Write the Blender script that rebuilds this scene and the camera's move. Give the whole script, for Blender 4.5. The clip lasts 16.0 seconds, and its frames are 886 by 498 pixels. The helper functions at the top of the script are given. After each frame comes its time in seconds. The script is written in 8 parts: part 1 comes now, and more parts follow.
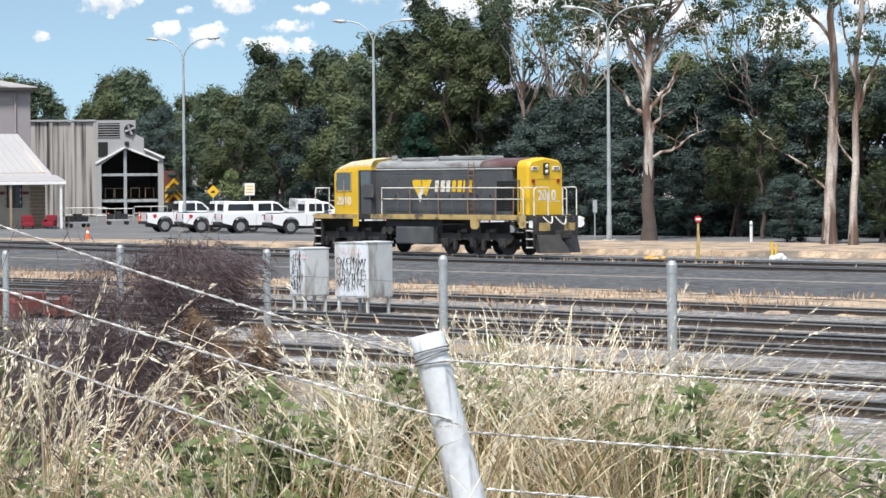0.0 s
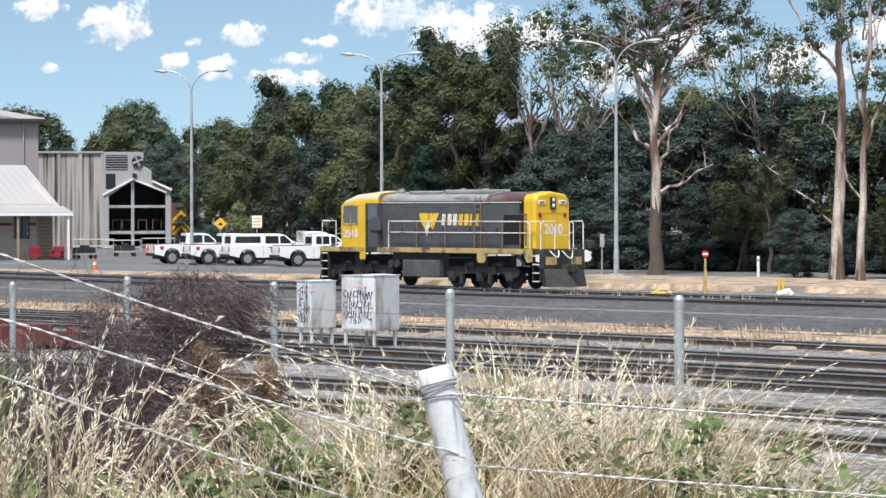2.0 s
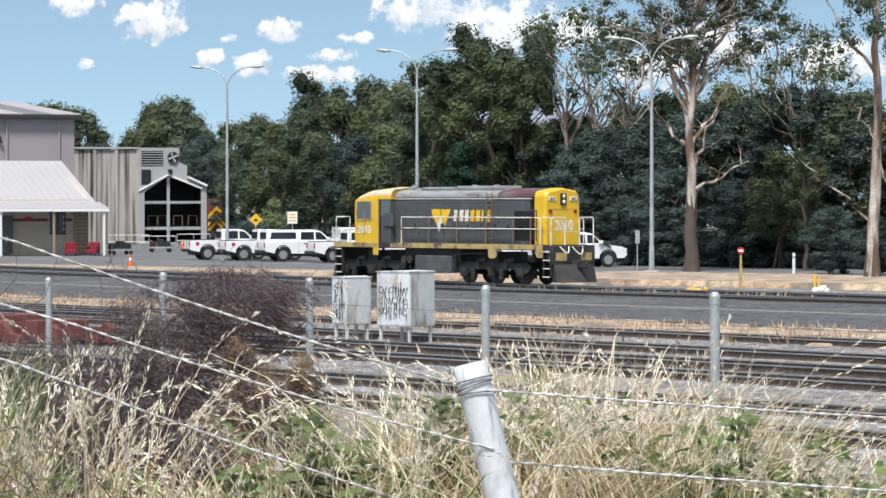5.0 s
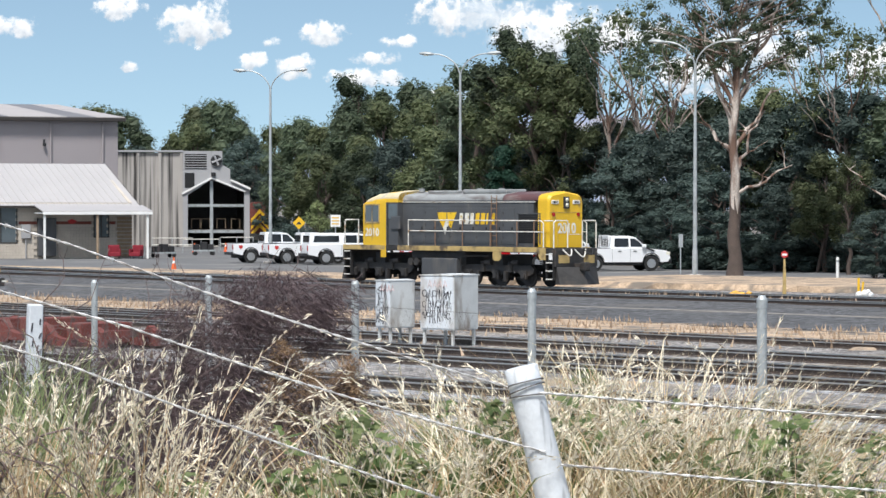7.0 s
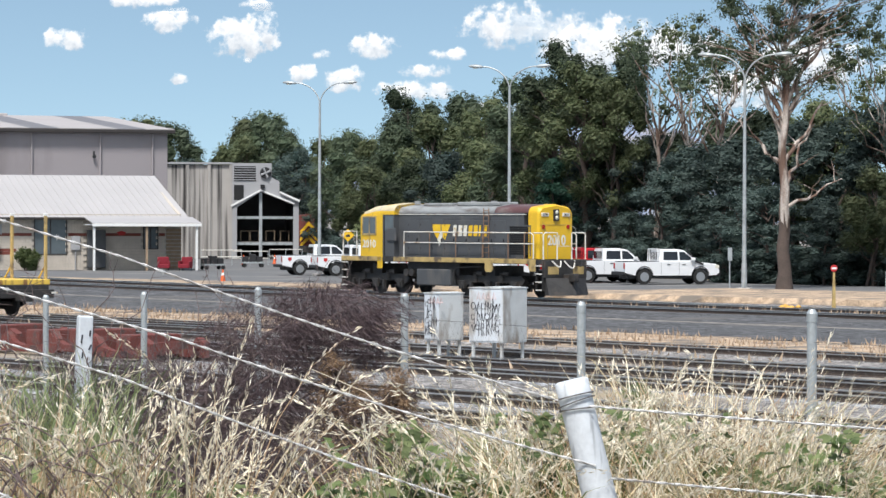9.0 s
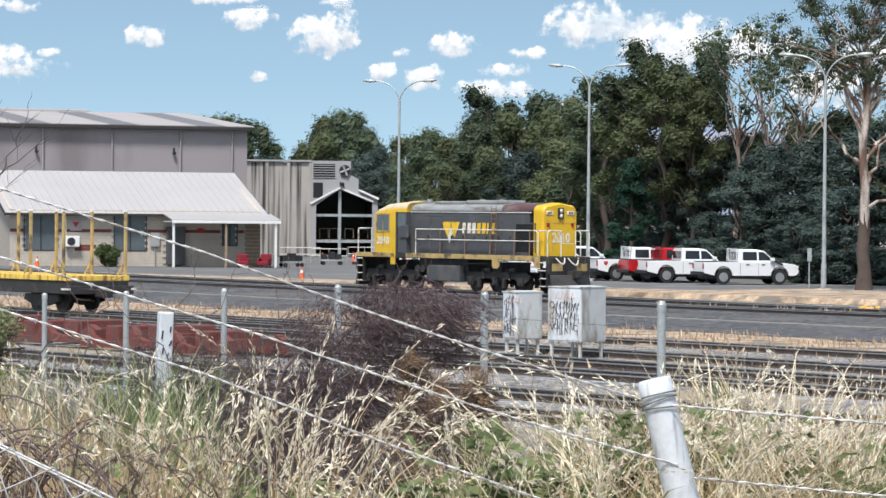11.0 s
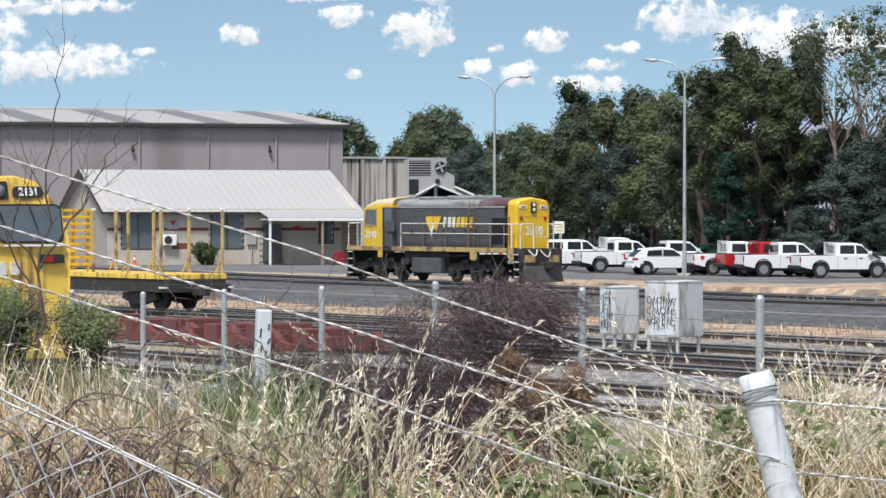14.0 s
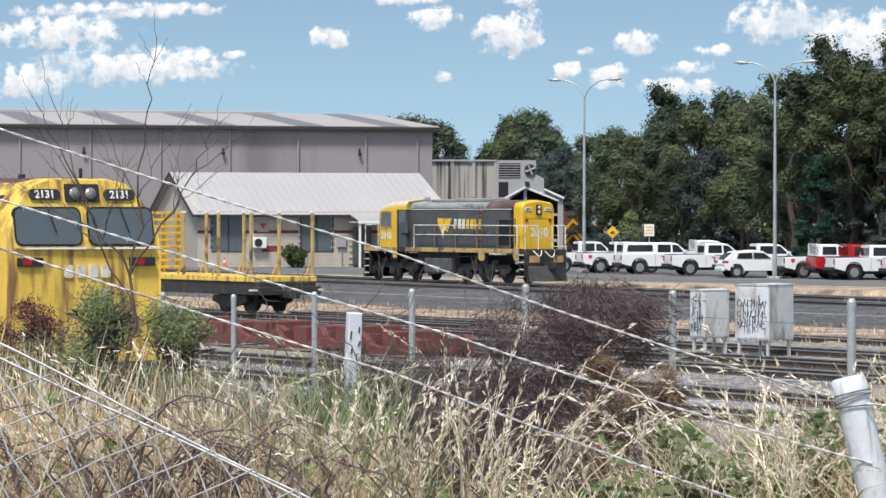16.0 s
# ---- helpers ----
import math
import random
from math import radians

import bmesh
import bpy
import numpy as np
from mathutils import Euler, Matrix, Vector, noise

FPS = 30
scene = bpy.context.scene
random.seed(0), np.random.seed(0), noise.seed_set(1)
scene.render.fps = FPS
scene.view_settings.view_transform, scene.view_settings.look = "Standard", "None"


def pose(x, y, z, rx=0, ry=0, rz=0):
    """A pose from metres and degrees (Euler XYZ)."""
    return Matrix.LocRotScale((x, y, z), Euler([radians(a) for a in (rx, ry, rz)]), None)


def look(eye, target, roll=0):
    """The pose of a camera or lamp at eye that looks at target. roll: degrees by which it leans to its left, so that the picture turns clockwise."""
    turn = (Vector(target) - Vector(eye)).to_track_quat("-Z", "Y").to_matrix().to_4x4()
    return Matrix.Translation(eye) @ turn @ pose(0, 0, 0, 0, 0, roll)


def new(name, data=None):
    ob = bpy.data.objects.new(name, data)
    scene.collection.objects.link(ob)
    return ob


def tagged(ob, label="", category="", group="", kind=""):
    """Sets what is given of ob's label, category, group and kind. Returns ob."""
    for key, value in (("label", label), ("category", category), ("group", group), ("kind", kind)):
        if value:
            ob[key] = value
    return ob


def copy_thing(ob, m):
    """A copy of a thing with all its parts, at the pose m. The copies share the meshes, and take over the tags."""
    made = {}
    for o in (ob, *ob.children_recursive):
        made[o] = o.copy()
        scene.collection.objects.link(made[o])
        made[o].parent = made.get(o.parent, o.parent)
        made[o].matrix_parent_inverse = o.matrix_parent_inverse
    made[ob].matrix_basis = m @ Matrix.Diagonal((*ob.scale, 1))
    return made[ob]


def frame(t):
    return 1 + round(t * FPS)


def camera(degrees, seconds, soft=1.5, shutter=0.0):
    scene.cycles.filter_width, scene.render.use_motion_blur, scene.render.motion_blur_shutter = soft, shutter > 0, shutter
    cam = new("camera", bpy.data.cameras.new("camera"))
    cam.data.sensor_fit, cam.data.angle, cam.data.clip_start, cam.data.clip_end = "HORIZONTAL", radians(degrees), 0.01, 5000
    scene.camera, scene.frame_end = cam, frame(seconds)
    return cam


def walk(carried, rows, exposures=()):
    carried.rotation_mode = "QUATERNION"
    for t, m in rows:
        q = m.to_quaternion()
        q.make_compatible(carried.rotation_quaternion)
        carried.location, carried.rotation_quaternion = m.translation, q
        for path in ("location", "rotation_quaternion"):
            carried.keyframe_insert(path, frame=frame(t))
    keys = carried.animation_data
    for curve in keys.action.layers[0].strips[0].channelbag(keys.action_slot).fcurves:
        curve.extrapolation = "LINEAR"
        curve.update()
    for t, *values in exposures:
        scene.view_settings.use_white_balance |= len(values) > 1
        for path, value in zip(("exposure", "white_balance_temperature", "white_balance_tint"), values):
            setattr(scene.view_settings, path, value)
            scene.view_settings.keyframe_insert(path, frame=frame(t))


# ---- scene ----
import itertools

# camera: a long lens held by hand, panning after the locomotive
cam = camera(15.66, 16.0)
PATH = [
    (0.0, pose(0.032, 0, 3.303, 88.637, 0.45, -1.179)),
    (0.5, pose(0.025, 0, 3.300, 88.708, 0.34, -1.144)),
    (1.0, pose(0.031, 0, 3.302, 88.872, 0.15, -1.132)),
    (1.5, pose(0.026, 0, 3.301, 89.079, 0.05, -1.104)),
    (2.0, pose(0.030, 0, 3.303, 89.232, 0.14, -1.049)),
    (2.5, pose(0.030, 0, 3.303, 89.325, 0.10, -0.976)),
    (3.0, pose(0.034, 0, 3.305, 89.379, 0.20, -0.903)),
    (5.5, pose(0.021, 0, 3.300, 89.142, 0.02, -0.236)),
    (6.0, pose(0.010, 0, 3.298, 89.189, 0.02, -0.025)),
    (6.5, pose(0.005, 0, 3.301, 89.211, -0.00, 0.159)),
    (7.0, pose(0.002, 0, 3.300, 89.229, -0.01, 0.337)),
    (7.5, pose(0.002, 0, 3.300, 89.244, 0.09, 0.543)),
    (8.0, pose(0.002, 0, 3.301, 89.274, 0.08, 0.742)),
    (8.5, pose(-0.001, 0, 3.300, 89.357, -0.00, 0.954)),
    (9.0, pose(-0.003, 0, 3.301, 89.453, -0.16, 1.206)),
    (11.5, pose(-0.021, 0, 3.298, 89.399, -0.40, 2.957)),
    (12.0, pose(-0.024, 0, 3.298, 89.353, -0.25, 3.274)),
    (12.5, pose(-0.023, 0, 3.297, 89.323, -0.21, 3.566)),
    (13.0, pose(-0.024, 0, 3.296, 89.317, -0.09, 3.830)),
    (13.5, pose(-0.025, 0, 3.296, 89.319, -0.09, 4.060)),
    (14.0, pose(-0.025, 0, 3.299, 89.343, -0.05, 4.309)),
    (14.5, pose(-0.022, 0, 3.299, 89.333, -0.10, 4.595)),
    (15.0, pose(-0.023, 0, 3.298, 89.337, -0.12, 4.960)),
    (15.5, pose(-0.026, 0, 3.298, 89.345, -0.10, 5.405)),
    (16.0, pose(-0.031, 0, 3.300, 89.390, -0.06, 5.901)),
]
walk(cam, PATH, ((0.0, 0.45), (3.0, 0.40), (9.0, 0.36), (12.5, 0.31), (16.0, 0.24)))

# ---- light ----
SUN_ELEVATION, SUN_AZIMUTH = radians(60), radians(196)
world = bpy.data.worlds.new("sky")
scene.world = world
world.use_nodes = True
wn, wl = world.node_tree.nodes, world.node_tree.links
sky = wn.new("ShaderNodeTexSky")
sky.sky_type, sky.sun_disc = "NISHITA", False
sky.sun_elevation, sky.sun_rotation = SUN_ELEVATION, SUN_AZIMUTH
sky.altitude, sky.air_density, sky.dust_density, sky.ozone_density = 50, 0.9, 1.2, 0.7
# the band just above the horizon takes the clearer blue of the sky higher up
coord, split, lift, join = wn.new("ShaderNodeTexCoord"), wn.new("ShaderNodeSeparateXYZ"), wn.new("ShaderNodeMath"), wn.new("ShaderNodeCombineXYZ")
lift.operation, lift.inputs[1].default_value, lift.inputs[2].default_value = "MULTIPLY_ADD", 1.8, 0.13
wl.new(coord.outputs["Generated"], split.inputs[0])
wl.new(split.outputs["X"], join.inputs["X"])
wl.new(split.outputs["Y"], join.inputs["Y"])
wl.new(split.outputs["Z"], lift.inputs[0])
wl.new(lift.outputs[0], join.inputs["Z"])
wl.new(join.outputs[0], sky.inputs["Vector"])
tone = wn.new("ShaderNodeMix")                       # thin haze greys the blue a little
tone.data_type, tone.blend_type = "RGBA", "MULTIPLY"
tone.inputs["Factor"].default_value, tone.inputs["B"].default_value = 1.0, (0.985, 1.0, 0.875, 1)
wl.new(sky.outputs[0], tone.inputs["A"])
wl.new(tone.outputs["Result"], wn["Background"].inputs["Color"])
wn["Background"].inputs["Strength"].default_value = 0.145
sun = new("sun", bpy.data.lights.new("sun", "SUN"))
sun.data.energy, sun.data.angle, sun.data.color = 4.0, radians(12), (1.0, 0.975, 0.945)
sun.matrix_world = look((math.sin(SUN_AZIMUTH) * 60, math.cos(SUN_AZIMUTH) * 60, math.tan(SUN_ELEVATION) * 60), (0, 0, 0))
scene.view_settings.exposure = 0.36

# ---- materials ----
def material(name, colour, rough=0.6, metal=0.0, vary=0.25, scale=3.0, bump=0.15, fine=40.0, stain=None, stain_amount=0.0, stain_scale=(1, 1, 1), each=0.0, cells=0.0):
    """A node material: colour varied at two scales, an optional stain, relief, and a shift from piece to piece."""
    m = bpy.data.materials.new(name)
    m.use_nodes = True
    nt = m.node_tree
    n, l = nt.nodes, nt.links
    b = n["Principled BSDF"]
    b.inputs["Roughness"].default_value, b.inputs["Metallic"].default_value = rough, metal
    tc = n.new("ShaderNodeTexCoord")
    big, small = n.new("ShaderNodeTexNoise"), n.new("ShaderNodeTexNoise")
    big.inputs["Scale"].default_value, big.inputs["Detail"].default_value = scale, 5
    small.inputs["Scale"].default_value, small.inputs["Detail"].default_value = fine, 3
    l.new(tc.outputs["Object"], big.inputs["Vector"])
    l.new(tc.outputs["Object"], small.inputs["Vector"])
    add = n.new("ShaderNodeMath")
    add.operation = "ADD"
    l.new(big.outputs["Fac"], add.inputs[0])
    l.new(small.outputs["Fac"], add.inputs[1])
    ramp = n.new("ShaderNodeMapRange")
    ramp.inputs["From Min"].default_value, ramp.inputs["From Max"].default_value = 0.7, 1.3
    ramp.inputs["To Min"].default_value, ramp.inputs["To Max"].default_value = 1 - vary, 1 + vary
    l.new(add.outputs[0], ramp.inputs["Value"])
    hsv = n.new("ShaderNodeHueSaturation")
    hsv.inputs["Color"].default_value = (*colour, 1)
    value = ramp.outputs[0]
    if each:
        info, spread, mul = n.new("ShaderNodeObjectInfo"), n.new("ShaderNodeMapRange"), n.new("ShaderNodeMath")
        spread.inputs["To Min"].default_value, spread.inputs["To Max"].default_value = 1 - each, 1 + each
        mul.operation = "MULTIPLY"
        l.new(info.outputs["Random"], spread.inputs["Value"])
        l.new(spread.outputs[0], mul.inputs[0])
        l.new(value, mul.inputs[1])
        value = mul.outputs[0]
    if cells:                                         # loose stones, each of its own grey
        vor, sep, spread, mul = n.new("ShaderNodeTexVoronoi"), n.new("ShaderNodeSeparateColor"), n.new("ShaderNodeMapRange"), n.new("ShaderNodeMath")
        vor.inputs["Scale"].default_value = cells
        spread.inputs["To Min"].default_value, spread.inputs["To Max"].default_value = 0.30, 1.9
        mul.operation = "MULTIPLY"
        l.new(tc.outputs["Object"], vor.inputs["Vector"])
        l.new(vor.outputs["Color"], sep.inputs[0])
        l.new(sep.outputs[0], spread.inputs["Value"])
        l.new(spread.outputs[0], mul.inputs[0])
        l.new(value, mul.inputs[1])
        value = mul.outputs[0]
    l.new(value, hsv.inputs["Value"])
    colour_out = hsv.outputs[0]
    if stain:
        mp, sn, sr, mix = n.new("ShaderNodeMapping"), n.new("ShaderNodeTexNoise"), n.new("ShaderNodeMapRange"), n.new("ShaderNodeMix")
        mp.inputs["Scale"].default_value = stain_scale
        sn.inputs["Scale"].default_value, sn.inputs["Detail"].default_value = 1.0, 6
        sr.inputs["From Min"].default_value, sr.inputs["From Max"].default_value = 0.62 - 0.3 * stain_amount, 0.78 - 0.3 * stain_amount
        mix.data_type = "RGBA"
        mix.inputs["B"].default_value = (*stain, 1)
        l.new(tc.outputs["Object"], mp.inputs["Vector"])
        l.new(mp.outputs[0], sn.inputs["Vector"])
        l.new(sn.outputs["Fac"], sr.inputs["Value"])
        l.new(sr.outputs[0], mix.inputs["Factor"])
        l.new(colour_out, mix.inputs["A"])
        colour_out = mix.outputs["Result"]
    l.new(colour_out, b.inputs["Base Color"])
    if bump:
        bn = n.new("ShaderNodeBump")
        bn.inputs["Strength"].default_value, bn.inputs["Distance"].default_value = bump, 0.02
        l.new(add.outputs[0], bn.inputs["Height"])
        l.new(bn.outputs[0], b.inputs["Normal"])
    return m


def leaf_material(name, colour, other, through_light=0.35):
    """Leaves: two hues mixed from leaf to leaf, with some light let through."""
    m = bpy.data.materials.new(name)
    m.use_nodes = True
    n, l = m.node_tree.nodes, m.node_tree.links
    b = n["Principled BSDF"]
    b.inputs["Roughness"].default_value, b.inputs["Specular IOR Level"].default_value = 0.6, 0.25
    geo, info, mix, noise_t, tc, m2 = n.new("ShaderNodeNewGeometry"), n.new("ShaderNodeObjectInfo"), n.new("ShaderNodeMix"), n.new("ShaderNodeTexNoise"), n.new("ShaderNodeTexCoord"), n.new("ShaderNodeMix")
    mix.data_type = m2.data_type = "RGBA"
    mix.inputs["A"].default_value, mix.inputs["B"].default_value = (*colour, 1), (*other, 1)
    noise_t.inputs["Scale"].default_value = 0.7
    l.new(tc.outputs["Object"], noise_t.inputs["Vector"])
    l.new(geo.outputs["Random Per Island"], mix.inputs["Factor"])
    m2.inputs["Factor"].default_value = 0.4
    mul = n.new("ShaderNodeHueSaturation")
    l.new(mix.outputs["Result"], mul.inputs["Color"])
    rng, add = n.new("ShaderNodeMapRange"), n.new("ShaderNodeMath")
    add.operation = "ADD"
    l.new(noise_t.outputs["Fac"], add.inputs[0])
    l.new(info.outputs["Random"], add.inputs[1])
    rng.inputs["From Min"].default_value, rng.inputs["From Max"].default_value = 0.3, 1.6
    rng.inputs["To Min"].default_value, rng.inputs["To Max"].default_value = 0.6, 1.5
    l.new(add.outputs[0], rng.inputs["Value"])
    l.new(rng.outputs[0], mul.inputs["Value"])
    l.new(mul.outputs[0], b.inputs["Base Color"])
    tr, sh = n.new("ShaderNodeBsdfTranslucent"), n.new("ShaderNodeMixShader")
    l.new(mul.outputs[0], tr.inputs["Color"])
    sh.inputs["Fac"].default_value = through_light
    l.new(b.outputs[0], sh.inputs[1])
    l.new(tr.outputs[0], sh.inputs[2])
    l.new(sh.outputs[0], n["Material Output"].inputs["Surface"])
    return m


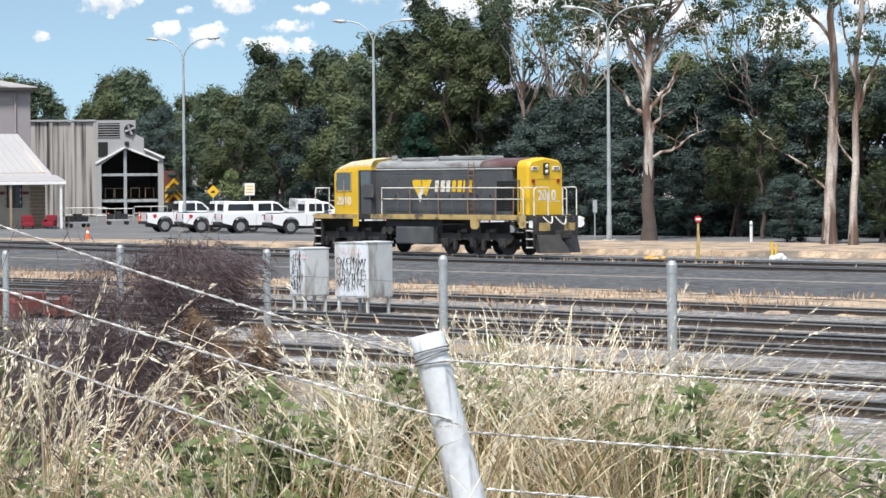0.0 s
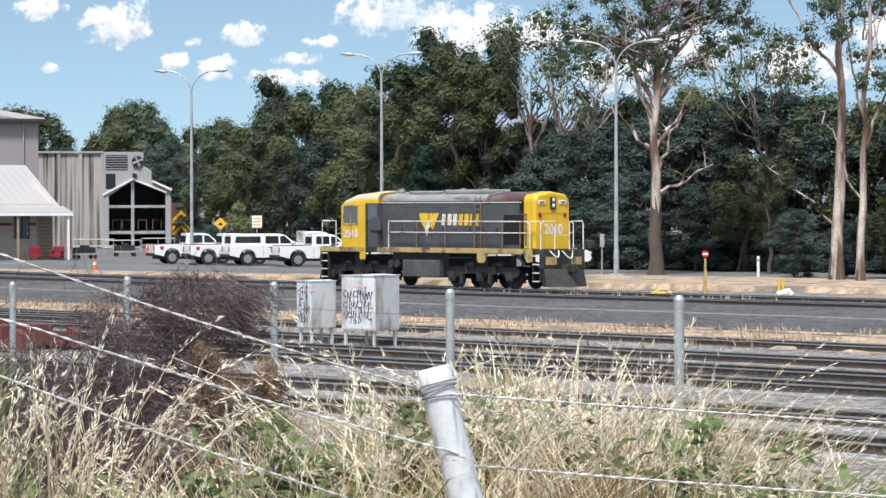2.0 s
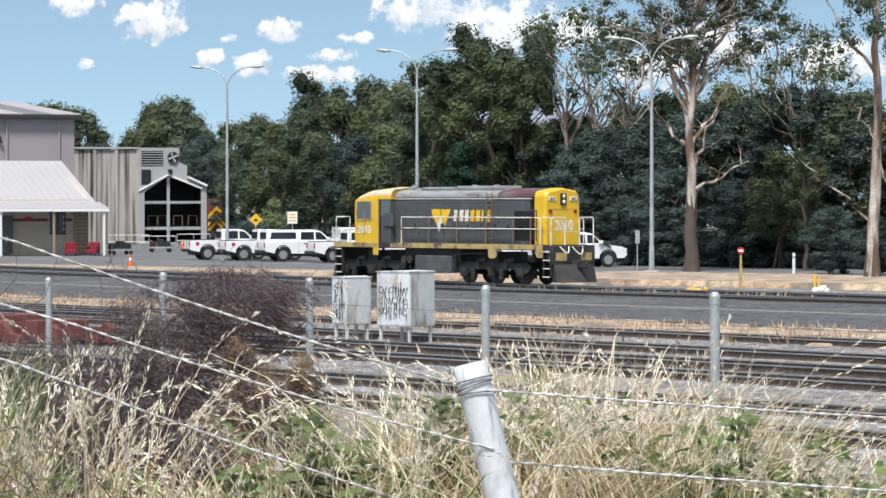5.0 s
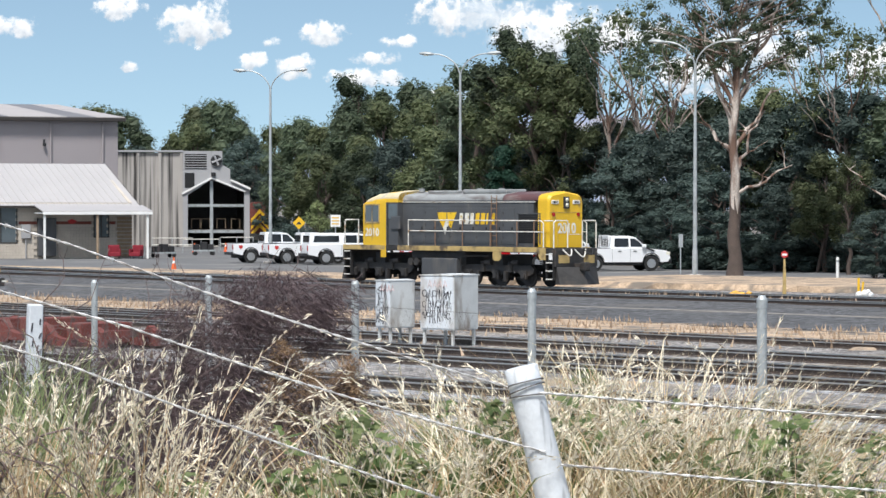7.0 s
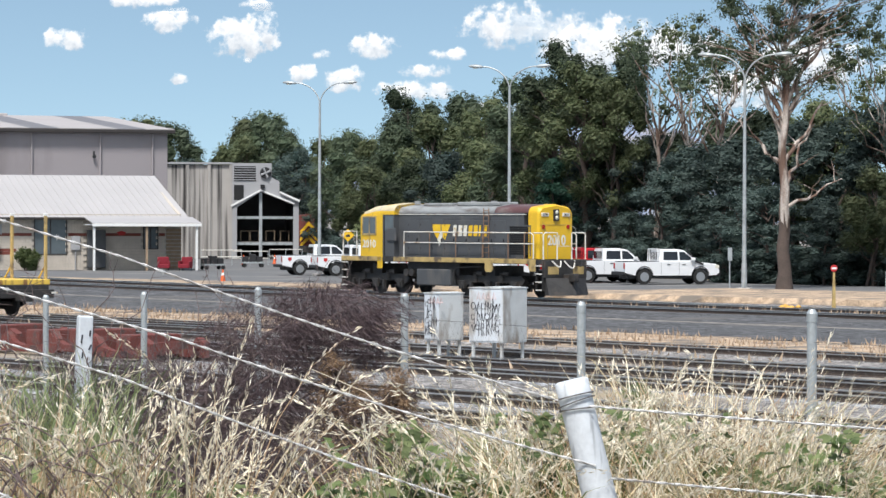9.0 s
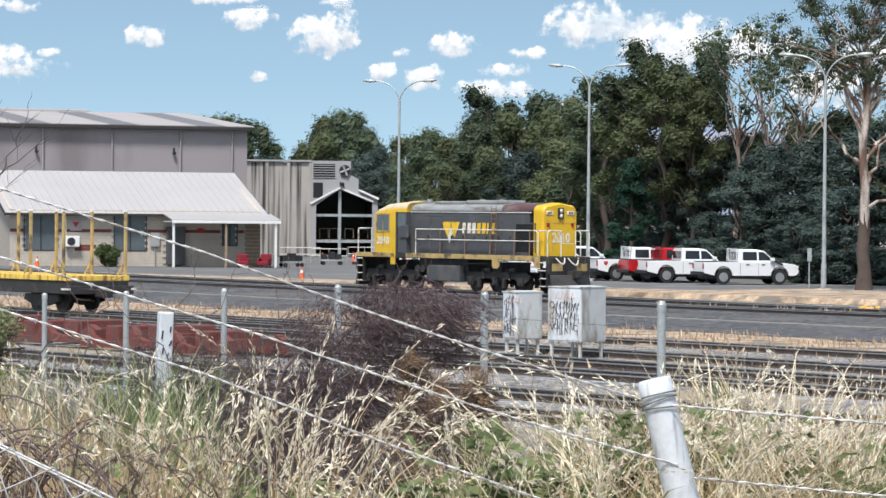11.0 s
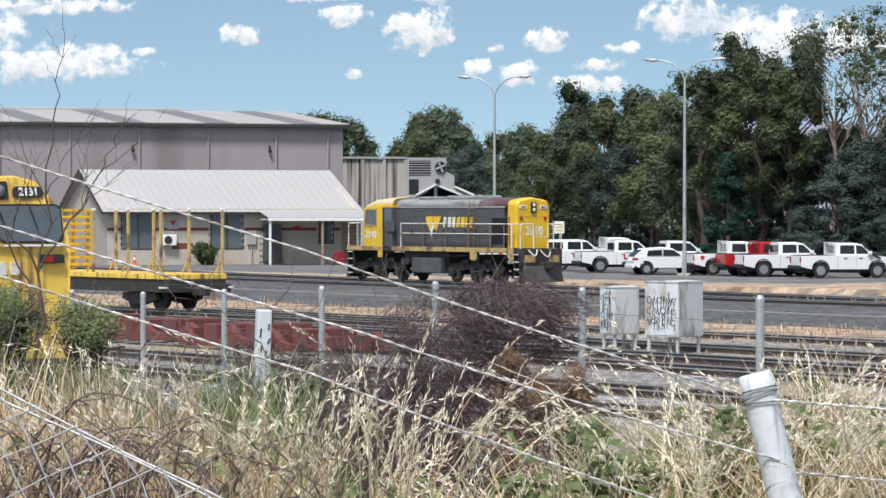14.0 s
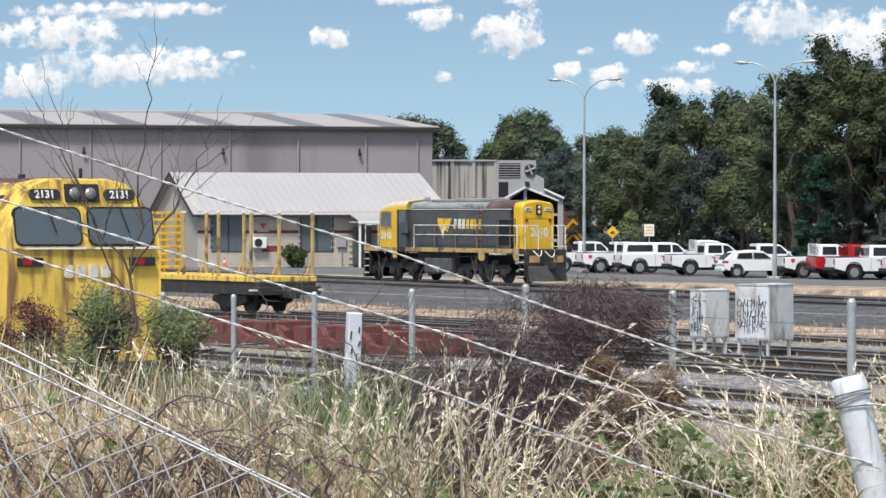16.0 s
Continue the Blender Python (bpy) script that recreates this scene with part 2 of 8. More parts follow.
M = {
    "yellow": material("yellow paint", (0.72, 0.445, 0.022), 0.45, vary=0.10, scale=1.2, bump=0.04, stain=(0.30, 0.20, 0.08), stain_amount=0.12, stain_scale=(3, 3, 0.8)),
    "old_yellow": material("weathered yellow paint", (0.78, 0.53, 0.09), 0.5, vary=0.14, scale=1.5, bump=0.05, stain=(0.25, 0.13, 0.05), stain_amount=0.42, stain_scale=(5, 5, 0.7)),
    "sill_yellow": material("dusty yellow paint", (0.46, 0.33, 0.13), 0.6, vary=0.25, scale=2.5, bump=0.05, stain=(0.12, 0.09, 0.06), stain_amount=0.35, stain_scale=(2, 2, 2)),
    "grey": material("dark grey paint", (0.075, 0.078, 0.083), 0.5, vary=0.16, scale=1.0, bump=0.04, stain=(0.13, 0.12, 0.11), stain_amount=0.25, stain_scale=(1.5, 1.5, 0.5)),
    "roof_grey": material("faded roof paint", (0.27, 0.28, 0.28), 0.55, vary=0.2, scale=1.0, bump=0.06, stain=(0.12, 0.10, 0.09), stain_amount=0.35, stain_scale=(0.7, 2, 2)),
    "roof_cream": material("bleached cab roof", (0.62, 0.53, 0.34), 0.6, vary=0.18, scale=2, bump=0.04, stain=(0.42, 0.40, 0.36), stain_amount=0.4, stain_scale=(2, 2, 2)),
    "roof_rust": material("maroon roof paint", (0.10, 0.045, 0.045), 0.55, vary=0.2, scale=1.0, bump=0.06, stain=(0.2, 0.16, 0.15), stain_amount=0.3, stain_scale=(0.7, 2, 2)),
    "under": material("oily underframe", (0.032, 0.030, 0.029), 0.6, vary=0.4, scale=3, bump=0.3, stain=(0.075, 0.060, 0.050), stain_amount=0.22, stain_scale=(2, 2, 3)),
    "black": material("black void", (0.010, 0.010, 0.011), 0.7, vary=0.2),
    "white_rail": material("white painted rail", (0.72, 0.70, 0.64), 0.5, vary=0.12, stain=(0.30, 0.18, 0.08), stain_amount=0.25, stain_scale=(3, 3, 3)),
    "rust_rail": material("rusty stanchion", (0.22, 0.13, 0.08), 0.7, vary=0.3),
    "white": material("white paint", (0.80, 0.80, 0.78), 0.45, vary=0.06, bump=0.03),
    "white_letter": material("worn white lettering", (0.70, 0.68, 0.62), 0.55, vary=0.15, scale=4, stain=(0.55, 0.40, 0.10), stain_amount=0.3, stain_scale=(6, 6, 6)),
    "logo_yellow": material("logo yellow", (0.76, 0.48, 0.02), 0.5, vary=0.1),
    # bluish base lightened to stand for what the panes reflect
    "glass": material("cab glass", (0.10, 0.125, 0.14), 0.08, vary=0.1, bump=0.0),
    "tinted": material("tinted car glass", (0.018, 0.022, 0.026), 0.05, vary=0.1, bump=0.0),
    "reflector": material("dull reflector", (0.30, 0.30, 0.29), 0.25, metal=0.4, vary=0.1, bump=0.0),
    "lamp_glass": material("lamp lens", (0.75, 0.72, 0.60), 0.12, vary=0.05, bump=0.0),
    "red_lens": material("red lens", (0.35, 0.015, 0.012), 0.2, vary=0.1, bump=0.0),
    "rail": material("worn rail steel", (0.080, 0.060, 0.050), 0.5, metal=0.3, vary=0.25, scale=2),
    "rail_top": material("polished rail head", (0.62, 0.62, 0.62), 0.28, metal=0.9, vary=0.1, bump=0.02),
    "sleeper": material("grey sleeper", (0.20, 0.185, 0.17), 0.9, vary=0.3, scale=4),
    "ballast": material("dark ballast", (0.076, 0.076, 0.079), 0.95, vary=0.85, scale=5, bump=1.0, fine=22, stain=(0.13, 0.12, 0.11), stain_amount=0.25, stain_scale=(0.25, 0.25, 0.25), cells=4.5),
    "stones": material("pale ballast stones", (0.245, 0.25, 0.26), 0.95, vary=0.5, scale=6, bump=1.0, fine=24, stain=(0.14, 0.13, 0.12), stain_amount=0.25, stain_scale=(0.3, 0.3, 0.3), cells=8),
    "yard": material("yard dirt", (0.195, 0.182, 0.172), 0.95, vary=0.55, scale=2.0, bump=0.8, fine=14, stain=(0.34, 0.27, 0.18), stain_amount=0.28, stain_scale=(0.12, 0.12, 0.12), cells=8),
    "drygrass": material("dry grass ground", (0.46, 0.34, 0.235), 0.95, vary=0.5, scale=2.5, bump=1.0, fine=14, stain=(0.17, 0.145, 0.12), stain_amount=0.55, stain_scale=(0.7, 0.7, 0.7)),
    "asphalt": material("grey asphalt", (0.13, 0.13, 0.13), 0.9, vary=0.2, scale=0.3, bump=0.3, fine=10, stain=(0.20, 0.19, 0.18), stain_amount=0.3, stain_scale=(0.2, 0.2, 0.2)),
    "bank": material("bank soil", (0.11, 0.085, 0.055), 0.95, vary=0.4, scale=0.8, bump=0.6, fine=15),
    "galv": material("galvanised steel", (0.42, 0.45, 0.46), 0.5, metal=0.35, vary=0.18, scale=2, bump=0.05, stain=(0.25, 0.27, 0.27), stain_amount=0.3, stain_scale=(3, 3, 1)),
    "wire": material("galvanised wire", (0.62, 0.61, 0.60), 0.4, metal=0.5, vary=0.25, scale=8, stain=(0.20, 0.14, 0.10), stain_amount=0.15, stain_scale=(7, 7, 7)),
    "mesh_wire": material("dull fence wire", (0.17, 0.165, 0.16), 0.6, metal=0.3, vary=0.3, scale=2),
    "post_wood": material("weathered silver post", (0.66, 0.69, 0.72), 0.55, vary=0.10, scale=6, bump=0.08, fine=60, stain=(0.42, 0.44, 0.46), stain_amount=0.30, stain_scale=(55, 55, 5)),
    "concrete": material("stained precast concrete", (0.41, 0.385, 0.36), 0.9, vary=0.12, scale=0.4, bump=0.2, stain=(0.05, 0.047, 0.046), stain_amount=0.42, stain_scale=(2.4, 2.4, 0.07)),
    "clad": material("grey metal cladding", (0.36, 0.36, 0.37), 0.55, vary=0.05, scale=0.4, bump=0.02),
    "shed_grey": material("mushroom wall panel", (0.30, 0.272, 0.28), 0.7, vary=0.05, scale=0.2, bump=0.03, stain=(0.205, 0.182, 0.185), stain_amount=0.3, stain_scale=(0.2, 0.2, 0.08)),
    "shed_roof": material("pale shed roof", (0.40, 0.37, 0.36), 0.6, vary=0.06, scale=0.3, bump=0.03),
    "shed_roof_dark": material("translucent roof sheet", (0.19, 0.18, 0.185), 0.5, vary=0.08, scale=0.3, bump=0.03),
    "office_roof": material("zinc roof sheet", (0.42, 0.40, 0.395), 0.5, vary=0.05, scale=0.3, bump=0.03),
    "block": material("cream concrete block", (0.52, 0.465, 0.40), 0.9, vary=0.12, scale=2, bump=0.2, each=0.10),
    "mortar": material("mortar", (0.40, 0.365, 0.32), 0.95, vary=0.1),
    "redband": material("red brick band", (0.20, 0.06, 0.045), 0.85, vary=0.2, each=0.1),
    # real trim, and the workshop's inner walls, where it stands for dimness
    "trim_and_dimness": material("dark brown trim and dim inner wall", (0.035, 0.030, 0.028), 0.6, vary=0.15),
    "timber": material("worn timber", (0.30, 0.22, 0.15), 0.8, vary=0.25),
    "chair_red": material("red fabric", (0.20, 0.010, 0.022), 0.8, vary=0.2, scale=6),
    "car_white": material("white car paint", (0.78, 0.79, 0.80), 0.22, vary=0.03, bump=0.0),
    "car_red": material("red car paint", (0.42, 0.012, 0.016), 0.25, vary=0.06, bump=0.0),
    "tyre": material("tyre rubber", (0.018, 0.018, 0.018), 0.85, vary=0.2),
    "rim": material("alloy rim", (0.45, 0.46, 0.47), 0.35, metal=0.7, vary=0.1),
    "plastic": material("black plastic", (0.022, 0.022, 0.024), 0.6, vary=0.15),
    "box_white": material("chalky cabinet paint", (0.63, 0.67, 0.71), 0.6, vary=0.08, scale=2, bump=0.04, stain=(0.40, 0.37, 0.34), stain_amount=0.33, stain_scale=(3, 3, 1.0)),
    "box_grey": material("greyer cabinet steel", (0.57, 0.59, 0.59), 0.6, vary=0.12, scale=2, bump=0.05, stain=(0.28, 0.25, 0.22), stain_amount=0.4, stain_scale=(3, 3, 1.0)),
    "ink": material("black spray paint", (0.03, 0.03, 0.04), 0.6, vary=0.2),
    "pink_ink": material("faded red spray paint", (0.60, 0.46, 0.46), 0.6, vary=0.2),
    "rust_red": material("oxide red steel", (0.16, 0.040, 0.032), 0.75, vary=0.35, scale=3, bump=0.2, stain=(0.08, 0.05, 0.045), stain_amount=0.35, stain_scale=(3, 3, 3)),
    "bark": material("gum bark", (0.47, 0.415, 0.37), 0.85, vary=0.35, scale=1.5, bump=0.5, fine=14, stain=(0.14, 0.085, 0.062), stain_amount=0.72, stain_scale=(2.5, 2.5, 0.35)),
    "dark_bark": material("dark bark", (0.095, 0.070, 0.058), 0.9, vary=0.3, scale=2, bump=0.3),
    "twig": material("dry twig", (0.15, 0.112, 0.108), 0.9, vary=0.35, scale=3),
    "sign_red": material("sign red", (0.50, 0.03, 0.03), 0.5, vary=0.1),
    "sign_yellow": material("sign yellow", (0.80, 0.48, 0.02), 0.5, vary=0.1),
    "orange": material("safety orange", (0.75, 0.13, 0.03), 0.6, vary=0.1),
    "cloth_orange": material("orange sheet", (0.70, 0.38, 0.08), 0.8, vary=0.25),
    "litter": material("leaf litter", (0.055, 0.042, 0.030), 0.95, vary=0.5, scale=1.5, bump=0.8, fine=12, stain=(0.20, 0.15, 0.09), stain_amount=0.25, stain_scale=(0.3, 0.3, 0.3)),
    # the blue base holds the haze of distance; brown patches are bare slopes
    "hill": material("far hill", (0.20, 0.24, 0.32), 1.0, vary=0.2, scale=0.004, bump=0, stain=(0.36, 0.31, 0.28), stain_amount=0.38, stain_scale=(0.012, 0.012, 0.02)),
}
L = {
    "gum": leaf_material("gum leaves", (0.042, 0.064, 0.035), (0.112, 0.140, 0.088)),
    "olive": leaf_material("olive leaves", (0.056, 0.078, 0.034), (0.138, 0.155, 0.080)),
    # cool and dark: the shade within the wood is part of this colour
    "dark": leaf_material("shade-toned wattle leaves", (0.034, 0.056, 0.048), (0.098, 0.130, 0.115)),
    "pine": leaf_material("deep green needles", (0.012, 0.038, 0.024), (0.025, 0.065, 0.042)),
    "bramble": leaf_material("bramble leaves", (0.065, 0.105, 0.032), (0.20, 0.235, 0.105)),
    "shrub": leaf_material("green shrub leaves", (0.15, 0.20, 0.085), (0.36, 0.41, 0.20)),
    "maroon": leaf_material("maroon leaves", (0.11, 0.038, 0.045), (0.20, 0.09, 0.09)),
    "straw": leaf_material("straw blades", (0.50, 0.40, 0.235), (0.86, 0.79, 0.62), 0.25),
    "tan": leaf_material("tan stalks", (0.38, 0.245, 0.135), (0.68, 0.50, 0.32), 0.25),
    "verge": leaf_material("bleached verge grass", (0.34, 0.24, 0.16), (0.60, 0.46, 0.33), 0.2),
    "seed": leaf_material("pale seed heads", (0.70, 0.61, 0.46), (0.88, 0.82, 0.70), 0.3),
    "greenblade": leaf_material("green blades", (0.11, 0.145, 0.04), (0.30, 0.33, 0.11), 0.3),
    "deadleaf": leaf_material("dead purple twigs", (0.075, 0.052, 0.057), (0.19, 0.14, 0.145), 0.1),
    "rustleaf": leaf_material("rusty dead leaves", (0.30, 0.18, 0.10), (0.46, 0.32, 0.20), 0.2),
}


# ---- mesh tools ----
def box(bm, x0, x1, y0, y1, z0, z1, bevel=0.0):
    """An upright box between two corners, with bevelled edges if asked."""
    r = bmesh.ops.create_cube(bm, size=1)["verts"]
    bmesh.ops.scale(bm, vec=(abs(x1 - x0), abs(y1 - y0), abs(z1 - z0)), verts=r)
    bmesh.ops.translate(bm, vec=((x0 + x1) / 2, (y0 + y1) / 2, (z0 + z1) / 2), verts=r)
    if bevel:
        es = list({e for v in r for e in v.link_edges})
        bmesh.ops.bevel(bm, geom=es, offset=bevel, segments=2, profile=0.5, affect="EDGES", clamp_overlap=True)


def tube(bm, a, b, r, r2=None, sides=8, caps=True):
    """A round bar from a to b."""
    a, b = Vector(a), Vector(b)
    d = b - a
    m = Matrix.Translation((a + b) / 2) @ d.to_track_quat("Z", "Y").to_matrix().to_4x4()
    bmesh.ops.create_cone(bm, cap_ends=caps, segments=sides, radius1=r, radius2=r if r2 is None else r2, depth=d.length, matrix=m)


def pipe(bm, points, r, sides=8):
    """A bent bar through the points, in one skin."""
    pts = [Vector(p) for p in points]
    rings, u = [], None
    for i, p in enumerate(pts):
        d = pts[min(i + 1, len(pts) - 1)] - pts[max(i - 1, 0)]
        d = d.normalized() if d.length > 1e-9 else Vector((0, 0, 1))
        u = d.orthogonal().normalized() if u is None else (u - d * u.dot(d)).normalized()
        v = d.cross(u)
        rings.append([bm.verts.new(p + (u * math.cos(2 * math.pi * j / sides) + v * math.sin(2 * math.pi * j / sides)) * r) for j in range(sides)])
    for a, b in zip(rings, rings[1:]):
        for j in range(sides):
            bm.faces.new((a[j], a[(j + 1) % sides], b[(j + 1) % sides], b[j]))
    bm.faces.new(rings[0][::-1])
    bm.faces.new(rings[-1])


def prism(bm, outline, y0, y1):
    """An outline of (x, z) pairs drawn out along y."""
    a = [bm.verts.new((x, y0, z)) for x, z in outline]
    b = [bm.verts.new((x, y1, z)) for x, z in outline]
    k = len(outline)
    bm.faces.new(a)
    bm.faces.new(b[::-1])
    for i in range(k):
        bm.faces.new((a[i], b[i], b[(i + 1) % k], a[(i + 1) % k]))


def disc(bm, centre, axis, r, depth, sides=24):
    c, ax = Vector(centre), Vector(axis).normalized()
    tube(bm, c - ax * depth / 2, c + ax * depth / 2, r, sides=sides)


def finish(bm, name, mat, smooth=False):
    bmesh.ops.recalc_face_normals(bm, faces=bm.faces)
    me = bpy.data.meshes.new(name)
    bm.to_mesh(me)
    bm.free()
    me.materials.append(mat)
    if smooth:
        for p in me.polygons:
            p.use_smooth = True
    return me


def part(name, bm, mat, parent, label="", smooth=False):
    """Links a bmesh as one mesh object under a thing or under a part."""
    ob = new(name, finish(bm, name, mat, smooth))
    ob.parent = parent
    return tagged(ob, label)


def thing(name, label, category, m=None, group="", kind=""):
    ob = new(name)
    if m is not None:
        ob.matrix_basis = m
    return tagged(ob, label, category, group, kind)


def solid(name, bm, mat, label, category="", m=None, group="", kind="", smooth=False):
    ob = new(name, finish(bm, name, mat, smooth))
    if m is not None:
        ob.matrix_basis = m
    return tagged(ob, label, category, group, kind)


def raw(name, verts, faces, mat, smooth=False):
    me = bpy.data.meshes.new(name)
    me.from_pydata([tuple(v) for v in verts], [], faces)
    me.materials.append(mat)
    if smooth:
        me.polygons.foreach_set("use_smooth", [True] * len(me.polygons))
    me.update()
    return me


def writing(text, size, mat, parent, m, label="", extrude=0.004):
    """Raised lettering in the built-in font, as a mesh."""
    c = bpy.data.curves.new("lettering", "FONT")
    c.body, c.size, c.extrude, c.align_x, c.align_y = text, size, extrude, "CENTER", "CENTER"
    c.offset = size * 0.03
    tmp = bpy.data.objects.new("lettering", c)
    me = bpy.data.meshes.new_from_object(tmp)
    bpy.data.objects.remove(tmp)
    me.materials.append(mat)
    ob = new("lettering", me)
    ob.parent = parent
    ob.matrix_basis = m
    return tagged(ob, label)


def nb():
    return bmesh.new()


# ---- ground ----
TRACK = Vector((0.634, -0.773, 0)).normalized()      # the way the noses point
SIDE = Vector((-0.773, -0.634, 0)).normalized()      # across the tracks, towards the camera
HEADING = math.degrees(math.atan2(TRACK.y, TRACK.x))
FENCE_A, FENCE_D = Vector((-6.15, 36.1, 0)), Vector((0.4253, -0.9051, 0))
YARD, RAIL = -0.26, -0.08


def beyond(x, y):
    """Metres beyond the yard fence."""
    return (x - FENCE_A.x) * 0.9051 + (y - FENCE_A.y) * 0.4253


def smoothstep(a, b, v):
    v = min(1, max(0, (v - a) / (b - a)))
    return v * v * (3 - 2 * v)


def ground_z(x, y):
    q = beyond(x, y)
    z = 1.72 - 0.97 * smoothstep(-6.0, 0.0, q) - 1.01 * smoothstep(0.0, 4.0, q)
    if q < 3:
        z += 0.06 * noise.noise((x * 0.6, y * 0.6, 0))
    return z


def build_ground():
    """One sheet from the bank underfoot to the horizon, finer near by."""
    xs = sorted({*np.linspace(-30, 30, 61).tolist(), *[s * v for v in (40, 60, 100, 180, 400, 900, 2500, 4800) for s in (-1, 1)]})
    ys = sorted({*np.linspace(-6, 62, 69).tolist(), *(-4800, -900, -200, -40, 80, 110, 150, 200, 300, 500, 900, 1800, 3000, 4800)})
    verts = [(x, y, ground_z(x, y)) for y in ys for x in xs]
    w = len(xs)
    faces = [(j * w + i, j * w + i + 1, (j + 1) * w + i + 1, (j + 1) * w + i) for j in range(len(ys) - 1) for i in range(w - 1)]
    ob = new("ground", raw("ground", verts, faces, M["yard"], True))
    ob.data.materials.append(M["bank"])
    for p in ob.data.polygons:
        c = p.center
        p.material_index = 1 if beyond(c.x, c.y) < 2.5 and -40 < c.x < 40 and c.y < 62 else 0
    tagged(ob, "brown dirt and grey gravel of a railway yard", "ground", kind="structure")


def band(name, a, b, near, far, z, mat, label, thick=0.05, wobble=0.0, step=2.0, lift=0.0):
    """A long low strip beside the track line through a and b, from near to far metres across it."""
    a, b = Vector((*a, 0)), Vector((*b, 0))
    d = (b - a).normalized()
    s = Vector((-d.y, d.x, 0))
    k = max(2, int((b - a).length / step))
    verts, faces = [], []
    for i in range(k + 1):
        p = a + (b - a) * i / k
        for off in (near, near + min(0.2, 0.3 * abs(far - near)), far - min(0.2, 0.3 * abs(far - near)), far):
            o = off + wobble * (noise.noise((p.x * 0.35, p.y * 0.35, off)) + 0.6 * noise.noise((p.x * 1.3, p.y * 1.3, off)))
            q = p + s * o
            h = z + lift * (1 - i / k)
            verts.append((q.x, q.y, h if off not in (near, far) else h - thick))
    for i in range(k):
        for j in range(3):
            faces.append((i * 4 + j, i * 4 + j + 1, i * 4 + 5 + j, i * 4 + 4 + j))
    ob = new(name, raw(name, verts, faces, mat))
    return tagged(ob, label, name.replace("_", " "), kind="structure")


def on_track(p, back, ahead):
    """The two ends of a straight through p along the tracks."""
    p = Vector((*p, 0))
    a, b = p - TRACK * back, p + TRACK * ahead
    return (a.x, a.y), (b.x, b.y)


def railway(p, back, ahead, top=RAIL, bed="ballast", sleepers=True, width=1.45, rise=0.0):
    """Ballast bed, sleepers and two rails on a straight through p."""
    a, b = on_track(p, back, ahead)
    band("ballast_bed", a, b, -width, width, top - 0.15, M[bed], "dark ballast bed under a railway track", 0.09, 0.25, lift=back * rise)
    a3, b3 = Vector((*a, 0)), Vector((*b, 0))
    length = (b3 - a3).length
    t = thing("railway_track", "narrow-gauge railway track with worn steel rails", "railway track", Matrix.Translation((a[0], a[1], top + back * rise)) @ Matrix.Rotation(radians(HEADING), 4, "Z") @ Matrix.Rotation(rise, 4, "Y"), group="yard tracks", kind="structure")
    for y in (-0.56, 0.56):
        bm = nb()
        prism(bm, [(-0.06, -0.15), (0.06, -0.15), (0.06, -0.135), (0.012, -0.12), (0.012, -0.045), (0.034, -0.035), (0.034, -0.004), (-0.034, -0.004), (-0.034, -0.035), (-0.012, -0.045), (-0.012, -0.12), (-0.06, -0.135)], 0, length)
        bmesh.ops.rotate(bm, verts=bm.verts, cent=(0, 0, 0), matrix=Matrix.Rotation(radians(-90), 3, "Z"))
        bmesh.ops.translate(bm, verts=bm.verts, vec=(0, y, 0))
        r = part("rail", bm, M["rail"], t)
        bm = nb()
        box(bm, 0, length, y - 0.0355, y + 0.0355, -0.024, 0.0)
        part("rail_head", bm, M["rail_top"], r, "polished running surface")
    if sleepers:
        bm = nb()
        box(bm, -0.11, 0.11, -1.0, 1.0, -0.27, -0.145, 0.012)
        me = finish(bm, "sleeper", M["sleeper"])
        k = int(length / 0.68)
        for i in range(min(k, 90)):
            o = new("sleeper", me)
            o.parent = t
            o.matrix_basis = pose(0.3 + i * 0.68 + random.uniform(-0.03, 0.03), random.uniform(-0.05, 0.05), random.uniform(-0.01, 0.006), 0, 0, random.uniform(-1.5, 1.5))
    return t


build_ground()
LOCO_CENTRE = Vector((6.52, 129.37))                 # middle of the nose front at rest
GRADE = 0.0045                                       # the main line climbs a little towards the sheds
railway(LOCO_CENTRE, 0, 42, RAIL)
railway(LOCO_CENTRE, 90, 0, RAIL, rise=GRADE)
railway(LOCO_CENTRE + SIDE.xy * 4.6, 0, 45, RAIL)
railway(LOCO_CENTRE + SIDE.xy * 4.6, 90, 0, RAIL, rise=GRADE)
railway(LOCO_CENTRE - SIDE.xy * 10.2, 14, 40, RAIL + 0.03)
for back, ahead, g in ((0, 45, 0), (90, 0, GRADE)):
    ends = on_track(LOCO_CENTRE + SIDE.xy * 4.6, back, ahead)
    band("ballast_shoulder", *ends, -17.4, -1.4, YARD + 0.085, M["ballast"], "dark ballast shoulder of the running lines", 0.1, 0.5, lift=back * g)
    band("ballast_strip", *ends, 1.3, 3.3, YARD + 0.09, M["ballast"], "dark ballast between two tracks", 0.05, 0.2, lift=back * g)
    band("cable_trough", *ends, -9.20, -9.08, YARD + 0.12, M["sleeper"], "thin pale cable trough across the ballast", 0.05, 0.0, lift=back * g)
    band("grass_verge", *ends, -24.2, -16.9, YARD + 0.078, M["drygrass"], "strip of bleached dry grass beside the ballast", 0.07, 1.7, 0.7, lift=back * g * 0.5)
for p, bed in (((8.75, 81.8), "yard"), ((7.9, 73.8), "yard"), ((7.25, 68.1), "ballast"), ((6.8, 63.2), "stones"), ((6.15, 54.2), "stones"), ((5.75, 48.2), "stones")):
    railway(p, 40, 20, RAIL - 0.02, bed)
railway((-10.9, 50.0), 24, 22, RAIL, "ballast")
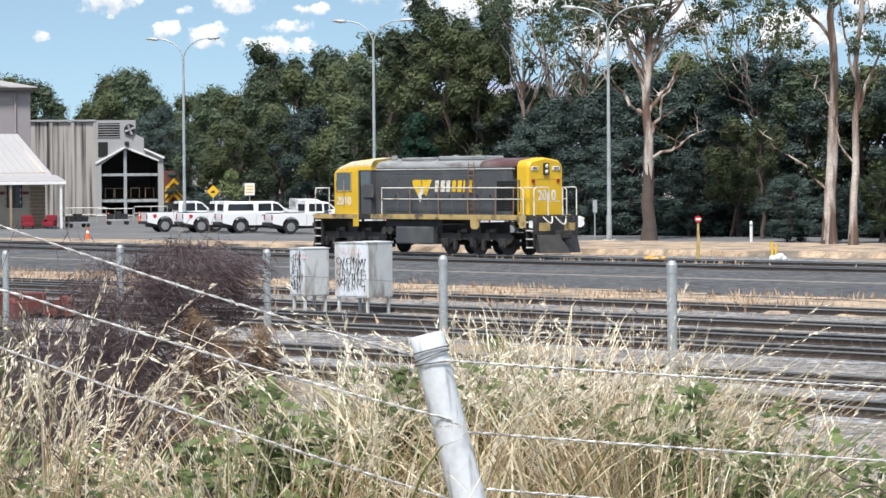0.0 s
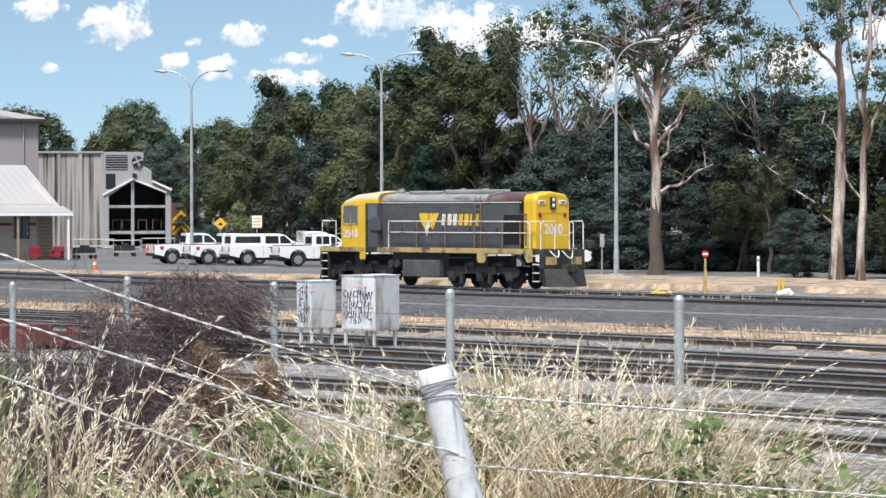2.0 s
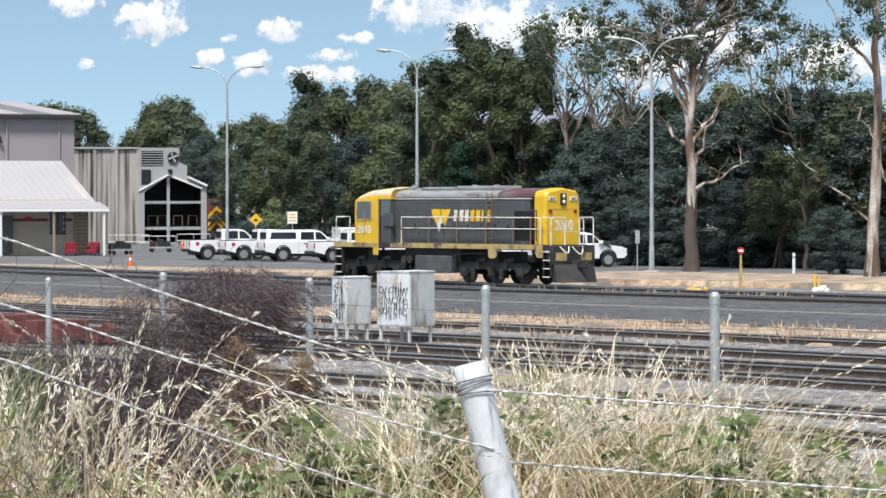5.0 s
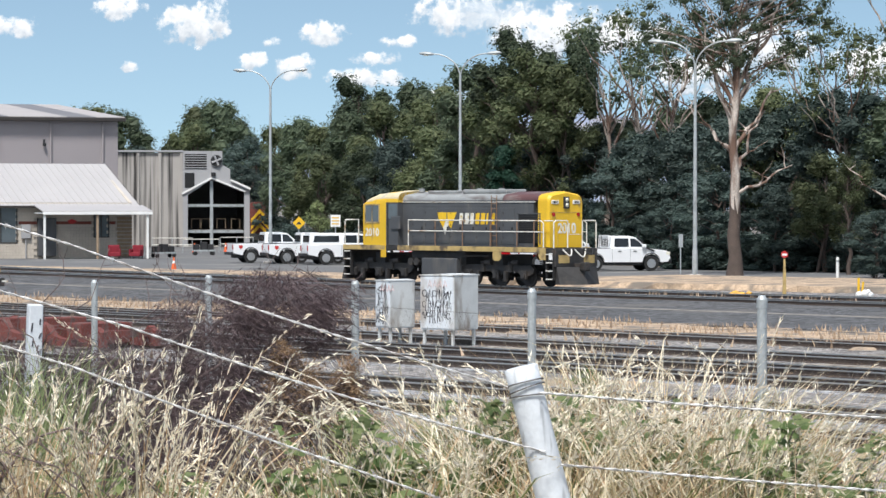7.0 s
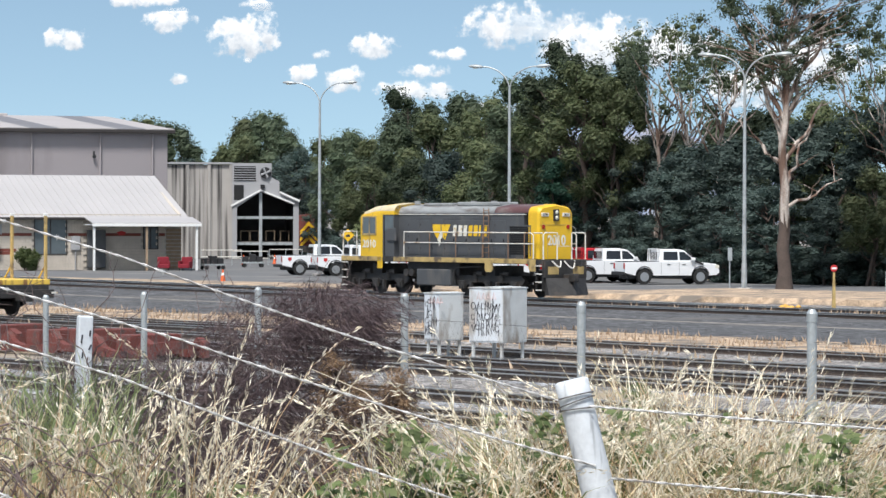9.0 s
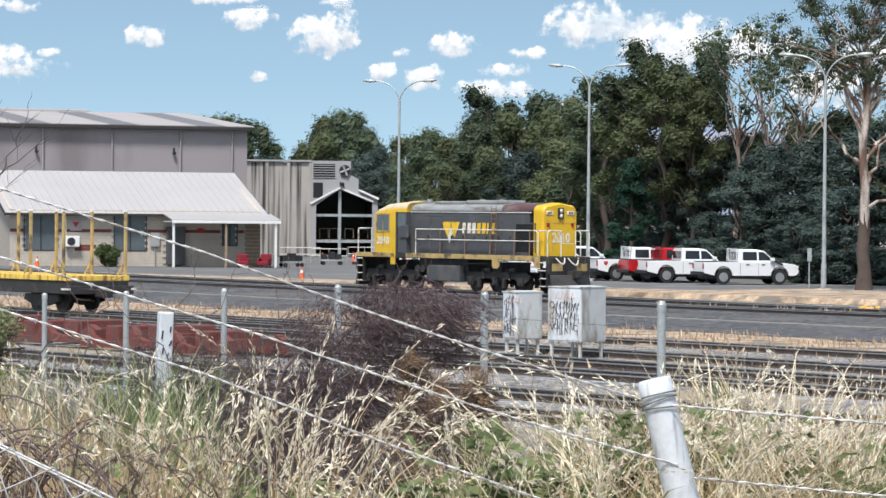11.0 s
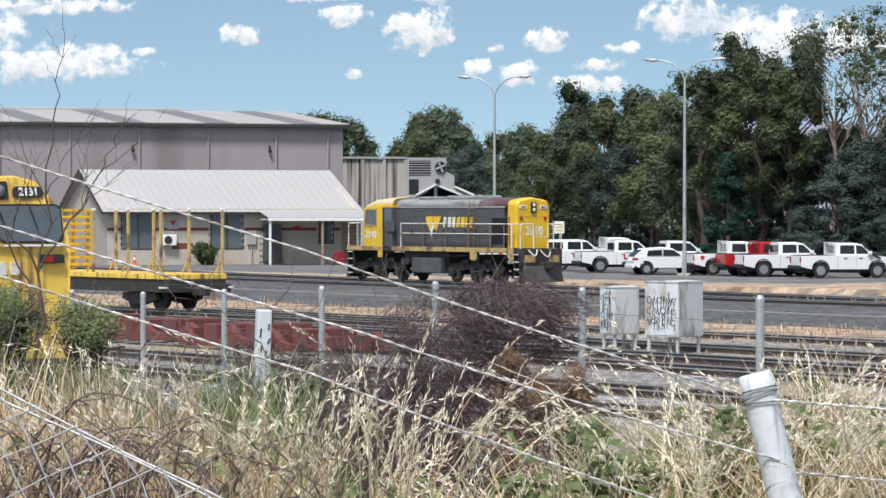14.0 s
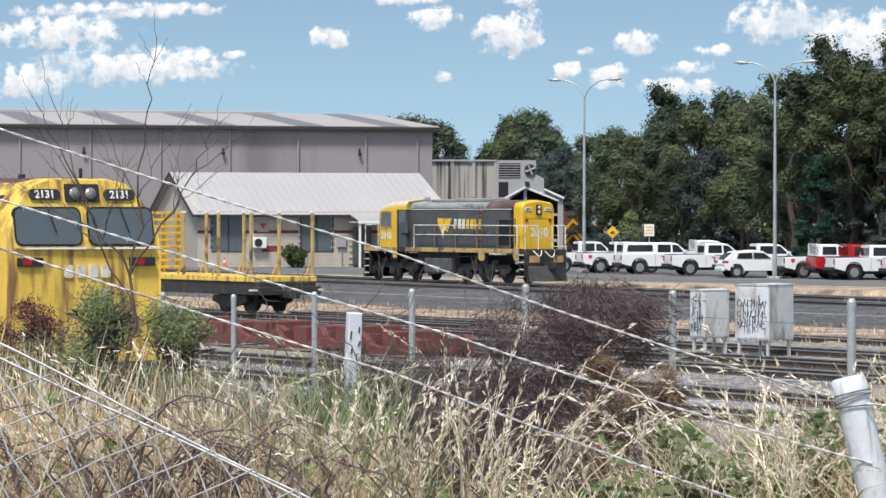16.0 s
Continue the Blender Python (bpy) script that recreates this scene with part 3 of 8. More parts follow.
railway((-16.6, 108.3), 25, 12, RAIL, "ballast")
# car park with its raised grassy edge
band("leaf_litter", (5, 186), (48, 118), 2.0, 70.0, -0.12, M["litter"], "dark leaf litter and soil under the trees", 0.1, 0.8, 3)
band("asphalt", (-75, 215), (13, 131.8), 6.5, 150.0, -0.13, M["asphalt"], "pale grey asphalt of the car park and office yard", 0.1, 0.0, 6)
band("grass_edge", (-0.3, 144.4), (34, 112), 6.9, 15.5, -0.03, M["drygrass"], "dry grass under the gum trees", 0.1, 0.5, 0.8)
band("grass_edge", (-75, 215), (34, 112), 1.0, 7.0, 0.0, M["drygrass"], "dry grass edge along the car park", 0.25, 0.8, 0.8)


# ---- the grey and yellow locomotive ----
def arch(half, z0, shoulder, top, k=5):
    """A section (y, z) with rounded shoulders and a slightly domed top."""
    out = [(-half, z0), (-half, shoulder)]
    r = 0.32
    for i in range(1, k + 1):
        a = math.pi / 2 * i / k
        out.append((-half + r * (1 - math.cos(a)), shoulder + (top - 0.10 - shoulder) * math.sin(a)))
    out.append((0, top))
    return out + [(-y, z) for y, z in out[:-1][::-1]]


def loft(bm, sections):
    """A skin through sections of (x, [(y, z)...])."""
    rings = [[bm.verts.new((x, y, z)) for y, z in sec] for x, sec in sections]
    k = len(rings[0])
    for a, b in zip(rings, rings[1:]):
        for i in range(k):
            bm.faces.new((a[i], b[i], b[(i + 1) % k], a[(i + 1) % k]))
    bm.faces.new(rings[0][::-1])
    bm.faces.new(rings[-1])


def wheelset_mesh():
    bm = nb()
    for y in (-0.56, 0.56):
        disc(bm, (0, y, 0), (0, 1, 0), 0.46, 0.11, 28)
        disc(bm, (0, y * 1.06, 0), (0, 1, 0), 0.34, 0.10, 24)
        disc(bm, (0, y * 1.12, 0), (0, 1, 0), 0.12, 0.16, 12)
        for i in range(3):
            a = i * 2 * math.pi / 3
            box(bm, 0.2 * math.cos(a) - 0.03, 0.2 * math.cos(a) + 0.03, y * 1.15 - 0.02, y * 1.15 + 0.02, 0.2 * math.sin(a) - 0.03, 0.2 * math.sin(a) + 0.03)
    disc(bm, (0, 0, 0), (0, 1, 0), 0.09, 1.2, 12)
    return finish(bm, "wheelset", M["under"])


def hood_loco():
    t = thing("locomotive", "grey and yellow diesel hood locomotive rolling along the track", "locomotive")
    # hood
    bm = nb()
    loft(bm, [(x, arch(1.05, 1.62, 3.48, 3.86)) for x in (-9.1, -6.0, -3.0, -0.9)])
    hood = part("hood", bm, M["grey"], t, "dark grey engine hood")
    bm = nb()
    sec = [(y, z + 0.012) for y, z in arch(1.05, 3.50, 3.5, 3.86)]
    loft(bm, [(-9.1, sec), (-2.75, sec)])
    part("roof_panel", bm, M["roof_grey"], hood, "sun-faded grey roof")
    bm = nb()
    loft(bm, [(-2.72, sec), (-0.62, sec)])
    part("roof_panel", bm, M["roof_rust"], hood, "maroon roof section")
    bm = nb()
    box(bm, -7.9, -6.0, -0.5, 0.5, 3.8, 3.93, 0.05)
    box(bm, -5.6, -2.9, -0.62, 0.62, 3.8, 3.97, 0.05)
    for x in (-8.6, -4.9, -3.6):
        disc(bm, (x, -0.2, 3.95), (0, 0, 1), 0.14, 0.14, 14)
    part("roof_hatch", bm, M["roof_grey"], hood, "raised roof hatches")
    bm = nb()
    box(bm, -8.95, -0.75, -1.085, -1.045, 3.43, 3.462)
    box(bm, -8.95, -0.75, 1.045, 1.085, 3.43, 3.462)
    part("gutter", bm, M["white_rail"], hood, "pale gutter strip")
    # hood doors: raised panels with handles and hinges
    xs = [-8.35, -7.55, -6.75, -5.95, -5.15, -4.35, -3.55, -2.75, -2.0]
    for s in (-1, 1):
        for x0, x1 in zip(xs, xs[1:]):
            bm = nb()
            box(bm, x0 + 0.03, x1 - 0.03, s * 1.045, s * 1.068, 1.72, 3.2, 0.008)
            d = part("hood_door", bm, M["grey"], hood)
            for z in (2.0, 2.5, 3.0):
                bm = nb()
                box(bm, x0 + 0.06, x0 + 0.10, s * 1.06, s * 1.08, z - 0.04, z + 0.04)
                part("hinge", bm, M["under"], d)
            bm = nb()
            box(bm, x1 - 0.16, x1 - 0.11, s * 1.06, s * 1.10, 2.3, 2.42)
            part("latch", bm, M["black"], d)
        for i in range(3):
            bm = nb()
            box(bm, -7.9 + i * 1.9, -6.7 + i * 1.9, s * 1.045, s * 1.062, 3.25, 3.40, 0.006)
            part("louvre_panel", bm, M["grey"], hood)
        # radiator opening
        bm = nb()
        box(bm, -1.78, -0.52, s * 1.03, s * 1.056, 1.78, 2.95)
        g = part("radiator_grille", bm, M["black"], hood, "black radiator opening")
        bm = nb()
        for i in range(13):
            box(bm, -1.75, -0.55, s * 1.05, s * 1.072, 1.86 + i * 0.083, 1.88 + i * 0.083)
        part("slat", bm, M["under"], g)
        bm = nb()
        for a in ((-1.83, -1.77, 1.74, 2.99), (-0.53, -0.47, 1.74, 2.99), (-1.83, -0.47, 2.95, 3.0)):
            box(bm, a[0], a[1], s * 1.05, s * 1.078, a[2], a[3])
        part("grille_frame", bm, M["grey"], hood)
        # side ladder
        bm = nb()
        for x in (-3.34, -3.02):
            tube(bm, (x, s * 1.12, 1.65), (x, s * 1.12, 3.72), 0.018, sides=6)
        for i in range(9):
            tube(bm, (-3.34, s * 1.12, 1.85 + i * 0.22), (-3.02, s * 1.12, 1.85 + i * 0.22), 0.013, sides=6)
        part("ladder", bm, M["rust_rail"], hood, "rusty side ladder")
    # the mark on the side: a folded yellow and white wedge, and slanted plain bars
    for s in (-1, 1):
        y0, y1 = s * 1.066, s * 1.074
        bm = nb()
        prism(bm, [(-6.72, 3.02), (-6.16, 3.02), (-6.14, 2.78), (-6.36, 2.38), (-6.62, 2.72)], y0, y1)
        prism(bm, [(-6.10, 3.02), (-5.52, 3.02), (-5.86, 2.36), (-6.06, 2.52)], y0, y1)
        part("emblem", bm, M["logo_yellow"], hood, "yellow wedge emblem")
        bm = nb()
        prism(bm, [(-6.12, 2.76), (-5.98, 2.60), (-6.24, 2.08), (-6.36, 2.40)], y0, y1)
        part("emblem", bm, M["white_letter"], hood, "white wedge emblem")
        for i in range(7):
            bm = nb()
            x0, wide = -5.36 + i * 0.33, (0.20, 0.24, 0.22, 0.23, 0.24, 0.10, 0.17)[i]
            prism(bm, [(x0, 2.53), (x0 + wide, 2.53), (x0 + wide + 0.05, 2.99), (x0 + 0.05, 2.99)], y0, y1)
            part("colour_bar", bm, M["white_letter" if i < 3 else "logo_yellow"], hood, "slanted white bar" if i < 3 else "slanted yellow bar")
    # yellow nose
    bm = nb()
    loft(bm, [(-0.62, [(y * 1.012, z + 0.015) for y, z in arch(1.05, 1.62, 3.48, 3.86)]), (-0.12, [(y * 1.012, z + 0.015) for y, z in arch(1.05, 1.62, 3.48, 3.86)]), (0.0, [(y * 0.95, z - (0.05 if z > 3 else 0)) for y, z in arch(1.05, 1.62, 3.48, 3.86)])])
    nose = part("nose", bm, M["yellow"], t, "bright yellow nose end")
    bm = nb()
    box(bm, -0.01, 0.012, -0.98, 0.98, 3.02, 3.035)
    box(bm, 0.0, 0.014, -0.52, -0.505, 1.66, 2.55)
    box(bm, 0.0, 0.014, 0.05, 0.065, 1.66, 2.55)
    part("door_seam", bm, M["sill_yellow"], nose)
    bm = nb()
    box(bm, -0.02, 0.06, -0.17, 0.17, 3.18, 3.66, 0.03)
    hl = part("headlight_housing", bm, M["plastic"], nose)
    for z in (3.31, 3.53):
        bm = nb()
        disc(bm, (0.065, 0, z), (1, 0, 0), 0.085, 0.03, 20)
        part("headlight", bm, M["lamp_glass"], hl, "round glass headlight", True)
    for y in (-0.68, 0.62):
        bm = nb()
        box(bm, -0.02, 0.03, y - 0.22, y + 0.22, 3.36, 3.52, 0.02)
        nbx = part("number_box", bm, M["white_letter"], nose, "small number box")
        writing("2010", 0.13, M["ink"], nbx, Matrix.Translation((0.031, y, 3.44)) @ pose(0, 0, 0, 90, 0, 90))
    for y in (-0.78, 0.74):
        bm = nb()
        disc(bm, (0.01, y, 2.94), (1, 0, 0), 0.085, 0.06, 16)
        part("marker_light", bm, M["red_lens"], nose, "dark red marker light")
    writing("2010", 0.56, M["white_letter"], nose, Matrix.Translation((0.004, 0.05, 2.37)) @ pose(0, 0, 0, 90, 0, 90), "worn white running number")
    # cab
    bm = nb()
    loft(bm, [(-11.25, arch(1.33, 1.62, 3.30, 3.55)), (-11.05, arch(1.36, 1.62, 3.32, 3.66)), (-10.4, arch(1.37, 1.62, 3.38, 3.88)), (-9.72, arch(1.37, 1.62, 3.42, 3.93))])
    cab = part("cab", bm, M["yellow"], t, "yellow driving cab")
    bm = nb()
    loft(bm, [(-9.72, arch(1.35, 1.62, 3.42, 3.93)), (-8.95, arch(1.35, 1.62, 3.42, 3.93))])
    cab_rear = part("cab_rear", bm, M["grey"], t, "grey rear part of the cab")
    bm = nb()
    sec = [(y, z + 0.012) for y, z in arch(1.36, 3.42, 3.43, 3.93)]
    loft(bm, [(-9.74, sec), (-8.93, sec)])
    part("cab_roof", bm, M["yellow"], cab_rear)
    bm = nb()
    loft(bm, [(x, [(y * 0.985, z + 0.012) for y, z in arch(1.36, sh + 0.12, sh + 0.13, tp)]) for x, sh, tp in ((-11.0, 3.32, 3.68), (-10.4, 3.38, 3.88), (-9.72, 3.42, 3.93), (-8.93, 3.42, 3.935))])
    part("faded_roof", bm, M["roof_cream"], cab, "sun-bleached cream cab roof")
    for s in (-1, 1):
        bm = nb()
        box(bm, -11.05, -10.17, s * 1.35, s * 1.376, 2.60, 3.32, 0.04)
        w = part("side_window", bm, M["glass"], cab, "cab side window")
        bm = nb()
        for a in ((-11.10, -11.04, 2.55, 3.36), (-10.18, -10.12, 2.55, 3.36), (-11.10, -10.12, 3.31, 3.37), (-11.10, -10.12, 2.54, 2.61), (-10.63, -10.59, 2.6, 3.32)):
            box(bm, a[0], a[1], s * 1.36, s * 1.39, a[2], a[3])
        part("window_frame", bm, M["sill_yellow"], w)
        bm = nb()
        box(bm, -9.58, -9.02, s * 1.34, s * 1.362, 2.72, 3.36, 0.05)
        part("door_window", bm, M["glass"], cab_rear, "cab door window")
        bm = nb()
        box(bm, -9.35, -8.75, s * 1.36, s * 1.42, 2.3, 2.85, 0.02)
        part("mirror_box", bm, M["grey"], cab_rear)
        bm = nb()
        box(bm, -9.62, -9.57, s * 1.35, s * 1.375, 1.65, 3.4)
        part("door_seam", bm, M["black"], cab_rear)
        bm = nb()
        box(bm, -10.05, -9.72, s * 1.33, s * 1.385, 1.10, 1.64, 0.02)
        part("step_valance", bm, M["yellow"], cab)
    writing("2010", 0.46, M["white_letter"], cab, Matrix.Translation((-10.62, -1.376, 2.15)) @ pose(0, 0, 0, 90, 0, 0), "white running number")
    bm = nb()
    box(bm, -11.27, -11.22, -0.5, 0.5, 1.66, 2.5, 0.02)
    part("front_hood", bm, M["sill_yellow"], cab)
    for y in (-0.75, 0.75):
        bm = nb()
        box(bm, -11.26, -11.2, y - 0.45, y + 0.45, 2.7, 3.2, 0.03)
        part("windscreen", bm, M["glass"], cab)
    # frame and walkway
    bm = nb()
    box(bm, -12.55, 0.55, -1.36, 1.36, 1.40, 1.60, 0.02)
    fr = part("frame", bm, M["under"], t, "dirty black main frame")
    for s in (-1, 1):
        bm = nb()
        box(bm, -8.95, 0.12, s * 1.35, s * 1.385, 1.42, 1.62, 0.01)
        prism(bm, [(-3.0, 1.42), (-2.5, 1.42), (-2.5, 1.15), (-2.62, 1.05), (-2.9, 1.05), (-3.0, 1.15)], s * 1.35, s * 1.385)
        prism(bm, [(-0.35, 1.42), (0.12, 1.42), (0.12, 1.12), (-0.2, 1.12)], s * 1.35, s * 1.385)
        box(bm, -12.55, -9.75, s * 1.35, s * 1.385, 1.42, 1.62, 0.01)
        part("walkway_edge", bm, M["sill_yellow"], fr, "dusty yellow walkway edge")
        # handrails
        bm = nb()
        pipe(bm, [(-8.3, s * 1.33, 1.62), (-8.3, s * 1.33, 2.69), (-0.2, s * 1.33, 2.69), (-0.05, s * 1.33, 2.6), (-0.05, s * 1.33, 1.62)], 0.026)
        tube(bm, (-8.3, s * 1.33, 2.24), (-0.05, s * 1.33, 2.24), 0.022)
        hr = part("handrail", bm, M["white_rail"], fr, "off-white side handrail")
        for x in (-6.6, -4.9, -3.2, -1.6, -0.6):
            bm = nb()
            tube(bm, (x, s * 1.33, 1.45), (x, s * 1.33, 2.69), 0.024, sides=6)
            part("stanchion", bm, M["rust_rail"], hr)
        # corner steps
        for x0, x1 in ((0.12, 0.5), (-12.5, -12.1)):
            bm = nb()
            for x in (x0, x1):
                box(bm, x - 0.02, x + 0.02, s * 1.20, s * 1.34, 0.32, 1.5)
            for i in range(4):
                box(bm, x0, x1, s * 1.14, s * 1.36, 0.34 + i * 0.33, 0.375 + i * 0.33)
            st = part("corner_steps", bm, M["under"], fr)
            for i in range(4):
                bm = nb()
                box(bm, x0, x1, s * 1.355, s * 1.372, 0.335 + i * 0.33, 0.38 + i * 0.33)
                part("step_edge", bm, M["white_rail"], st, "white step edge")
    # end rails
    for x in (0.52, -12.5):
        bm = nb()
        for s in (-1, 1):
            pipe(bm, [(x, s * 1.30, 1.6), (x, s * 1.30, 2.62), (x, s * 1.18, 2.70), (x, s * 0.45, 2.70), (x, s * 0.45, 1.6)], 0.028)
            pipe(bm, [(x - 0.03 * (1 if x > 0 else -1), s * 1.32, 2.69), (x - 0.55 * (1 if x > 0 else -1), s * 1.32, 2.69)], 0.024)
        tube(bm, (x, -0.45, 2.15), (x, 0.45, 2.15), 0.012)
        part("end_rail", bm, M["white_rail"], fr, "off-white end handrail")
    # pilots, couplers, hoses
    for x, k in ((0.55, 1), (-12.55, -1)):
        bm = nb()
        box(bm, x - 0.1, x + 0.06, -1.30, 1.30, 0.85, 1.56, 0.02)
        beam = part("headstock", bm, M["under"], fr)
        for s in (-1, 1):
            bm = nb()
            prism(bm, [(x + k * 0.062, 1.0), (x + k * 0.075, 1.0), (x + k * 0.075, 1.32), (x + k * 0.062, 1.32)], s * 0.45, s * 1.1)
            part("hazard_panel", bm, M["sill_yellow"], beam, "worn yellow headstock panel")
        bm = nb()
        rings = [[(x + k * 0.05, -1.22, 0.85), (x + k * 0.42, 0, 0.85), (x + k * 0.05, 1.22, 0.85)], [(x + k * 0.25, -1.22, 0.14), (x + k * 0.72, 0, 0.14), (x + k * 0.25, 1.22, 0.14)]]
        top, bot = [[bm.verts.new(p) for p in r] for r in rings]
        inner = [bm.verts.new((x - k * 0.02, -1.2, 0.14)), bm.verts.new((x - k * 0.02, 1.2, 0.14)), bm.verts.new((x - k * 0.02, -1.2, 0.85)), bm.verts.new((x - k * 0.02, 1.2, 0.85))]
        for a in range(2):
            bm.faces.new((top[a], top[a + 1], bot[a + 1], bot[a]))
        bm.faces.new((inner[0], bot[0], bot[1], bot[2], inner[1]))
        bm.faces.new((inner[2], top[0], bot[0], inner[0]))
        bm.faces.new((inner[3], top[2], bot[2], inner[1]))
        bm.faces.new((inner[2], inner[3], top[2], top[1], top[0]))
        bm.faces.new((inner[0], inner[1], inner[3], inner[2]))
        part("pilot_plough", bm, M["under"], beam, "oily grey pilot plough")
        bm = nb()
        box(bm, x, x + k * 0.55, -0.13, 0.13, 0.72, 1.0, 0.04)
        box(bm, x + k * 0.4, x + k * 0.75, -0.2, 0.14, 0.68, 1.04, 0.06)
        part("coupler", bm, M["under"], beam)
        for j, (y0, y1, sag) in enumerate(((-0.9, -0.35, 0.25), (-0.15, 0.5, 0.3), (0.4, 0.95, 0.22))):
            bm = nb()
            pts = [(x + k * (0.1 + 0.18 * math.sin(math.pi * i / 8)), y0 + (y1 - y0) * i / 8, 1.55 - sag * math.sin(math.pi * i / 8)) for i in range(9)]
            pipe(bm, pts, 0.03, 6)
            part("hose", bm, M["white_rail"] if j < 2 else M["plastic"], beam, "looped brake hose")
    # tanks and bogies
    bm = nb()
    box(bm, -7.5, -5.3, -1.30, -0.2, 0.42, 1.12, 0.05)
    box(bm, -7.5, -5.3, 0.2, 1.30, 0.42, 1.12, 0.05)
    part("fuel_tank", bm, M["grey"], fr, "dark grey fuel tank box")
    bm = nb()
    box(bm, -8.4, -5.0, -1.0, 1.0, 0.85, 1.42, 0.03)
    for s in (-1, 1):
        for x in (-8.25, -7.9):
            disc(bm, (x, s * 1.1, 0.95), (0, 1, 0), 0.16, 0.3, 14)
        pipe(bm, [(-5.2, s * 1.22, 0.5), (-5.1, s * 1.22, 1.12), (-4.9, s * 1.22, 1.22), (-3.4, s * 1.22, 1.25)], 0.03, 6)
    part("air_tank", bm, M["under"], fr)
    wheels = []
    wm = wheelset_mesh()
    for c in (-10.55, -3.15):
        bm = nb()
        for s in (-1, 1):
            prism(bm, [(c - 2.2, 0.72), (c - 2.1, 0.55), (c - 1.9, 0.45), (c - 1.4, 0.45), (c - 1.2, 0.62), (c - 0.35, 0.62), (c - 0.25, 0.45), (c + 0.25, 0.45), (c + 0.35, 0.62), (c + 1.2, 0.62), (c + 1.4, 0.45), (c + 1.9, 0.45), (c + 2.1, 0.55), (c + 2.2, 0.72), (c + 2.0, 0.88), (c - 2.0, 0.88)], s * 0.80, s * 0.95)
        box(bm, c - 0.3, c + 0.3, -0.9, 0.9, 0.6, 1.3)
        bg = part("bogie", bm, M["under"], t, "oily black three-axle bogie")
        for s in (-1, 1):
            for x in (c - 1.65, c, c + 1.65):
                bm = nb()
                box(bm, x - 0.17, x + 0.17, s * 0.93, s * 1.08, 0.30, 0.66, 0.03)
                disc(bm, (x, s * 1.09, 0.47), (0, 1, 0), 0.12, 0.05, 14)
                part("axle_box", bm, M["under"], bg)
            for x in (c - 0.82, c + 0.82):
                bm = nb()
                for i in range(6):
                    disc(bm, (x, s * 0.98, 0.62 + i * 0.075), (0, 0, 1), 0.11, 0.04, 12)
                part("spring", bm, M["under"], bg)
                bm = nb()
                disc(bm, (x + 0.35, s * 1.02, 0.98), (1, 0, 0), 0.1, 0.36, 12)
                part("brake_cylinder", bm, M["under"], bg)
                bm = nb()
                box(bm, x - 0.3, x - 0.16, s * 0.95, s * 1.12, 0.2, 0.62, 0.02)
                part("brake_block", bm, M["under"], bg)
        for x in (c - 1.65, c, c + 1.65):
            o = new("wheelset", wm)
            o.parent = t
            o.location = (x, 0, 0.46)
            wheels.append((o, x))
    return t, wheels


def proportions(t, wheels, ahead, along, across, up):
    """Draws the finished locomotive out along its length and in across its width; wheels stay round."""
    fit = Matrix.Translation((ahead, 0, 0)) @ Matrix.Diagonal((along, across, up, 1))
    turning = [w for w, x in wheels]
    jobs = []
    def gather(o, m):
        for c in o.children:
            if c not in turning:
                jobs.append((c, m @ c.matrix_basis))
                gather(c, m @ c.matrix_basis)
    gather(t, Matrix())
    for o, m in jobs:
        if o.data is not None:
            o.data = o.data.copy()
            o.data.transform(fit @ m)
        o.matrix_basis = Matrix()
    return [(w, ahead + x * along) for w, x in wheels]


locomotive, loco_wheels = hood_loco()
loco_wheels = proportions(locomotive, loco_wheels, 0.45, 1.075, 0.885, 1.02)


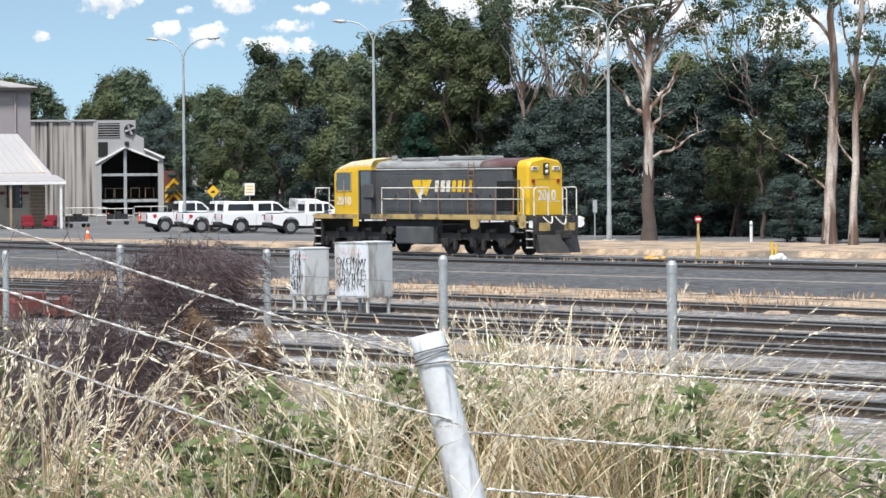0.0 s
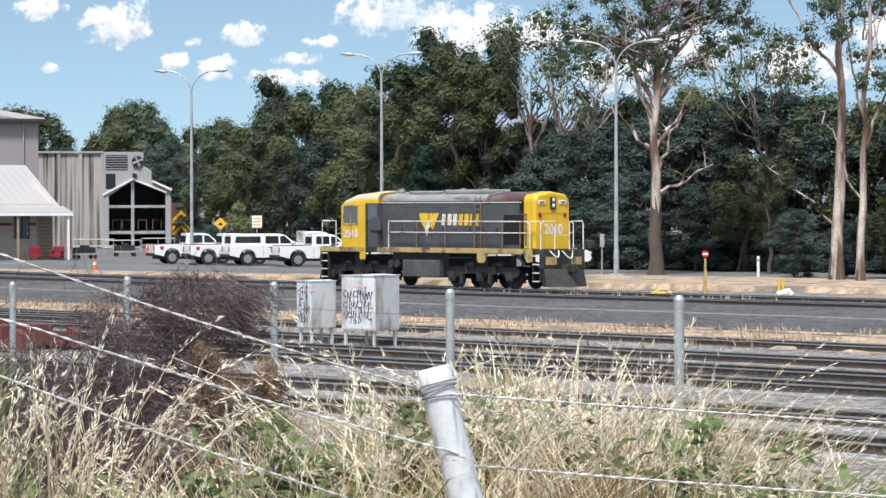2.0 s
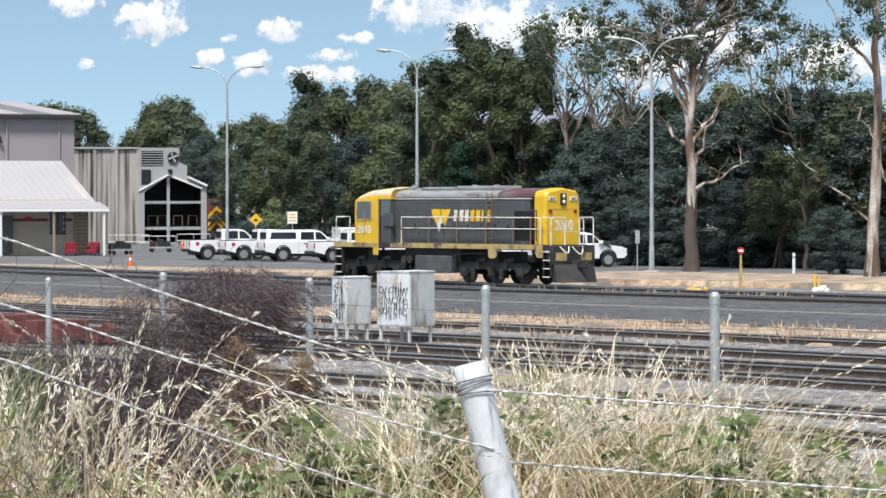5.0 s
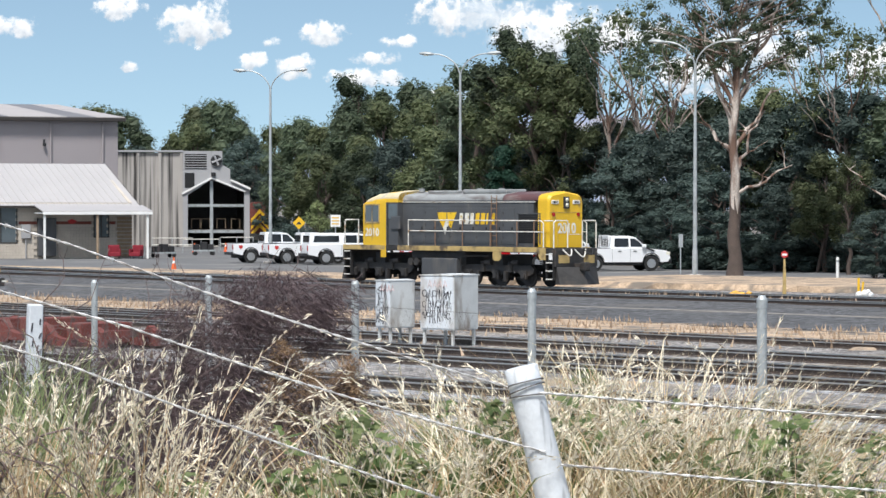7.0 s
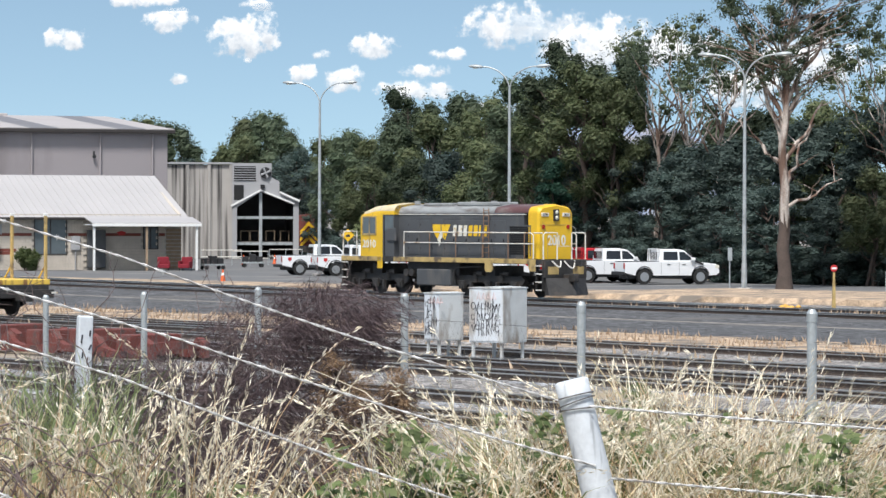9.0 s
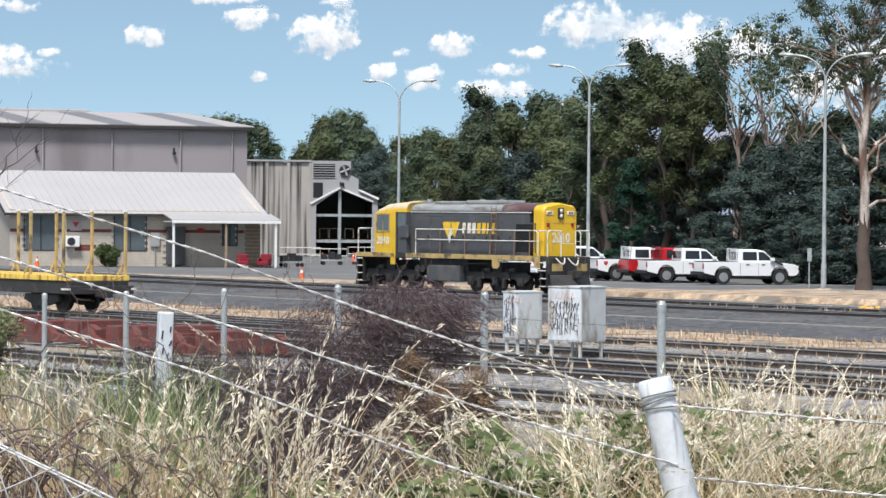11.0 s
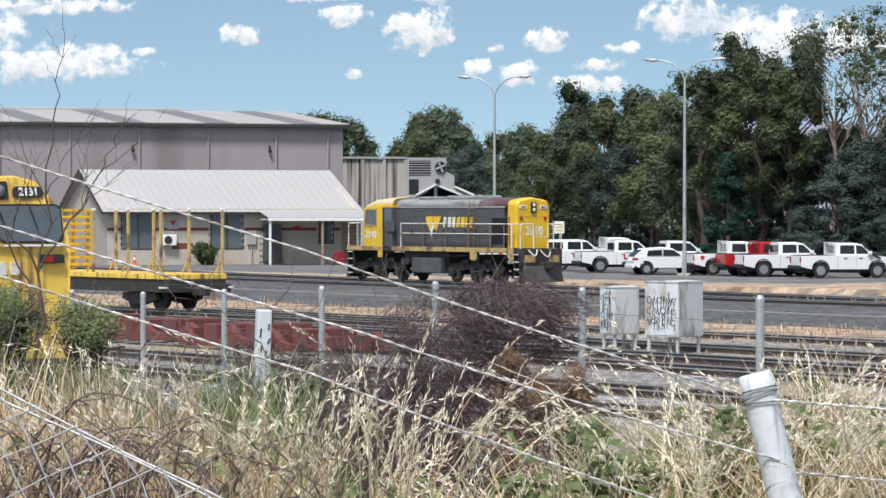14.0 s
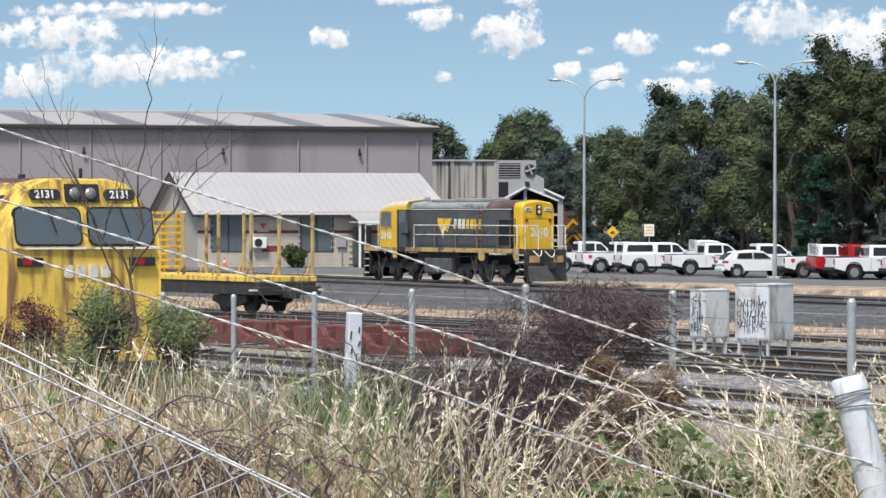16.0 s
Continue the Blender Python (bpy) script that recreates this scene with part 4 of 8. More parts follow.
# ---- graffitied relay cabinets ----
def relay_cabinet(width, depth, height, leg, m, label, tags):
    t = thing("relay_cabinet", label, "cabinet", m, group="trackside cabinets")
    bm = nb()
    box(bm, -width / 2, width / 2, -depth / 2, depth / 2, leg, leg + height, 0.012)
    b = part("body", bm, M["box_white"], t, "white painted steel body")
    bm = nb()
    prism(bm, [(-width / 2 - 0.02, leg + height), (width / 2 + 0.02, leg + height), (width / 2 + 0.02, leg + height + 0.03), (0, leg + height + 0.05), (-width / 2 - 0.02, leg + height + 0.03)], -depth / 2 - 0.025, depth / 2 + 0.025)
    part("lid", bm, M["box_grey"], t, "grey overhanging lid")
    bm = nb()
    box(bm, width / 2, width / 2 + 0.012, -depth / 2 + 0.02, depth / 2 - 0.02, leg + 0.03, leg + height - 0.02)
    part("end_panel", bm, M["box_grey"], t, "end panel in a greyer tone")
    bm = nb()
    box(bm, -width / 2 + 0.03, width / 2 - 0.03, -depth / 2 - 0.014, -depth / 2, leg + 0.04, leg + height - 0.03, 0.006)
    d = part("door", bm, M["box_white"], t)
    bm = nb()
    box(bm, width / 2 - 0.14, width / 2 - 0.11, -depth / 2 - 0.04, -depth / 2 - 0.01, leg + height * 0.45, leg + height * 0.6)
    part("handle", bm, M["galv"], d)
    for x in (-width / 2 + 0.08, width / 2 - 0.08):
        for y in (-depth / 2 + 0.08, depth / 2 - 0.08):
            bm = nb()
            box(bm, x - 0.035, x + 0.035, y - 0.035, y + 0.035, -0.05, leg, 0.006)
            part("leg", bm, M["box_grey"], t)
    # sprayed scribbles as thin raised strokes on the door
    rnd = random.Random(tags)
    bm = nb()
    y = -depth / 2 - 0.016
    for row in range(3 if width > 0.8 else 4):
        zc = leg + height * ((0.66 - 0.20 * row) if width > 0.8 else (0.80 - 0.2 * row))
        x = -width / 2 + 0.08
        while x < width / 2 - 0.16:
            w, h = rnd.uniform(0.08, 0.16), height * rnd.uniform(0.14, 0.24)
            cx, cz = x + w / 2, zc + rnd.uniform(-0.04, 0.04)
            kind = rnd.randint(0, 3)
            if kind == 0:                             # a loop with a tail
                pts = [(cx + w * 0.5 * math.cos(q), cz + h * 0.3 * math.sin(q)) for q in np.linspace(0.4, 6.0, 9)] + [(cx + w * 0.4, cz - h * 0.7)]
            elif kind == 1:                           # a pointed hook
                pts = [(cx - w * 0.5, cz - h * 0.6), (cx - w * 0.3, cz + h * 0.6), (cx + w * 0.1, cz - h * 0.2), (cx + w * 0.5, cz + h * 0.5), (cx + w * 0.45, cz - h * 0.6)]
            elif kind == 2:                           # a wave
                pts = [(cx - w * 0.5 + w * f, cz + h * 0.45 * math.sin(f * 9)) for f in np.linspace(0, 1, 10)]
            else:                                     # a barred upright
                pts = [(cx, cz - h * 0.7), (cx + 0.01, cz + h * 0.7), (cx + w * 0.5, cz + h * 0.3), (cx, cz), (cx + w * 0.55, cz - h * 0.6)]
            pipe(bm, [(px, y, pz) for px, pz in pts], rnd.uniform(0.007, 0.012), 4)
            x += w * rnd.uniform(0.75, 1.0)
    part("scribble", bm, M["ink"], d, "black sprayed scribbles")
    bm = nb()
    for i in range(4):
        x = -width / 2 + 0.25 + i * 0.16
        pipe(bm, [(x, y, leg + height * 0.78), (x + 0.06, y, leg + height * 0.92), (x + 0.12, y, leg + height * 0.8), (x + 0.02, y, leg + height * 0.84)], 0.011, 4)
    part("scribble", bm, M["pink_ink"], d, "faded pink sprayed scribbles")
    return t


relay_cabinet(1.05, 1.05, 1.37, 0.40, pose(-0.32, 81.7, YARD + 0.02, 0, 0, -36), "large white trackside cabinet with black graffiti, on legs", 5)
relay_cabinet(0.64, 0.79, 1.20, 0.40, pose(-1.72, 83.0, YARD + 0.02, 0, 0, -54), "smaller white trackside cabinet with black graffiti, on legs", 9)


# ---- yard fence ----
def fence_post(x, y, top):
    h = top - ground_z(x, y) + 0.12
    bm = nb()
    tube(bm, (0, 0, -0.15), (0, 0, h - 0.10), 0.030, sides=14)
    t = solid("fence_post", bm, M["galv"], "galvanised steel pipe fence post with domed cap", "fence post", Matrix.Translation((x, y, ground_z(x, y) - 0.02)), "yard fence posts", smooth=False)
    bm = nb()
    disc(bm, (0, 0, h - 0.075), (0, 0, 1), 0.033, 0.05, 14)
    tube(bm, (0, 0, h - 0.05), (0, 0, h - 0.025), 0.033, 0.02, 14)
    part("cap", bm, M["galv"], t, "domed cap")


POSTS = [(-8.8, 41.7, 2.24), (-7.5, 38.9, 2.27), (-6.15, 36.1, 2.32), (-4.82, 33.3, 2.42), (-3.48, 30.5, 2.52), (-2.17, 27.6, 2.63), (-0.82, 24.8, 2.65), (0.48, 22.0, 2.66), (1.79, 19.2, 2.69), (3.1, 16.4, 2.72)]
for p in POSTS:
    fence_post(*p)


def chain_mesh():
    """Woven diamonds and three line wires between the posts."""
    verts, faces = [], []
    def wire(a, b, r):
        a, b = Vector(a), Vector(b)
        d = (b - a).normalized()
        u = Vector((0, 0, 1)).cross(d)
        u = u.normalized() if u.length > 1e-3 else Vector((1, 0, 0))
        v = d.cross(u)
        k = len(verts)
        for p in (a, b):
            for i in range(3):
                c = 2 * math.pi * i / 3
                verts.append(p + u * r * math.cos(c) + v * r * math.sin(c))
        for i in range(3):
            j = (i + 1) % 3
            faces.append((k + i, k + j, k + 3 + j, k + 3 + i))
    for (x0, y0, t0), (x1, y1, t1) in zip(POSTS, POSTS[1:]):
        g0, g1 = ground_z(x0, y0) + 0.05, ground_z(x1, y1) + 0.05
        def at(u, v):
            u = min(1, max(0, u))
            lo, hi = g0 + (g1 - g0) * u, (t0 + (t1 - t0) * u) - 0.12
            return (x0 + (x1 - x0) * u, y0 + (y1 - y0) * u, lo + (hi - lo) * v)
        for v in (0.02, 0.5, 1.0):
            wire(at(0, v), at(1, v), 0.0018)
        k = 32
        run = 0.54
        for i in range(-20, k + 1):
            for s in (0, 1):
                u0, u1 = i / k, i / k + run
                v0, v1 = 0.0, 1.0
                if u0 < 0:
                    v0, u0 = -u0 / run, 0
                if u1 > 1:
                    v1, u1 = v0 + (1 - u0) / run, 1
                if v1 - v0 < 0.02 or u0 >= 1:
                    continue
                if s:
                    wire(at(1 - u0, v0), at(1 - u1, v1), 0.0005)
                else:
                    wire(at(u0, v0), at(u1, v1), 0.0005)
    ob = new("chain_link_mesh", raw("chain_link_mesh", verts, faces, M["mesh_wire"]))
    tagged(ob, "dull chain-link mesh hung between the fence posts", "fence mesh", kind="stuff")


chain_mesh()


# ---- leaning post and barbed wires in front ----
def leaning_post():
    bm = nb()
    a, b = Vector((0.474, 9.0, 1.60)), Vector((0.168, 9.0, 2.845))
    d = (b - a).normalized()
    u = Vector((0, 1, 0))
    v = d.cross(u)
    rings = []
    k = 22
    for i, f in enumerate(np.linspace(0, 1, 26).tolist() + [1.004]):
        p = a + (b - a) * f
        r = 0.049 - 0.002 * math.sin(f * 9)
        if f > 1:
            r *= 0.86
        rings.append([bm.verts.new(p + (u * math.cos(2 * math.pi * j / k) + v * math.sin(2 * math.pi * j / k)) * r * (1 + 0.012 * noise.noise((j * 0.9, f * 1.5, 3)))) for j in range(k)])
    for r0, r1 in zip(rings, rings[1:]):
        for j in range(k):
            bm.faces.new((r0[j], r0[(j + 1) % k], r1[(j + 1) % k], r1[j]))
    bm.faces.new(rings[0][::-1])
    bm.faces.new(rings[-1])
    t = solid("leaning_post", bm, M["post_wood"], "weathered silver-grey round post leaning over, wire tied round it", "post", smooth=True)
    for n_, f in enumerate((0.955, 0.968, 0.938)):
        bm = nb()
        p = a + (b - a) * f
        tilt = d + Vector((0.12 * (n_ - 1), 0.1, 0))
        tilt.normalize()
        uu = tilt.orthogonal().normalized()
        vv = tilt.cross(uu)
        ring = [p + (uu * math.cos(c) + vv * math.sin(c)) * 0.0525 for c in np.linspace(0, 2 * math.pi, 25)]
        pipe(bm, ring, 0.0022, 5)
        part("wire_tie", bm, M["mesh_wire"], t, "dark wire wound round the post")


leaning_post()


def barbed_wire(points, label, sag=0.012, r=0.0019):
    """Two twisted strands with barbs along a line of points."""
    pts = []
    for a, b in zip(points, points[1:]):
        a, b = Vector(a), Vector(b)
        k = max(4, int((b - a).length / 0.012))
        for i in range(k):
            f = i / k
            pts.append(a + (b - a) * f - Vector((0, 0, sag * 4 * f * (1 - f))))
    pts.append(Vector(points[-1]))
    verts, faces = [], []
    for s in (0, 1):
        prev = None
        for i, p in enumerate(pts):
            ph = i * 0.9 + s * math.pi
            c = p + Vector((0, math.cos(ph), math.sin(ph))) * r * 1.05
            ring = []
            for j in range(4):
                q = j * math.pi / 2
                verts.append((c.x, c.y + r * math.cos(q), c.z + r * math.sin(q)))
                ring.append(len(verts) - 1)
            if prev:
                for j in range(4):
                    faces.append((prev[j], prev[(j + 1) % 4], ring[(j + 1) % 4], ring[j]))
            prev = ring
    t = new("barbed_wire", raw("barbed_wire", verts, faces, M["wire"]))
    tagged(t, label, "barbed wire", "front fence wires")
    for i in range(8, len(pts) - 4, 13):
        bm = nb()
        p = pts[i]
        for q in (0.6, 2.2, 3.9, 5.3):
            tube(bm, p, p + Vector((0.006 * math.cos(q * 2), 0.010 * math.cos(q), 0.012 * math.sin(q))), 0.0013, 0.0005, 4)
        for x in (-0.003, 0, 0.003):
            tube(bm, p + Vector((x - 0.001, 0, 0)), p + Vector((x + 0.001, 0, 0)), 0.0042, sides=6)
        part("barb", bm, M["wire"], t)


barbed_wire([(-3.0, 9.0, 3.80), (-1.09, 9.0, 3.19), (0.13, 8.96, 2.795)], "rusty-flecked barbed wire rising from the leaning post")
barbed_wire([(-3.0, 9.0, 3.585), (-0.93, 9.0, 2.96), (0.235, 8.95, 2.615)], "barbed wire strung below the top strand")
barbed_wire([(-3.0, 9.0, 3.46), (-1.09, 9.0, 2.85), (0.30, 8.95, 2.37)], "lowest barbed wire crossing the dry grass")
barbed_wire([(0.215, 8.95, 2.78), (1.9, 9.0, 2.665)], "barbed wire running level from the leaning post", 0.006)
barbed_wire([(0.275, 8.95, 2.58), (1.9, 9.0, 2.455)], "barbed wire running level above the brambles", 0.006)
barbed_wire([(0.33, 8.95, 2.42), (1.9, 9.0, 2.29)], "barbed wire half hidden in the grass", 0.006)


# ---- street lamps ----
def street_lamp(x, y, h, turn, label):
    t = thing("street_lamp", label, "street lamp", pose(x, y, -0.12, 0, 0, turn), group="car park lamps")
    bm = nb()
    box(bm, -0.35, 0.35, -0.35, 0.35, -0.1, 0.12, 0.04)
    part("base_block", bm, M["concrete"], t, "concrete footing")
    bm = nb()
    tube(bm, (0, 0, 0.1), (0, 0, h - 1.25), 0.115, 0.065, 12)
    tube(bm, (0, 0, 0.1), (0, 0, 1.3), 0.14, 0.13, 12)
    part("pole", bm, M["galv"], t, "tapered grey pole")
    for s in (-1, 1):
        bm = nb()
        pts = [(0.02 * s, 0, h - 1.4)]
        for i in range(1, 11):
            f = i / 10
            pts.append((s * 1.5 * (1 - math.cos(f * math.pi / 2)) ** 1.0, 0, h - 1.4 + 1.34 * math.sin(f * math.pi / 2)))
        pipe(bm, pts, 0.038, 8)
        a = part("arm", bm, M["galv"], t, "curved lamp arm")
        bm = nb()
        bmesh.ops.create_uvsphere(bm, u_segments=14, v_segments=8, radius=1)
        bmesh.ops.scale(bm, vec=(0.44, 0.18, 0.13), verts=bm.verts)
        for v in bm.verts:
            v.co.z *= 1.0 if v.co.z > 0 else 0.6
        bmesh.ops.rotate(bm, verts=bm.verts, cent=(0, 0, 0), matrix=Matrix.Rotation(radians(-4 * s), 3, "Y"))
        bmesh.ops.translate(bm, verts=bm.verts, vec=(s * 1.88, 0, h - 0.06))
        hd = part("lamp_head", bm, M["galv"], t, "grey cobra-head lamp", True)
        bm = nb()
        disc(bm, (s * 1.92, 0, h - 0.13), (0, 0, 1), 0.14, 0.05, 12)
        part("lens", bm, M["lamp_glass"], hd)


street_lamp(-11.36, 191.1, 11.5, -14, "twin-arm grey street lamp standing beside parked utes")
street_lamp(-0.09, 174.8, 11.72, -14, "twin-arm grey street lamp at the car park edge")
street_lamp(11.25, 155.5, 11.4, -14, "twin-arm grey street lamp before tall gum trees")


# ---- buildings ----
def office():
    t = thing("office_building", "low cream block office with pale metal roof and porch", "office", pose(-37.05, 204.6, -0.12, 0, 0, 20))
    Lx, dp, ev, rg = 16.5, 18.0, 3.62, 6.25
    bm = nb()
    box(bm, 0, Lx, 0.06, dp, -0.1, ev)
    w = part("wall", bm, M["mortar"], t, "cream block wall")
    for x in (0, Lx - 0.2):
        bm = nb()
        prism(bm, [(0, ev), (dp, ev), (dp / 2, rg - 0.05)], x, x + 0.2)
        bmesh.ops.transform(bm, matrix=Matrix(((0, 1, 0, 0), (1, 0, 0, 0), (0, 0, 1, 0), (0, 0, 0, 1))), verts=bm.verts)
        part("gable", bm, M["block"], t, "cream gable wall")
    holes = [(0.95, 3.05, 1.05, 3.3), (6.8, 8.85, 1.05, 3.3), (14.0, 14.9, 1.4, 2.75), (10.2, 11.4, 0, 2.6), (15.5, 16.5, 0, 2.75)]
    verts, faces, rv, rf = [], [], [], []
    def blk(vs, fs, x0, x1, z0, z1):
        k = len(vs)
        vs += [(x, y, z) for y in (0.0, 0.06) for x, z in ((x0, z0), (x1, z0), (x1, z1), (x0, z1))]
        fs += [(k, k + 1, k + 2, k + 3), (k, k + 4, k + 5, k + 1), (k + 1, k + 5, k + 6, k + 2), (k + 2, k + 6, k + 7, k + 3), (k + 3, k + 7, k + 4, k)]
    z, row = 0.0, 0
    while z < ev - 0.05:
        x = -0.2 * (row % 2)
        while x < Lx:
            x0, x1 = max(0, x) + 0.006, min(Lx, x + 0.4) - 0.006
            c = (x0 + x1) / 2
            if x1 - x0 > 0.05 and not any(a < c < b and lo - 0.05 < z + 0.1 < hi + 0.05 for a, b, lo, hi in holes):
                red = row in (11,) or (row in (5, 6) and 4.3 < c < 5.6)
                blk(rv if red else verts, rf if red else faces, x0, x1, z + 0.006, min(ev, z + 0.2) - 0.006)
            x += 0.4
        z += 0.2
        row += 1
    for nm, vs, fs, mt, lb in (("blockwork", verts, faces, M["block"], "cream concrete blocks"), ("brick_band", rv, rf, M["redband"], "dark red brick band")):
        o = new(nm, raw(nm, vs, fs, mt))
        o.parent = w
        tagged(o, lb, kind="stuff")
    # roof in ribbed sheets
    for s in (0, 1):
        bm = nb()
        k = 34
        for i in range(k):
            x0, x1 = -0.4 + i * (Lx + 0.8) / k, -0.4 + (i + 1) * (Lx + 0.8) / k
            e = 0.05
            ya, za, yb, zb = (-0.5, ev - 0.22, dp / 2, rg) if s == 0 else (dp + 0.5, ev - 0.22, dp / 2, rg)
            a = [bm.verts.new(p) for p in ((x0, ya, za), (x1 - e, ya, za), (x1 - e, yb, zb), (x0, yb, zb))]
            bm.faces.new(a)
            b = [bm.verts.new(p) for p in ((x1 - e, ya, za), (x1 - e / 2, ya, za + 0.05), (x1 - e / 2, yb, zb + 0.05), (x1 - e, yb, zb))]
            bm.faces.new(b)
            c = [bm.verts.new(p) for p in ((x1 - e / 2, ya, za + 0.05), (x1, ya, za), (x1, yb, zb), (x1 - e / 2, yb, zb + 0.05))]
            bm.faces.new(c)
        part("roof", bm, M["office_roof"], t, "pale ribbed metal roof")
    bm = nb()
    box(bm, -0.42, Lx + 0.42, -0.62, -0.5, ev - 0.36, ev - 0.20, 0.02)
    part("gutter", bm, M["trim_and_dimness"], t, "dark brown gutter")
    for x in (-0.42, Lx + 0.38):
        bm = nb()
        for s in (0, 1):
            ya = -0.5 if s == 0 else dp + 0.5
            vs = [bm.verts.new(p) for p in ((x, ya, ev - 0.4), (x, dp / 2, rg - 0.18), (x, dp / 2, rg + 0.04), (x, ya, ev - 0.18))]
            ws = [bm.verts.new((v.co.x + 0.04, v.co.y, v.co.z)) for v in vs]
            bm.faces.new(vs)
            bm.faces.new(ws[::-1])
            for i in range(4):
                bm.faces.new((vs[i], ws[i], ws[(i + 1) % 4], vs[(i + 1) % 4]))
        part("barge_board", bm, M["trim_and_dimness"], t, "dark barge board")
    for a, b, lo, hi in holes[:3]:
        bm = nb()
        box(bm, a, b, 0.02, 0.06, lo, hi)
        p = part("window", bm, M["glass"], t, "dark window pane")
        bm = nb()
        for q in ((a - 0.06, a, lo - 0.06, hi + 0.06), (b, b + 0.06, lo - 0.06, hi + 0.06), (a, b, hi, hi + 0.06), (a, b, lo - 0.06, lo), ((a + b) / 2 - 0.03, (a + b) / 2 + 0.03, lo, hi)):
            box(bm, q[0], q[1], -0.03, 0.05, q[2], q[3])
        part("window_frame", bm, M["trim_and_dimness"], p)
    bm = nb()
    box(bm, 10.2, 11.4, -0.35, 0.0, 0.15, 2.6, 0.03)
    part("service_cupboard", bm, M["grey"], t, "grey steel service cupboard")
    bm = nb()
    for i in range(11):
        box(bm, 15.5, 16.5, -0.02, 0.05, 0.1 + i * 0.24, 0.28 + i * 0.24)
    part("louvre_door", bm, M["timber"], t, "brown louvred door")
    # wall fittings
    bm = nb()
    box(bm, 9.15, 9.75, -0.18, 0, 1.3, 2.2, 0.02)
    tube(bm, (9.45, -0.08, 0), (9.45, -0.08, 1.3), 0.04)
    part("meter_box", bm, M["clad"], t, "grey meter box")
    bm = nb()
    box(bm, 3.55, 4.45, -0.4, -0.05, 1.25, 1.95, 0.04)
    ac = part("air_conditioner", bm, M["white"], t, "white outdoor air conditioner unit")
    bm = nb()
    disc(bm, (3.9, -0.41, 1.6), (0, 1, 0), 0.26, 0.03, 20)
    part("fan", bm, M["plastic"], ac)
    bm = nb()
    tube(bm, (3.6, -0.06, 1.95), (3.6, -0.06, 3.2), 0.05)
    part("duct", bm, M["white"], ac)
    bm = nb()
    box(bm, 3.9, 4.65, -0.04, -0.005, 2.3, 2.95)
    sg = part("sign", bm, M["clad"], t, "grey notice with a red patch")
    bm = nb()
    prism(bm, [(4.02, 2.85), (4.5, 2.85), (4.26, 2.5)], -0.05, -0.042)
    part("mark", bm, M["sign_red"], sg)
    bm = nb()
    prism(bm, [(12.2, 2.45), (12.5, 2.55), (12.8, 2.45), (12.65, 2.25), (12.35, 2.25)], -0.03, -0.01)
    part("red_badge", bm, M["sign_red"], t)
    # porch
    p0, p1, out = 9.9, 17.1, 3.0
    bm = nb()
    vs = [bm.verts.new(p) for p in ((p0, -0.45, 3.40), (p1, -0.45, 3.40), (p1, -out, 3.02), (p0, -out, 3.02))]
    ws = [bm.verts.new((v.co.x, v.co.y, v.co.z + 0.06)) for v in vs]
    bm.faces.new(vs)
    bm.faces.new(ws[::-1])
    for i in range(4):
        bm.faces.new((vs[i], ws[i], ws[(i + 1) % 4], vs[(i + 1) % 4]))
    part("porch_roof", bm, M["office_roof"], t, "pale metal porch roof")
    bm = nb()
    box(bm, p0, p1, -out - 0.06, -out + 0.04, 2.84, 3.02, 0.01)
    part("porch_beam", bm, M["white"], t, "white porch beam")
    for i in range(15):
        x = p0 + 0.1 + i * (p1 - p0 - 0.2) / 14
        bm = nb()
        box(bm, x - 0.03, x + 0.03, -out + 0.05, -0.1, 2.9, 2.98)
        part("rafter", bm, M["white"], t)
    for x, mt in ((p0 + 0.15, "white"), (p0 + 3.6, "timber"), (p1 - 0.3, "white")):
        bm = nb()
        box(bm, x - 0.07, x + 0.07, -out + 0.05, -out + 0.19, 0, 2.86, 0.01)
        part("porch_post", bm, M[mt], t)
    return t


office()


